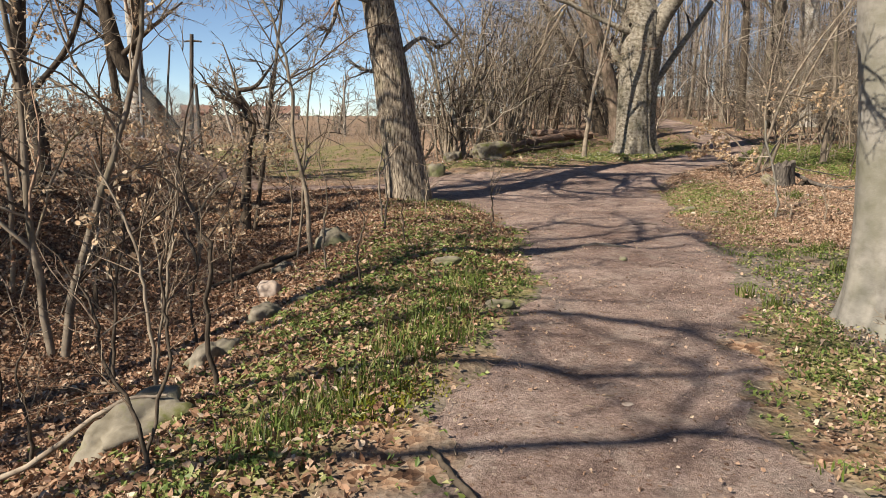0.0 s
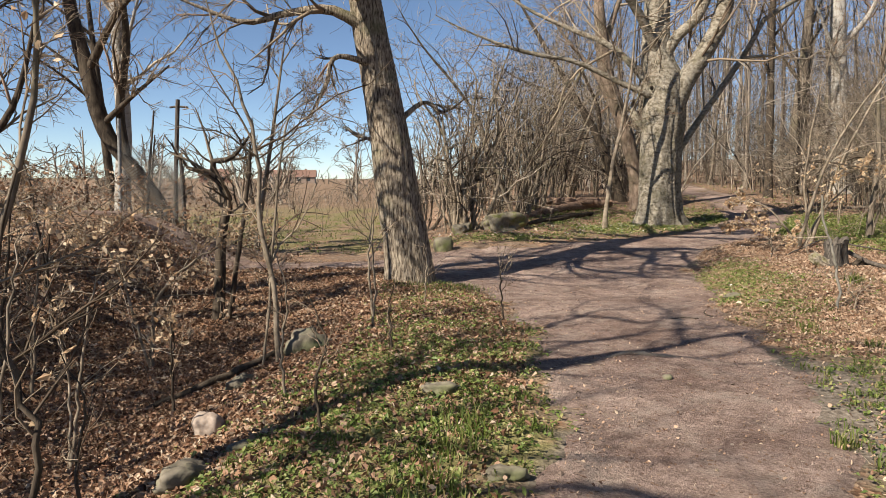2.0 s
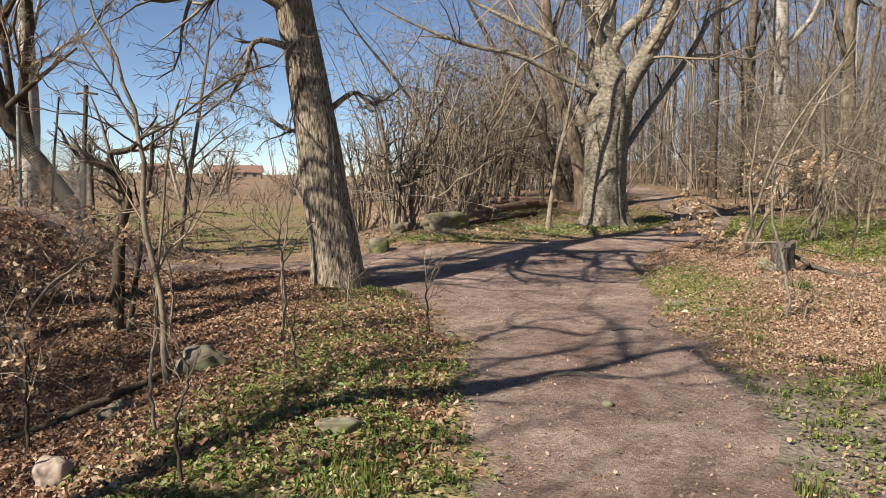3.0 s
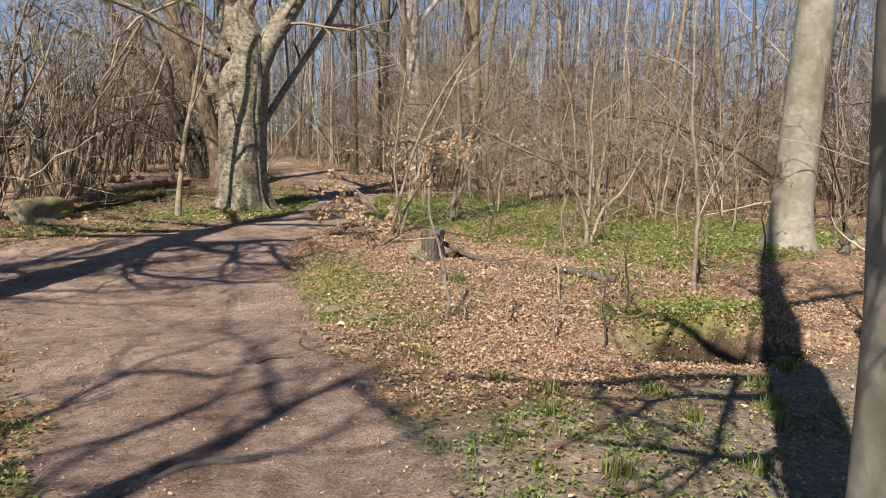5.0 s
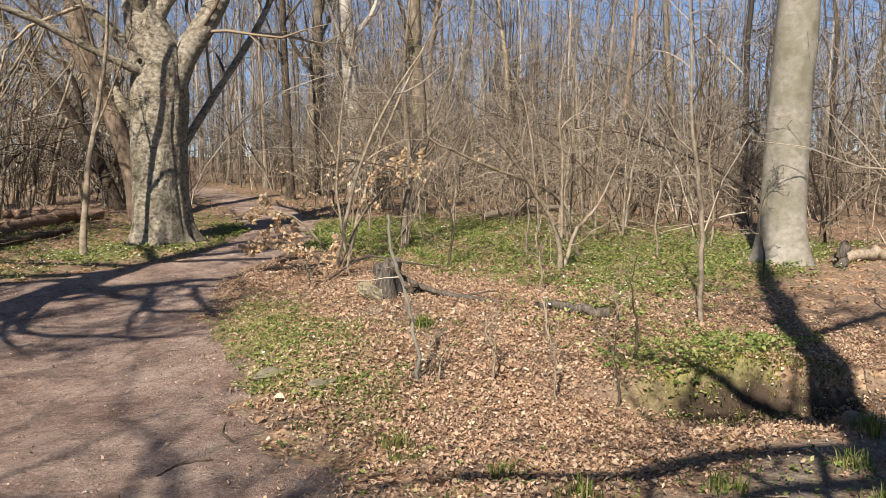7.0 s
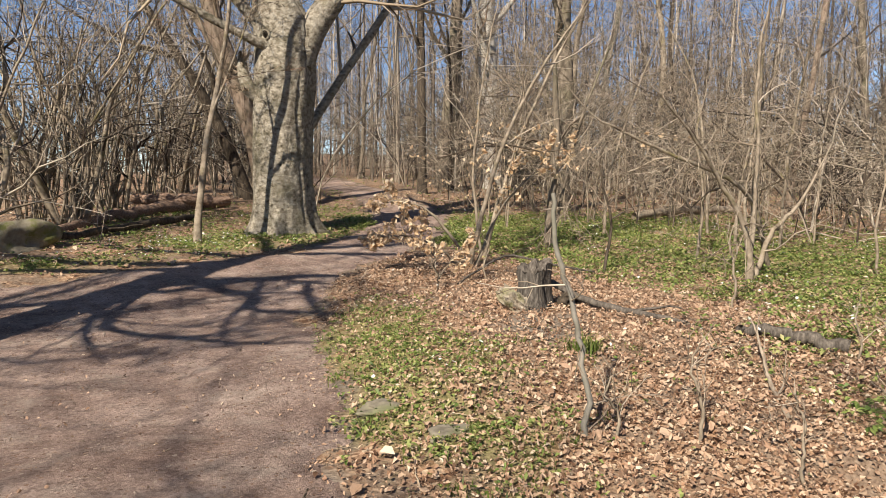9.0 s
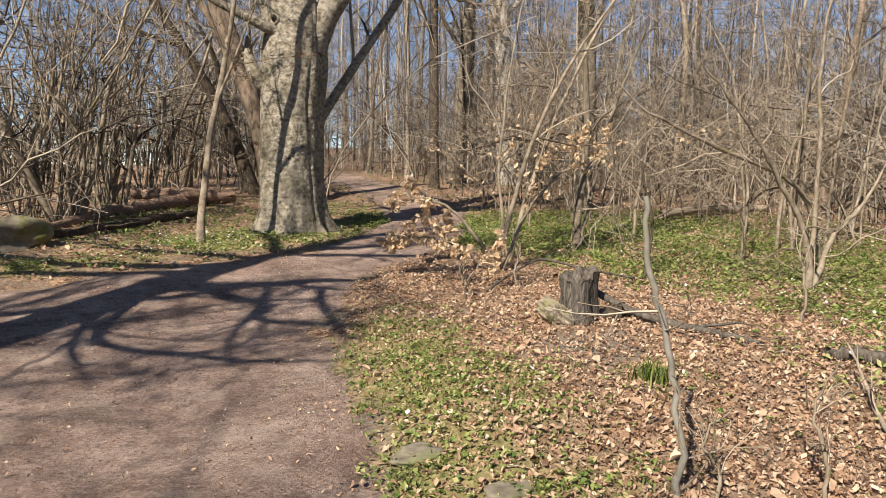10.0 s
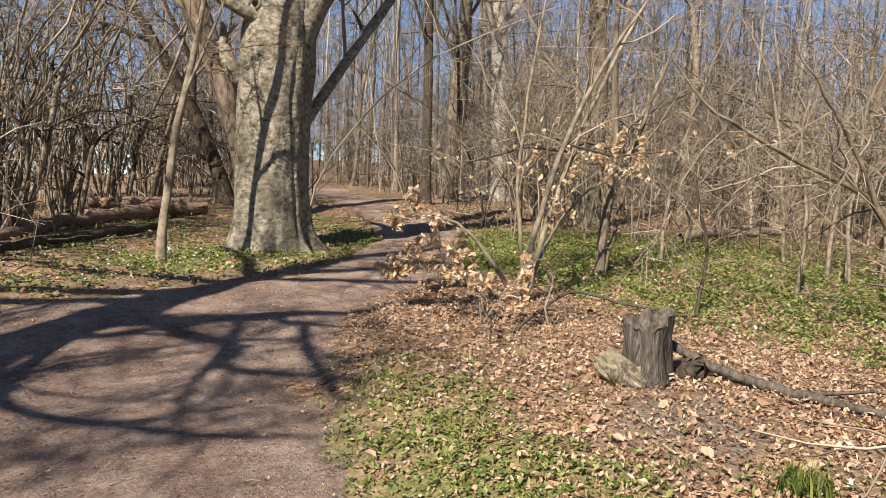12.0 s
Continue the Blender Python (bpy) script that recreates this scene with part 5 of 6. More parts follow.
for k, (x, y, h, dx) in enumerate(((7.1, 11.4, 0.8, 0.05), (6.2, 12.2, 0.8, 0.15), (6.6, 11.7, 0.6, -0.1), (7.9, 11.9, 1.1, 0.06), (5.75, 12.5, 0.5, 0.2), (8.8, 13.0, 0.6, 0.05), (6.6, 17.4, 0.5, 0.1), (7.6, 17.9, 0.8, -0.2), (9.3, 15.0, 1.2, 0.1),
                                   (12.5, 13.4, 1.6, 0.2), (13.2, 16.0, 2.4, -0.3), (12.0, 18.5, 3.4, 0.3), (9.6, 17.9, 2.6, 0.4), (13.5, 18.8, 3.6, -0.4), (15.6, 16.6, 3.2, 0.3), (16.5, 13.0, 2.8, 0.2), (12.0, 11.0, 1.9, 0.2), (11.3, 13.6, 1.2, -0.1))):
    z = hz(x, y)
    sapling("sapling", "thin bare twiggy sapling standing in leaf litter" if h < 1.3 else "bare spindly sapling in green woodland plants", [
        [(x, y, z - 0.05, 0.010 + 0.006 * h), (x + dx * 0.3, y, z + h * 0.3, 0.008 + 0.005 * h), (x - dx * 0.2, y + 0.05, z + h * 0.65, 0.006 + 0.003 * h), (x + dx, y + 0.05, z + h, 0.003)]], BARK_HAZEL if k % 3 else BARK_DARK, 160 + k, SAP if h < 1.3 else SAP_THICK)


rr = np.random.default_rng(190)
for k in range(20):
    x, y = rr.uniform(9.6, 18.0), rr.uniform(18.6, 27.0)
    if path_mask(np.array([x]), np.array([y]))[0] > -0.8:
        x += 2.5
    z, h, a = hz(x, y), rr.uniform(2.6, 6.0), rr.uniform(0, 6.28)
    bend = rr.uniform(0.2, 1.0) * h * 0.5
    c, s, r = math.cos(a), math.sin(a), rr.uniform(0.014, 0.034)
    stems = [[(x, y, z - 0.1, r * 1.1), (x + c * bend * 0.1, y + s * bend * 0.1, z + h * 0.3, r), (x + c * bend * 0.4 + rr.normal(0, 0.1), y + s * bend * 0.4, z + h * 0.65, r * 0.7), (x + c * bend, y + s * bend, z + h, r * 0.15)]]
    if k % 2:
        stems.append([(x, y, z + 0.1, r * 0.8), (x - s * bend * 0.3, y + c * bend * 0.3, z + h * 0.3, r * 0.7), (x - s * bend * 0.7, y + c * bend * 0.7, z + h * 0.55, r * 0.45), (x - s * bend * 1.2, y + c * bend * 1.2, z + h * 0.75, r * 0.12)])
    sapling("sapling", "pale arching bare sapling with many fine twigs in the undergrowth", stems, BARK_HAZEL, 700 + k, WILD, group="arching saplings of the undergrowth")

# hazel clumps along the field's edge
def hazel(x, y, n, spread, tall, seed, bark=BARK_HAZEL):
    rng = np.random.default_rng(seed)
    stems = []
    for j in range(n):
        a = rng.uniform(0, 6.28)
        d = rng.uniform(0.05, 0.35) * spread
        bx, by = x + math.cos(a) * d, y + math.sin(a) * d * 0.6
        out = rng.uniform(0.05, 0.5) * (1 if j % 3 else 1.8)
        h = tall * rng.uniform(0.6, 1.15)
        r = rng.uniform(0.012, 0.030) * (2.4 if j % 5 == 0 else 1)
        z = hz(bx, by)
        bow = rng.normal(0, 0.2, 4)
        stems.append([(bx, by, z - 0.1, r * 1.1), (bx + math.cos(a) * out * h * 0.12 + bow[0], by + math.sin(a) * out * h * 0.1, z + h * 0.25, r), (bx + math.cos(a) * out * h * 0.3 + bow[1], by + math.sin(a) * out * h * 0.25 + bow[2], z + h * 0.55, r * 0.75),
                      (bx + math.cos(a) * out * h * 0.6 + bow[3], by + math.sin(a) * out * h * 0.5, z + h * 0.85, r * 0.4), (bx + math.cos(a) * out * h * 0.8, by + math.sin(a) * out * h * 0.7, z + h, r * 0.12)])
    sapling("hazel_bush", "many-stemmed bare hazel bush fanning out of one stool", stems, bark, seed,
            [(8, (0.12, 1.0), (25, 75), (0.14, 0.45), (0.45, 0.7), 6, 3, 0.28, 0.02), (4, (0.15, 1.0), (30, 75), (0.3, 0.65), (0.5, 0.8), 4, 3, 0.3, 0.0)], category="bush", group="hazel bushes along the field")


for k, (x, y, n, sp, tl) in enumerate(((0.15, 22.7, 26, 1.4, 5.2), (1.9, 25.2, 24, 1.3, 5.6), (1.3, 26.6, 16, 1.0, 5.0), (2.6, 28.5, 22, 1.4, 6.0), (3.6, 31.0, 20, 1.4, 6.0), (0.6, 29.5, 16, 1.2, 5.5), (4.6, 34.5, 18, 1.4, 6.5),
                                       (2.2, 33.0, 16, 1.4, 6.0), (6.6, 33.0, 14, 1.2, 6), (5.4, 39, 18, 1.5, 6.5), (-1.0, 25.4, 10, 0.9, 3.6), (7.6, 38, 14, 1.2, 6))):
    hazel(x, y, n, sp, tl, 200 + k)


# ---- woodland ----
def forest_share(x, y):
    near = np.hypot(x - 4, y - 13)
    keep = (near > 18) & (path_mask(x, y) < -0.6)
    right = (x > 9.5) | ((y > 27) & (x > 3.5 - 0.02 * (y - 27)))
    return keep & right & (np.hypot(x - 6, y - 23.9) > 4)


rng = np.random.default_rng(300)
protos = []
for k in range(7):
    r = (0.075, 0.10, 0.15, 0.06, 0.21, 0.045, 0.085)[k]
    h = (11, 13, 15, 9, 17, 7, 12)[k]
    b = rng.normal(0, 0.45, 8)
    axis = [(0, 0, -0.2, r * 1.25), (b[0] * 0.2, b[1] * 0.2, h * 0.1, r), (b[2] * 0.6, b[3] * 0.6, h * 0.35, r * 0.9), (b[4], b[5], h * 0.6, r * 0.7), (b[6] * 1.3, b[7] * 1.3, h, r * 0.12)]
    ob = thing("woodland_tree", (0, 0, 0), "bare slender woodland tree among undergrowth", "tree", "trees of the wood")
    V, F = trunk_mesh(axis, 26, 12, knobs=r * 0.12, seed=k, flare=0.3, flare_h=0.3)
    part("trunk", fast_mesh("trunk", V, F), (BARK_WOOD, BARK_HAZEL, BARK_WOOD, BARK_DARK, BARK_BEECH, BARK_HAZEL, BARK_PINK)[k], ob)
    P, R = limb(axis, 14)
    tw = crown_of(np.random.default_rng(310 + k), P, R, [(20, (0.1, 0.97), (30, 75), (0.12, 0.32), (0.25, 0.5), 6, 3, 0.2, 0.05), (6, (0.2, 1), (25, 65), (0.3, 0.6), (0.4, 0.6), 4, 3, 0.24, 0.02),
                                                         (3, (0.2, 1), (25, 65), (0.45, 0.8), (0.5, 0.7), 2, 3, 0.22, 0)], 0.008)
    V, F = joined(tw)
    part("crown", fast_mesh("crown", V, F), TWIG_FAR, ob)
    protos.append(ob)
x, y = scatter(rng, 2600, 6, 52, -8, 62, lambda x, y: forest_share(x, y) * np.where(np.hypot(x - 4, y - 13) < 34, 0.9, 0.5))
spots = []
for a, b in zip(x, y):
    if all((a - c) ** 2 + (b - d) ** 2 > 2.0 for c, d in spots):
        spots.append((a, b))
spots = spots[:125]
for k, (a, b) in enumerate(spots):
    m = pose(a, b, hz(a, b), rng.normal(0, 2.5), rng.normal(0, 2.5), rng.uniform(0, 360)) @ Matrix.Scale(rng.uniform(0.75, 1.2), 4)
    big = math.hypot(a - 4, b - 13) > 30
    if k < 7:
        protos[k].matrix_basis = m
    else:
        c = copy_thing(protos[int(rng.choice(7, p=(0.2, 0.14, 0.08, 0.2, 0.05, 0.22, 0.11) if big else (0.2, 0.04, 0, 0.3, 0, 0.4, 0.06)))], m)
        c.matrix_basis = m

# undergrowth: small bare bushes
under = []
for k in range(5):
    rr = np.random.default_rng(330 + k)
    n = 5
    a = rr.uniform(0, 6.28, n)
    out, h = rr.uniform(0.1, 1.3, n), rr.uniform(1.4, 4.4, n)
    t = np.linspace(0, 1, 9)
    P = np.stack([np.cos(a)[:, None] * out[:, None] * t ** 1.4, np.sin(a)[:, None] * out[:, None] * t ** 1.4, h[:, None] * t - 0.1], 2) + rr.normal(0, 0.03, (n, 9, 3)) * t[None, :, None]
    R = rr.uniform(0.012, 0.028, n)[:, None] * np.linspace(1, 0.15, 9)
    ob = thing("undergrowth_bush", (0, 0, 0), "bare thin-stemmed bush in the woodland undergrowth", "bush", "bushes of the undergrowth")
    V, F = tubes(P, R, 5)
    part("stem", fast_mesh("stem", V, F), BARK_HAZEL, ob)
    V, F = joined(crown_of(rr, P, R, [(9, (0.15, 1), (25, 65), (0.25, 0.5), (0.4, 0.7), 4, 3, 0.25, 0.03), (5, (0.15, 1), (25, 65), (0.35, 0.65), (0.5, 0.8), 2, 3, 0.24, 0)], 0.006))
    part("crown", fast_mesh("crown", V, F), TWIG_FAR, ob)
    under.append(ob)
x, y = scatter(rng, 1500, 5, 40, -4, 48, lambda x, y: (np.hypot(x - 4, y - 13) > 17) * (path_mask(x, y) < -0.7) * ((x > 10.5) | ((y > 26) & (x > 4))) * (np.hypot(x - 6, y - 23.9) > 3.5) * 0.5)
for k, (a, b) in enumerate(zip(x[:115], y[:115])):
    m = pose(a, b, hz(a, b), rng.normal(0, 3), rng.normal(0, 3), rng.uniform(0, 360)) @ Matrix.Scale(rng.uniform(0.7, 1.4), 4)
    if k < 5:
        under[k].matrix_basis = m
    else:
        copy_thing(under[k % 5], m).matrix_basis = m

# the wood beyond, too dense to count
x, y = scatter(rng, 6600, -2, 84, -24, 104, lambda x, y: (np.hypot(x - 4, y - 13) > 26) * (path_mask(x, y) < -0.8) * ((x > 14) | ((y > 34) & (x > 5.0 + 0.05 * (y - 34)))) * np.clip(1.3 - np.hypot(x - 4, y - 13) / 110, 0.15, 1))
n = min(len(x), 1400)
x, y = x[:n], y[:n]
h = rng.uniform(8, 20, n)
t = np.linspace(0, 1, 7)
P = np.stack([x[:, None] + rng.normal(0, 0.8, (n, 1)) * t ** 1.5, y[:, None] + rng.normal(0, 0.8, (n, 1)) * t ** 1.5, height(x, y)[:, None] - 0.1 + h[:, None] * t], 2) + rng.normal(0, 0.16, (n, 7, 3)) * t[None, :, None]
R = (rng.uniform(0.025, 0.075, n) * np.where(rng.random(n) < 0.08, 2.2, 1))[:, None] * np.linspace(1.1, 0.15, 7)
V, F = tubes(P, R, 5)
tagged(part("far_trunks", fast_mesh("far_trunks", V, F), TWIG_FAR), "dense bare trunks of the wood beyond", "woods", kind="stuff")
Q, S = grow(rng, P, R, 10, (0.04, 0.98), (25, 70), (0.12, 0.34), (0.3, 0.5), 4, 0.2, 0.07)
S = np.maximum(S, 0.012)
c1 = tubes(Q, S, 3)
Q, S = grow(rng, Q, S, 3, (0.2, 1), (25, 65), (0.5, 0.9), (0.5, 0.7), 2, 0.2, 0.02)
V, F = joined([c1, tubes(Q, np.maximum(S, 0.010), 3)])
tagged(part("far_branches", fast_mesh("far_branches", V, F), TWIG_FAR), "haze of bare branches of the wood beyond", "woods", kind="stuff")

# a thicket of bowed thin stems between the trees
rng = np.random.default_rng(345)
x, y = scatter(rng, 8000, 4, 40, 2, 50, lambda x, y: (np.hypot(x - 4, y - 13) > 13.5) * (path_mask(x, y) < -0.9) * ((x > 10.8) | ((y > 29) & (x > 4.5))) * (0.25 + 0.75 * vnoise(x, y, 0.35, 81)) * (np.hypot(x - 14.5, y - 14.3) > 2))
n = min(len(x), 1150)
x, y = x[:n], y[:n]
a, lean, h = rng.uniform(0, 6.28, n), rng.uniform(0, 1.35, n) ** 1.4, rng.uniform(1.5, 6.5, n)
t = np.linspace(0, 1, 8)
bow = h[:, None] * lean[:, None] * t ** 1.5
P = np.stack([x[:, None] + np.cos(a)[:, None] * bow, y[:, None] + np.sin(a)[:, None] * bow, height(x, y)[:, None] - 0.05 + h[:, None] * (t - 0.3 * lean[:, None] * t ** 2)], 2) + rng.normal(0, 0.07, (n, 8, 3)) * t[None, :, None]
R = (rng.uniform(0.010, 0.024, n) * np.where(rng.random(n) < 0.15, 2.0, 1))[:, None] * np.linspace(1.1, 0.25, 8)
Q, S = grow(rng, P, R, 6, (0.12, 1), (30, 85), (0.25, 0.6), (0.4, 0.65), 6, 0.25, 0.0, 0.3, 0.006)
Q2, S2 = grow(rng, Q, S, 3, (0.15, 1), (30, 75), (0.35, 0.65), (0.5, 0.8), 3, 0.28, 0.0, 0.4, 0.005)
V, F = joined([tubes(P, R, 5), tubes(Q, S, 3), tubes(Q2, S2, 3)])
tagged(part("thicket", fast_mesh("thicket", V, F), TWIG_WILD), "tangled thicket of bare bowed stems and twigs", "thicket", kind="stuff")

# brush on the bank over the hollow
rng = np.random.default_rng(340)
x, y = scatter(rng, 1000, -12, -3.4, 7.0, 21, lambda x, y: step((-3.0 - x) / 2) * (0.35 + 0.6 * vnoise(x, y, 0.8, 31)))
n = len(x)
a, h, out = rng.uniform(0, 6.28, n), rng.uniform(0.15, 1.0, n), rng.uniform(0.4, 1.7, n)
t = np.linspace(0, 1, 7)
P = np.stack([x[:, None] + np.cos(a)[:, None] * out[:, None] * t, y[:, None] + np.sin(a)[:, None] * out[:, None] * t, height(x, y)[:, None] + h[:, None] * np.sin(t * 2.3)], 2) + rng.normal(0, 0.03, (n, 7, 3)) * t[None, :, None]
R = rng.uniform(0.003, 0.010, n)[:, None] * np.linspace(1, 0.4, 7)
Q, S = grow(rng, P, R, 4, (0.2, 1), (25, 70), (0.2, 0.5), (0.5, 0.8), 4, 0.22, 0.0)
V, F = joined([tubes(P, R, 3), tubes(Q, S, 3)])
tagged(part("brush", fast_mesh("brush", V, F), TWIG_WILD), "tangled dry brambles and brush covering the bank", "brush", kind="stuff")
C = V[rng.integers(0, len(V), 9000)] + rng.normal(0, 0.03, (9000, 3))
C[:, 2] = np.maximum(C[:, 2], height(C[:, 0], C[:, 1]) + 0.02)
V, Q = leaf_pieces(rng, C, rng.uniform(0.05, 0.1, len(C)), rng.uniform(0.03, 0.05, len(C)), 0.9, 0.5, False)
tagged(part("brush_leaves", fast_mesh("brush_leaves", V, Q, smooth=False), LITTER_DARK), "withered leaves caught in the brush", "leaves", kind="stuff")

# dry scrub between the field and the wood
x, y = scatter(rng, 2600, -40, 3, 22, 75, lambda x, y: (path_mask(x, y) < -0.5) * np.where(x > -3.5, 0.22, 0.08 + 0.8 * step((y - 36) / 8) * (fbm(x, y, 0.25, 33) > 0.42)))
n = len(x)
a, h = rng.uniform(0, 6.28, n), rng.uniform(0.4, 1.5, n) * np.where(x > -3.5, 2.0, 1.0)
P = np.stack([x[:, None] + np.cos(a)[:, None] * 0.4 * t, y[:, None] + np.sin(a)[:, None] * 0.4 * t, height(x, y)[:, None] + h[:, None] * t], 2)
R = np.full((n, 1), 0.008) * np.linspace(1, 0.4, 7)
Q, S = grow(rng, P, R, 5, (0.1, 1), (25, 60), (0.3, 0.6), (0.6, 0.8), 3, 0.2, 0.02)
V, F = joined([tubes(P, R, 3), tubes(Q, np.maximum(S, 0.004), 3)])
tagged(part("scrub", fast_mesh("scrub", V, F), TWIG_FAR), "dry reddish scrub and stalks at the field", "scrub", kind="stuff")

# hedge and trees on the skyline
x = np.concatenate([rng.uniform(-190, 20, 46), rng.uniform(-38, 10, 70)])
y = np.concatenate([rng.uniform(190, 260, 46), rng.uniform(56, 78, 70)])
n = len(x)
h = rng.uniform(1.5, 6, n)
t = np.linspace(0, 1, 5)
P = np.stack([x[:, None] + rng.normal(0, 1, (n, 1)) * t, y[:, None] + 0 * t, height(x, y)[:, None] + h[:, None] * t], 2)
R = np.full((n, 1), 0.14) * np.linspace(1, 0.3, 5)
Q, S = grow(rng, P, R, 11, (0.02, 1), (25, 75), (0.3, 0.6), (0.5, 0.7), 4, 0.2, 0.05)
Q2, S2 = grow(rng, Q, S, 5, (0.2, 1), (25, 70), (0.35, 0.6), (0.6, 0.8), 3, 0.2, 0.02)
V, F = joined([tubes(P, R, 4), tubes(Q, np.maximum(S, 0.03), 3), tubes(Q2, np.maximum(S2, 0.022), 3)])
tagged(part("skyline_hedge", fast_mesh("skyline_hedge", V, F), TWIG_FAR), "bare hedge and trees on the skyline", "hedge", kind="stuff")


# ---- houses across the field ----
def box_mesh(name, sx, sy, sz, z0=0.0):
    bm = bmesh.new()
    bmesh.ops.create_cube(bm, size=1)
    bm.transform(Matrix.Translation((0, 0, z0 + sz / 2)) @ Matrix.Diagonal((sx, sy, sz, 1)))
    me = bpy.data.meshes.new(name)
    bm.to_mesh(me)
    bm.free()
    return me


def house(x, y, w, d, h, roof_h, wall, turn):
    ob = thing("house", (x, y, hz(x, y)), "low house with a red tiled roof across the field", "house", "houses across the field")
    ob.rotation_euler = (0, 0, radians(turn))
    part("wall", box_mesh("wall", w, d, h), wall, ob)
    bm = bmesh.new()
    e = 0.5
    v = [bm.verts.new(p) for p in ((-w / 2 - e, -d / 2 - e, h - 0.15), (w / 2 + e, -d / 2 - e, h - 0.15), (w / 2 + e, d / 2 + e, h - 0.15), (-w / 2 - e, d / 2 + e, h - 0.15), (-w / 2 - e, 0, h + roof_h), (w / 2 + e, 0, h + roof_h))]
    for f in ((0, 1, 5, 4), (2, 3, 4, 5), (0, 4, 3), (1, 2, 5), (3, 2, 1, 0)):
        bm.faces.new([v[i] for i in f])
    me = bpy.data.meshes.new("roof")
    bm.to_mesh(me)
    bm.free()
    roof = part("roof", me, ROOF_RED, ob)
    ch = part("chimney", box_mesh("chimney", 0.7, 0.7, 1.5, h + roof_h * 0.6), BRICK_RED, roof)
    ch.location = (w * 0.2, 0, 0)
    for i in range(3):
        win = part("window", box_mesh("window", 1.4, 0.12, 1.2, h * 0.35), GLASSY, ob)
        win.location = (w * (-0.3 + 0.3 * i), -d / 2 - 0.02, 0)


for x, y, w, d, h, rh, wall, turn in ((-64, 290, 12, 8, 2.6, 2.6, PLASTER, 8), (-76, 300, 10, 8, 2.6, 2.6, PLASTER, -12), (-104, 310, 12, 9, 2.8, 2.8, BRICK_RED, 15)):
    house(x, y, w, d, h, rh, wall, turn)


# ---- fence ----
def tube_part(name, pts, material, parent, at, k=10, sides=8, label=""):
    P, R = limb(pts, k)
    V, F = tubes(P, R, sides)
    return part(name, fast_mesh(name, local(V, at), F), material, parent, label)


FENCE = (-6.5, 17.8, hz(-6.5, 17.8))
fence = thing("fence", FENCE, "sagging chain-link fence with tall weathered posts", "fence")
tube_part("post", [(-6.1, 18.0, 0.3, 0.05), (-6.05, 18.0, 1.8, 0.048), (-5.96, 18.0, 3.45, 0.045)], WEATHERED, fence, FENCE)
tube_part("crossbar", [(-6.14, 18.0, 3.28, 0.022), (-5.96, 18.0, 3.3, 0.022), (-5.74, 18.0, 3.28, 0.022)], WEATHERED, fence, FENCE)
tube_part("post", [(-5.8, 17.8, 0.3, 0.045), (-5.82, 17.8, 1.2, 0.042), (-5.86, 17.8, 2.3, 0.04)], WEATHERED, fence, FENCE)
tube_part("post", [(-7.07, 17.5, 0.4, 0.04), (-7.05, 17.5, 1.8, 0.04), (-7.03, 17.5, 3.0, 0.04)], METAL, fence, FENCE, label="galvanised tubular fence post")
tube_part("post", [(-6.7, 17.9, 0.5, 0.03), (-6.6, 17.9, 1.8, 0.028), (-6.45, 17.9, 3.2, 0.02)], WEATHERED, fence, FENCE)
wires = []
for s in (1, -1):
    for u in np.arange(-1.8, 3.2, 0.07):
        a, b = np.array([u, 0.0]), np.array([u + s * 1.7, 1.7])
        if s < 0:
            a, b = np.array([u, 0.0]), np.array([u - 1.7, 1.7])
        tt = np.linspace(0, 1, 40)[:, None]
        q = a + (b - a) * tt
        q = q[(q[:, 0] > 0) & (q[:, 0] < 1.35)]
        if len(q) > 3:
            q = q[np.linspace(0, len(q) - 1, 5).astype(int)]
            wires.append(np.stack([-7.1 + q[:, 0], 17.7 + 0.06 * np.sin(q[:, 0] * 3), 0.85 + q[:, 1] * (1 - 0.25 * q[:, 0])], 1))
P = np.array(wires)
V, F = tubes(P, np.full(P.shape[:2], 0.0035), 3)
part("wire_mesh", fast_mesh("wire_mesh", local(V, FENCE), F), METAL, fence, "sagging diamond wire mesh")


# ---- stones, stump and wood on the ground ----
def rock(name, label, at, size, material, seed, turn=0.0, sink=0.3, tip=(0, 0), rough=0.25, sub=4):
    bm = bmesh.new()
    bmesh.ops.create_icosphere(bm, subdivisions=sub, radius=1)
    off = Vector((seed * 3.1, seed * 1.7, seed * 0.9))
    for v in bm.verts:
        c = v.co.copy()
        d = 1 + rough * noise.noise(c * 1.1 + off) + rough * 0.5 * noise.noise(c * 2.6 + off) + 0.06 * noise.noise(c * 7 + off)
        cut = max(abs(c.x), abs(c.y), abs(c.z))
        v.co = c * d / (cut ** 0.35)
    bm.transform(Matrix.Diagonal((*size, 1)))
    me = bpy.data.meshes.new(name)
    bm.to_mesh(me)
    bm.free()
    me.polygons.foreach_set("use_smooth", [True] * len(me.polygons))
    ob = part(name, me, material)
    ob.matrix_world = pose(at[0], at[1], hz(*at) + size[2] * (1 - 2 * sink) , tip[0], tip[1], turn)
    return tagged(ob, label, "stone")


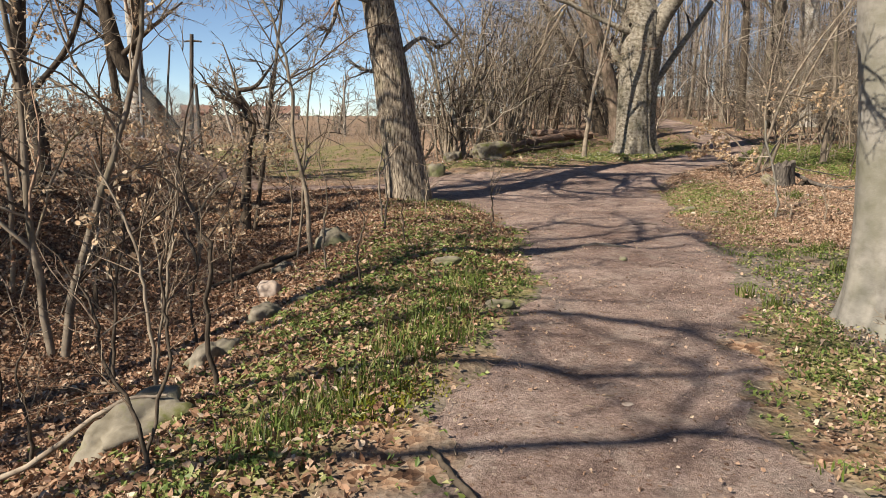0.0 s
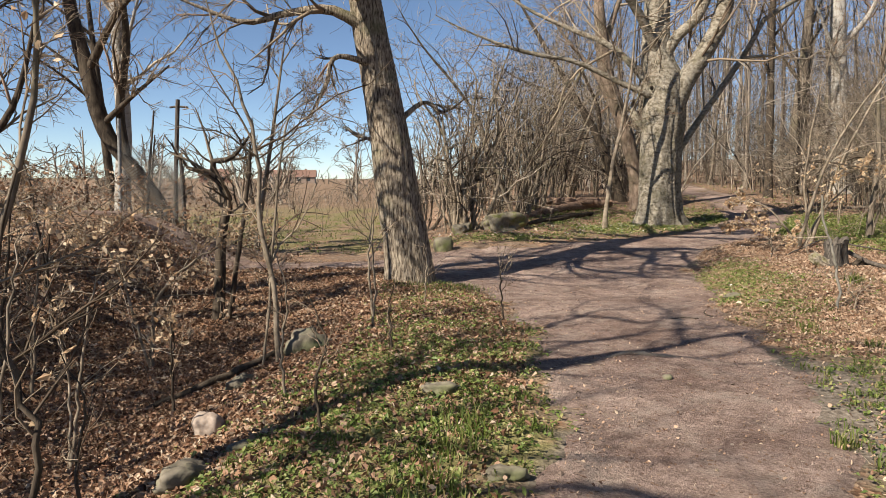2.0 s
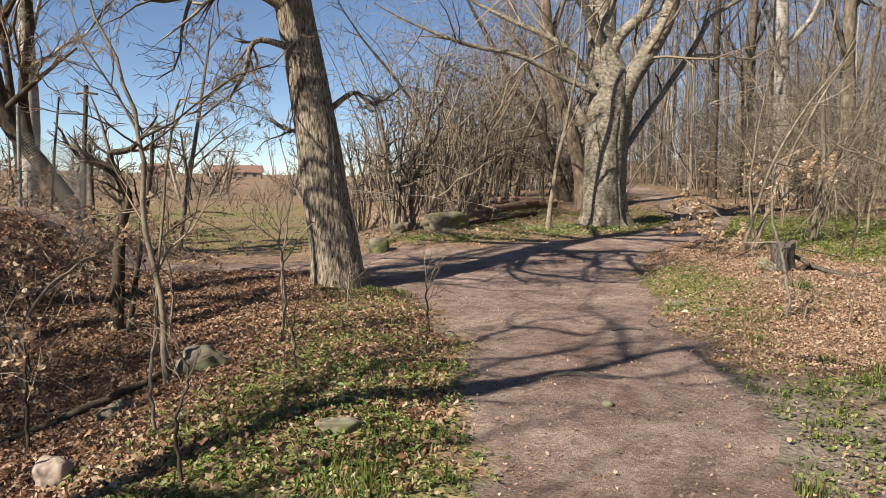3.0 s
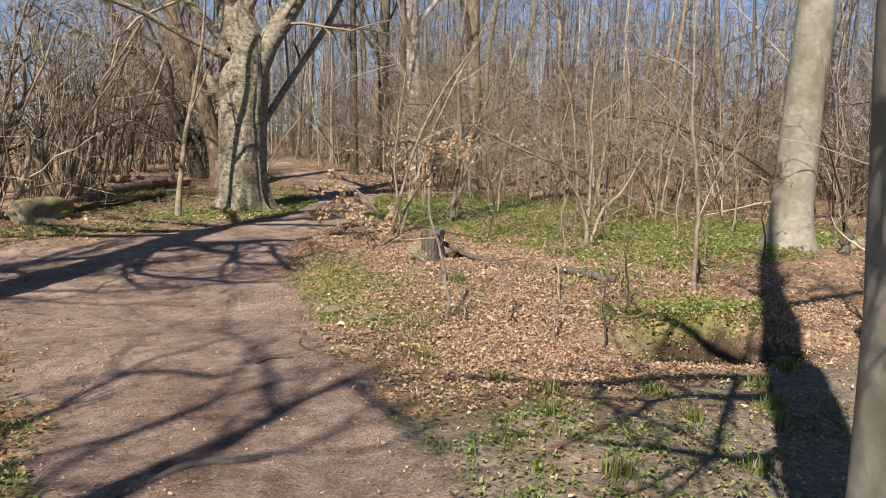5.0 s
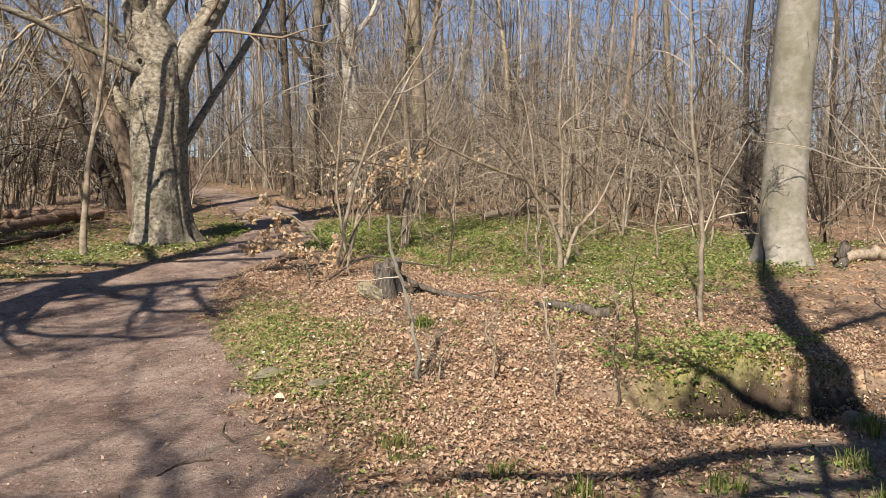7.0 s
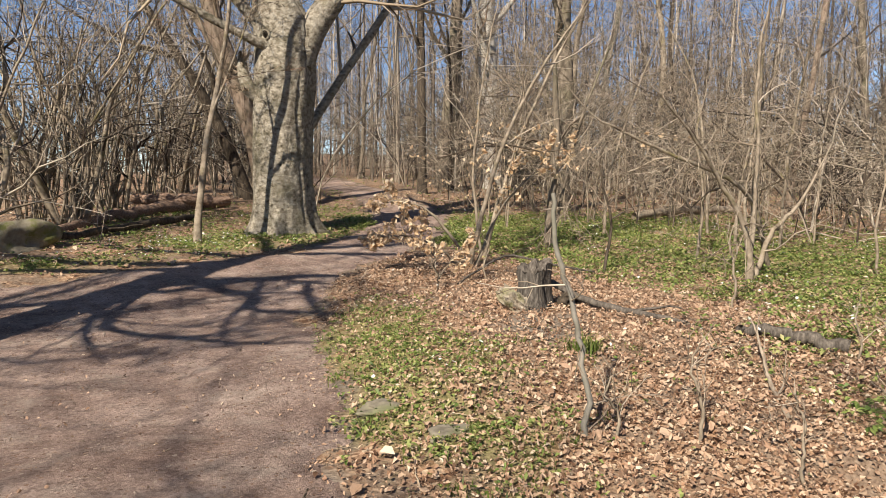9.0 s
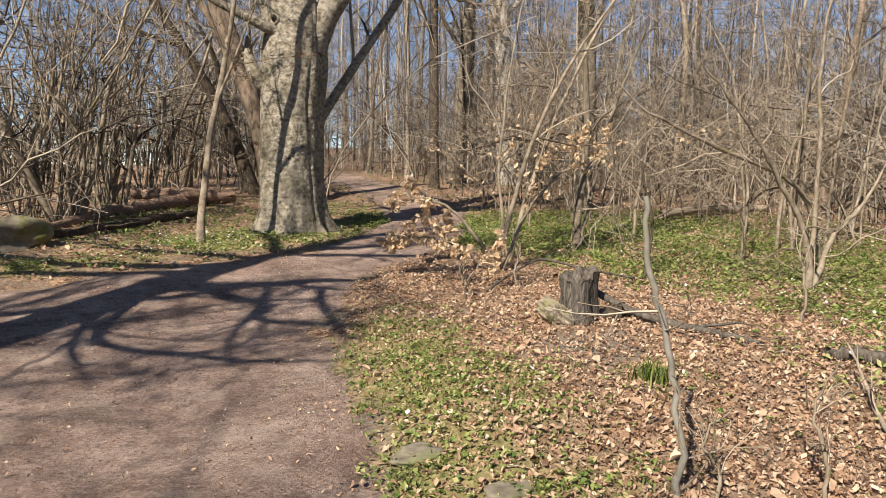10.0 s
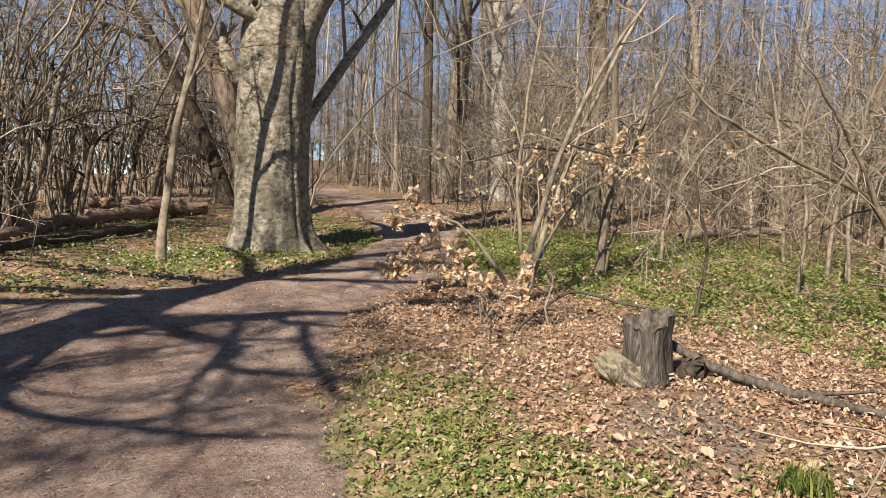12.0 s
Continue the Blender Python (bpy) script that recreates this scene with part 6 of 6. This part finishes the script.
rock("boulder", "large mossy half-buried boulder at the bank's edge", (-1.75, 4.2), (0.33, 0.19, 0.15), MOSS_STONE, 1, 48, 0.42, (16, -12), 0.45)
rock("boulder", "dark half-buried boulder in leaf litter", (-2.2, 3.05), (0.25, 0.18, 0.1), MOSS_STONE, 2, 15, 0.3)
rock("flat_stone", "flat tilted grey-green stone on the bank", (-1.72, 5.55), (0.21, 0.10, 0.13), STONE, 3, 55, 0.42, (18, 0), 0.5)
rock("flat_stone", "flat grey stone on the bank", (-1.52, 6.5), (0.19, 0.09, 0.11), STONE, 4, 55, 0.42, (18, 0), 0.5)
rock("flat_stone", "small grey stone on the bank", (-1.3, 6.95), (0.12, 0.08, 0.06), STONE, 5, 30, 0.4, (0, 0), 0.5)
rock("pale_stone", "pale pinkish rounded stone on the bank", (-1.8, 7.65), (0.12, 0.1, 0.12), PALE_STONE, 6, 0, 0.2)
rock("boulder", "grey stone block beside the sapling", (-1.45, 9.95), (0.22, 0.14, 0.17), STONE, 7, 20, 0.38, (10, 8), 0.5)
rock("boulder", "low grey stone in the leaves", (-2.0, 9.2), (0.17, 0.1, 0.09), STONE, 8, 70, 0.42, (0, 0), 0.5)
rock("flat_stone", "low grey stone in the verge", (0.06, 7.65), (0.13, 0.08, 0.07), STONE, 9, 0, 0.4, (0, 0), 0.5)
rock("flat_stone", "rounded stone at the path's edge", (0.5, 6.15), (0.12, 0.08, 0.06), STONE, 10, 10, 0.38, (0, 0), 0.5)
rock("pebble", "small grey pebble on the path", (2.1, 8.6), (0.045, 0.04, 0.035), STONE, 11, 0, 0.25, sub=2)
rock("round_stone", "round pale stone by the tree at the path", (-0.25, 19.6), (0.24, 0.22, 0.23), STONE, 12, 0, 0.32, rough=0.2)
rock("mossy_boulder", "squared mossy boulder beneath the hazel bush", (1.35, 22.3), (0.56, 0.4, 0.31), MOSS_STONE, 13, 15, 0.3, (0, 6), 0.5)
rock("mossy_boulder", "small mossy boulder among the hazel stems", (0.2, 22.0), (0.26, 0.22, 0.2), MOSS_STONE, 14, 50, 0.35, (0, 0), 0.5)
rock("boulder", "small stone beside the pit", (8.2, 9.75), (0.09, 0.08, 0.09), STONE, 15, 0, 0.2, sub=3)
rock("flat_stone", "flat pale stone set in the verge", (4.75, 12.9), (0.17, 0.1, 0.04), STONE, 16, 20, 0.4, (0, 0), 0.5)
rock("flat_stone", "flat worn stone in the path's edge", (4.55, 13.6), (0.18, 0.12, 0.045), STONE, 17, -20, 0.4, (0, 0), 0.5)

SX, SY = 7.15, 15.85
SZ = hz(SX, SY)
stump = thing("stump", (SX, SY, SZ), "dark weathered broken tree stump with rotten pale side", "stump")
n, rings = 40, 26
th = np.arange(n) * 2 * np.pi / n
V = np.empty((rings, n, 3))
top = 0.46 + 0.07 * np.cos(th - 0.6) + 0.015 * np.sin(th * 7) + 0.012 * np.sin(th * 13 + 1)
for j in range(rings):
    f = j / (rings - 1)
    z = -0.1 + f * (top + 0.1)
    r = 0.165 + 0.08 * np.exp(-np.maximum(z, 0) / 0.1) + 0.02 * np.abs(np.sin(th * 9 + 0.8 * np.sin(z * 9))) * (0.6 + 0.6 * np.sin(z * 17 + th * 5)) + 0.035 * np.sin(th * 3 + 1) + 0.02 * np.sin(th * 2 + z * 5)
    V[j] = np.stack([r * np.cos(th), r * np.sin(th) * 0.85, z], 1)
i = np.arange(rings - 1)[:, None] * n
s = np.arange(n)[None]
F = np.stack([i + s, i + (s + 1) % n, i + n + (s + 1) % n, i + n + s], -1).reshape(-1, 4)
part("bark", fast_mesh("bark", V.reshape(-1, 3), F), CHARRED, stump)
core = np.empty((8, n, 3))
for j in range(8):
    f = j / 7
    core[j] = V[-1] * np.array([1 - f, 1 - f, 1]) + np.array([0, 0, -0.12 * math.sin(f * 1.57)]) + np.stack([0 * th, 0 * th, 0.02 * np.sin(th * 6 + j)], 1) * (1 - f)
i = np.arange(7)[:, None] * n
F = np.stack([i + s, i + (s + 1) % n, i + n + (s + 1) % n, i + n + s], -1).reshape(-1, 4)
part("broken_top", fast_mesh("broken_top", core.reshape(-1, 3), F), WEATHERED, stump, "crumbling rotten top")
bm = bmesh.new()
bmesh.ops.create_icosphere(bm, subdivisions=4, radius=1)
for v in bm.verts:
    c = v.co.copy()
    v.co = c * (1 + 0.45 * noise.noise(c * 1.8) + 0.22 * noise.noise(c * 5) + 0.1 * noise.noise(c * 11))
bm.transform(Matrix.Translation((-0.17, -0.04, -0.03)) @ Matrix.Rotation(0.75, 4, "Y") @ Matrix.Diagonal((0.33, 0.17, 0.13, 1)))
me = bpy.data.meshes.new("rotten_side")
bm.to_mesh(me)
bm.free()
part("rotten_side", me, ROTTEN, stump, "pale crumbling rotten side")


def stick(name, label, pts, material, seed, twigs=0, category="branch"):
    rng = np.random.default_rng(seed)
    pts = [(x, y, hz(x, y) + z, r) for x, y, z, r in pts]
    at = pts[0][:3]
    P, R = limb(pts, 18)
    P[:, 1:-1] += rng.normal(0, R.mean() * 0.25, (1, 16, 3))
    chunks = [tubes(P, R, 8)]
    if twigs:
        Q, S = grow(rng, P, R, twigs, (0.2, 1), (30, 70), (0.15, 0.35), (0.3, 0.6), 5, 0.2, 0.05)
        chunks.append(tubes(Q, S, 4))
    V, F = joined(chunks)
    ob = part(name, fast_mesh(name, local(V, at), F), material)
    ob.location = at
    return tagged(ob, label, category)


stick("fallen_branch", "long bent dead branch lying beside the stump", [(7.25, 16.3, 0.38, 0.035), (7.6, 15.9, 0.2, 0.04), (7.75, 15.4, 0.07, 0.04), (7.9, 14.9, 0.05, 0.035), (8.0, 14.3, 0.02, 0.02)], WEATHERED, 401, 2)
stick("short_log", "short dark log stub behind the stump", [(7.75, 16.0, 0.07, 0.08), (7.62, 15.85, 0.08, 0.085), (7.5, 15.7, 0.09, 0.08)], BARK_DARK, 402, 0, "log")
stick("fallen_branch", "thin dead branch propped over dry leaves", [(7.0, 17.6, 0.03, 0.014), (7.5, 18.0, 0.16, 0.016), (8.1, 18.2, 0.3, 0.018), (8.7, 18.0, 0.2, 0.016), (9.3, 17.7, 0.06, 0.012)], WEATHERED, 403, 3)
stick("fallen_branch", "forked dead branch lying on leaf litter", [(7.15, 12.3, 0.03, 0.02), (7.5, 12.8, 0.06, 0.018), (7.8, 13.2, 0.16, 0.012), (7.9, 13.4, 0.3, 0.006)], BARE_WOOD, 404, 4)
stick("fallen_log", "low mossy log among green plants", [(8.2, 13.8, 0.05, 0.05), (8.5, 13.5, 0.07, 0.06), (8.82, 13.12, 0.08, 0.065)], WEATHERED, 405, 0, "log")
stick("fallen_branch", "pale dead branch across the hollow's leaves", [(-2.9, 4.0, 0.06, 0.016), (-2.4, 4.1, 0.06, 0.018), (-1.9, 4.25, 0.2, 0.014), (-1.6, 4.3, 0.16, 0.008)], BARE_WOOD, 406)
stick("fallen_branch", "grey dead branch at the path's edge", [(0.22, 3.0, 0.02, 0.02), (0.1, 3.25, 0.03, 0.018), (-0.02, 3.55, 0.02, 0.012)], BARK_DARK, 407)
stick("fallen_branch", "dark rotting branch in the hollow", [(-3.0, 9.0, 0.03, 0.03), (-2.4, 9.5, 0.07, 0.04), (-1.9, 10.0, 0.07, 0.035), (-1.4, 10.6, 0.04, 0.025)], BARK_DARK, 408, 4)
stick("exposed_root", "worn root crossing the path", [(1.55, 9.25, -0.02, 0.02), (1.9, 9.4, 0.015, 0.026), (2.3, 9.38, 0.01, 0.022), (2.7, 9.5, -0.02, 0.015)], BARE_WOOD, 409, 0, "root")
stick("fallen_branch", "thin forked stick on the path", [(2.95, 11.6, 0.012, 0.008), (3.15, 11.75, 0.02, 0.009), (3.35, 11.7, 0.015, 0.006)], BARK_DARK, 410, 1)
stick("fallen_branch", "thin curved stick on the dusty path", [(3.62, 11.95, 0.01, 0.008), (3.6, 12.25, 0.02, 0.010), (3.7, 12.5, 0.015, 0.006)], BARK_DARK, 411, 1)
stick("fallen_log", "long reddish fallen trunk beneath the hazels", [(1.6, 24.0, 0.05, 0.09), (2.4, 25.6, 0.1, 0.11), (3.4, 27.4, 0.14, 0.14), (4.6, 28.6, 0.18, 0.16), (5.6, 29.2, 0.2, 0.14)], RED_WOOD, 412, 2, "log")
stick("fallen_log", "reddish broken fallen trunk in the undergrowth", [(3.2, 28.4, 0.35, 0.12), (4.0, 28.3, 0.32, 0.14), (5.0, 28.4, 0.25, 0.13)], RED_WOOD, 413, 2, "log")
stick("fallen_log", "dark fallen limb by the mossy boulder", [(1.7, 23.0, 0.08, 0.06), (2.6, 23.8, 0.1, 0.07), (3.6, 24.9, 0.12, 0.08), (4.4, 26.2, 0.12, 0.06)], BARK_DARK, 414, 2, "log")
stick("fallen_log", "bleached log lying on the woodland floor", [(15.5, 13.8, 0.1, 0.1), (16.6, 13.6, 0.12, 0.11), (17.8, 13.1, 0.1, 0.09)], BARE_WOOD, 415, 0, "log")
stick("fallen_log", "fallen trunk deep in the wood", [(15, 24, 0.12, 0.1), (17, 24.6, 0.2, 0.12), (19.5, 25.0, 0.15, 0.1)], BARE_WOOD, 416, 3, "log")
stick("wooden_stub", "short upright broken trunk stub near the beech", [(15.2, 13.55, -0.1, 0.1), (15.2, 13.55, 0.2, 0.09), (15.22, 13.55, 0.45, 0.085)], WEATHERED, 417, 0, "stump")

# ---- leaf litter, plants, flowers and grass ----
rng = np.random.default_rng(500)


def lay_leaves(name, label, n, box, weight, material, size):
    x, y = scatter(rng, n, *box, weight)
    C = on_ground(x, y, 0.012) + np.stack([0 * x, 0 * x, rng.uniform(0, 0.03, len(x))], 1)
    k = len(C)
    L = rng.uniform(0.4, 1.45, k) * size
    V, Q = leaf_pieces(rng, C, L, L * rng.uniform(0.4, 0.75, k), 0.75, 0.6)
    tagged(part(name, fast_mesh(name, V, Q, smooth=False), material), label, "leaves", kind="stuff")


lay_leaves("leaf_litter", "thick carpet of dry copper-brown leaves", 215000, (1.9, 11.5, 2.0, 20.5), lambda x, y: litter_share(x, y) * (1 - 0.75 * bell(x, y, 6.7, 14.9, 0.8, 1.0)), LITTER, 0.034)
lay_leaves("leaf_litter", "damp dark brown leaves filling the hollow", 150000, (-6.5, 1.6, 1.8, 17), litter_share, LITTER_DARK, 0.047)
lay_leaves("leaf_litter", "scattered brown leaves on the woodland floor", 28000, (-1, 24, 12, 34), lambda x, y: 0.8 * litter_share(x, y) + 0.3 * (path_mask(x, y) < 0) * (y > 20), LITTER, 0.07)
lay_leaves("path_leaves", "a few stray dry leaves and chips on the path", 46000, (-0.6, 7, 1.5, 23), lambda x, y: 0.75 * (path_mask(x, y) > 0) * np.clip(1.1 - path_mask(x, y), 0.25, 1) * (fbm(x, y, 1.0, 41) ** 1.5), LITTER, 0.024)
rock("leaf_clump", "single pale curled leaf lying on the path", (1.11, 4.2), (0.04, 0.03, 0.008), PALE_STONE, 19, 30, 0.1, sub=2)

# crumbled leaf pieces between the whole leaves
x, y = scatter(rng, 190000, -4.5, 11, 2.0, 19, litter_share)
C = on_ground(x, y, 0.01) + np.stack([0 * x, 0 * x, rng.uniform(0, 0.02, len(x))], 1)
L = rng.uniform(0.012, 0.034, len(x))
V, T = leaflets(rng, C, L, L * rng.uniform(0.4, 1.0, len(x)), 0.7)
tagged(part("leaf_crumbs", fast_mesh("leaf_crumbs", V, T, smooth=False), LITTER_DARK), "crumbled bits of brown leaves and bark", "leaves", kind="stuff")


# herbs: low green leaves in threes
def lay_herbs(n, box, weight, size, tall):
    x, y = scatter(rng, n, *box, lambda x, y: weight(x, y) * (path_mask(x, y) < 0.02))
    b = on_ground(x, y)
    k = len(b)
    b[:, 2] += rng.uniform(0.2, 1.0, k) * tall
    b = np.repeat(b, 3, 0)
    L = np.repeat(rng.uniform(0.6, 1.2, k) * size, 3)
    b[:, :2] += rng.normal(0, 0.5, (len(b), 2)) * L[:, None]
    V, T = leaflets(rng, b, L, L * 0.6)
    tagged(part("herbs", fast_mesh("herbs", V, T, smooth=False), HERB), "low fresh green woodland plants", "plants", kind="stuff")


lay_herbs(88000, (-4, 7, 1.5, 18), lambda x, y: green_share(x, y) ** 1.9 * (0.3 + 0.9 * vnoise(x, y, 3.2, 91)), 0.04, 0.06)
lay_herbs(60000, (7.5, 20, 11, 26), lambda x, y: green_share(x, y) ** 1.4, 0.055, 0.1)
lay_herbs(22000, (-1.5, 9, 19.6, 30), lambda x, y: green_share(x, y) ** 1.3, 0.055, 0.09)
lay_herbs(9000, (9, 30, 22, 45), lambda x, y: green_share(x, y), 0.07, 0.1)

x, y = scatter(rng, 6500, 3, 24, 12, 30, lambda x, y: green_share(x, y) * (fbm(x, y, 0.7, 51) > 0.5) * (path_mask(x, y) < -0.2))
x2, y2 = scatter(rng, 900, -1.0, 5.5, 20.6, 23.5, lambda x, y: 0.6 * green_share(x, y) * (path_mask(x, y) < -0.1))
x, y = np.concatenate([x, x2]), np.concatenate([y, y2])
k = len(x)
C = on_ground(x, y, 0.06) + np.stack([0 * x, 0 * x, rng.uniform(0.0, 0.07, k)], 1)
a = np.arange(6) * math.tau / 6
rad = rng.uniform(0.010, 0.019, k)
tl = rng.normal(0, 0.4, (k, 2))
ring = np.stack([np.cos(a)[None] * rad[:, None], np.sin(a)[None] * rad[:, None], (np.cos(a)[None] * tl[:, :1] + np.sin(a)[None] * tl[:, 1:]) * rad[:, None]], 2) + C[:, None]
V = np.concatenate([C[:, None] - np.array([0, 0, 0.006]), ring], 1).reshape(-1, 3)
b = (np.arange(k) * 7)[:, None]
T = np.concatenate([b + [0, 1 + j, 1 + (j + 1) % 6] for j in range(6)])
tagged(part("anemones", fast_mesh("anemones", V, T, smooth=False), PETAL), "small white wood anemone flowers", "flowers", kind="stuff")


def lay_grass(name, label, centres, per, spread, tall, material, lean=0.7, width=0.005):
    c = np.asarray(centres, float)
    cx, cy = np.repeat(c[:, 0], per), np.repeat(c[:, 1], per)
    x, y = cx + rng.normal(0, spread, len(cx)), cy + rng.normal(0, spread, len(cy))
    keep = path_mask(x, y) < 0.12
    b = on_ground(x[keep], y[keep], -0.01)
    V, T, Q = blades(rng, b, rng.uniform(0.4, 1.15, len(b)) * tall, lean, width)
    tagged(part(name, fast_mesh(name, V, T, Q), material), label, "grass", kind="stuff")


x, y = scatter(rng, 2000, -2, 4.6, 2.0, 15, lambda x, y: green_share(x, y) ** 2 * 0.7 * (path_mask(x, y) < -0.02))
lay_grass("grass", "patches of fresh green grass on the verges", np.stack([x, y], 1), 16, 0.05, 0.09, GRASS)
x, y = scatter(rng, 900, 3.5, 9, 6.5, 18, lambda x, y: green_share(x, y) ** 1.6 * 0.8)
lay_grass("grass", "short tufts of grass in leaf litter", np.stack([x, y], 1), 16, 0.05, 0.08, GRASS)
lay_grass("grass_tuft", "lush tuft of tall spring grass on the bank", [(-0.15, 4.9), (-0.3, 5.1), (0.0, 5.2), (-0.1, 5.5), (0.1, 5.9), (-0.75, 3.9), (-0.6, 4.1), (-0.9, 3.7), (-0.4, 4.4), (0.15, 6.5), (0.3, 6.9)], 130, 0.12, 0.17, GRASS, 0.8)
lay_grass("moss_patch", "yellow-green mossy patch at the path's edge", [(-0.3, 4.15), (-0.15, 4.3), (-0.4, 4.0), (-0.45, 4.25)], 420, 0.11, 0.045, MOSSY, 1.0)
lay_grass("grass_tuft", "clump of arching grass beside the stump", [(6.5, 13.9)], 170, 0.07, 0.2, GRASS, 1.2, 0.006)
lay_grass("grass_tuft", "fresh green grass round the foot of the leaning tree", [(-0.1, 14.9), (0.1, 15.2), (0.3, 14.8), (-0.35, 14.7), (0.25, 15.5), (-0.9, 14.8), (-0.6, 14.5), (0.0, 14.4)], 130, 0.2, 0.13, GRASS, 0.8)
lay_grass("moss_patch", "mossy turf along the rim of the pit", [(7.7, 11.3), (8.0, 11.1), (8.3, 10.95), (8.6, 10.8), (8.9, 10.65), (8.2, 11.35), (8.6, 11.15)], 260, 0.16, 0.05, MOSSY, 1.0)
lay_grass("grass_tuft", "ragged turf hanging over the rim of the pit", [(7.6, 11.2), (7.9, 10.95), (8.2, 10.8), (8.5, 10.65), (8.8, 10.5), (9.1, 10.4), (8.4, 11.2), (8.9, 11.0)], 110, 0.16, 0.10, GRASS, 1.2)
for tx, ty in ((5.15, 9.9), (6.9, 9.1), (7.9, 9.5), (5.0, 10.5), (4.7, 9.3), (3.0, 6.6), (2.9, 7.0), (7.6, 9.3), (5.6, 8.7), (6.2, 8.3), (4.4, 8.2), (5.2, 7.8), (6.6, 8.7), (5.9, 9.4), (4.6, 11.3)):
    lay_grass("grass_tuft", "small upright tuft of green grass", [(tx, ty)], 70, 0.06, 0.17, GRASS, 0.7)
x, y = scatter(rng, 5000, -20, -1, 19, 40, lambda x, y: 0.55 * green_share(x, y) * (path_mask(x, y) < -0.1))
lay_grass("meadow_grass", "short green meadow grass at the field's edge", np.stack([x, y], 1), 7, 0.12, 0.09, GRASS, 0.9, 0.012)

# fine twigs and chips lying about
x, y = scatter(rng, 2600, -5, 12, 1.5, 24, lambda x, y: np.where(path_mask(x, y) > 0, 0.25, 0.6))
n = len(x)
a, L = rng.uniform(0, 6.28, n), rng.uniform(0.03, 0.3, n) * np.where(path_mask(x, y) > 0, 0.4, 1)
t = np.linspace(-0.5, 0.5, 4)
PX, PY = x[:, None] + np.cos(a)[:, None] * L[:, None] * t, y[:, None] + np.sin(a)[:, None] * L[:, None] * t
P = np.stack([PX, PY, height(PX, PY) + 0.016], 2) + rng.normal(0, 0.006, (n, 4, 3))
V, F = tubes(P, rng.uniform(0.002, 0.006, n)[:, None] * np.linspace(1, 0.5, 4), 4)
tagged(part("ground_twigs", fast_mesh("ground_twigs", V, F), TWIG), "small dry twigs lying on the ground", "twigs", kind="stuff")

# grit and pebbles on the path
x, y = scatter(rng, 5000, -0.8, 8, 1.5, 24, lambda x, y: 0.4 * (path_mask(x, y) > 0))
n = len(x)
oct_v = np.array([(1, 0, 0), (-1, 0, 0), (0, 1, 0), (0, -1, 0), (0, 0, 1), (0, 0, -1)], float)
oct_f = np.array([(0, 2, 4), (2, 1, 4), (1, 3, 4), (3, 0, 4), (2, 0, 5), (1, 2, 5), (3, 1, 5), (0, 3, 5)])
sz = rng.uniform(0.003, 0.011, n) * np.where(rng.random(n) < 0.04, 2.2, 1)
V = (on_ground(x, y, 0.014)[:, None] + oct_v[None] * sz[:, None, None] * rng.uniform(0.6, 1.2, (n, 6, 1))).reshape(-1, 3)
T = (np.arange(n)[:, None, None] * 6 + oct_f[None]).reshape(-1, 3)
GRIT = island_mat("path_grit", [(0, (0.14, 0.10, 0.08)), (0.6, (0.33, 0.26, 0.22)), (1, (0.52, 0.45, 0.39))], 0.9)
tagged(part("path_grit", fast_mesh("path_grit", V, T, smooth=False), GRIT), "small stones and grit on the path", "grit", kind="stuff")
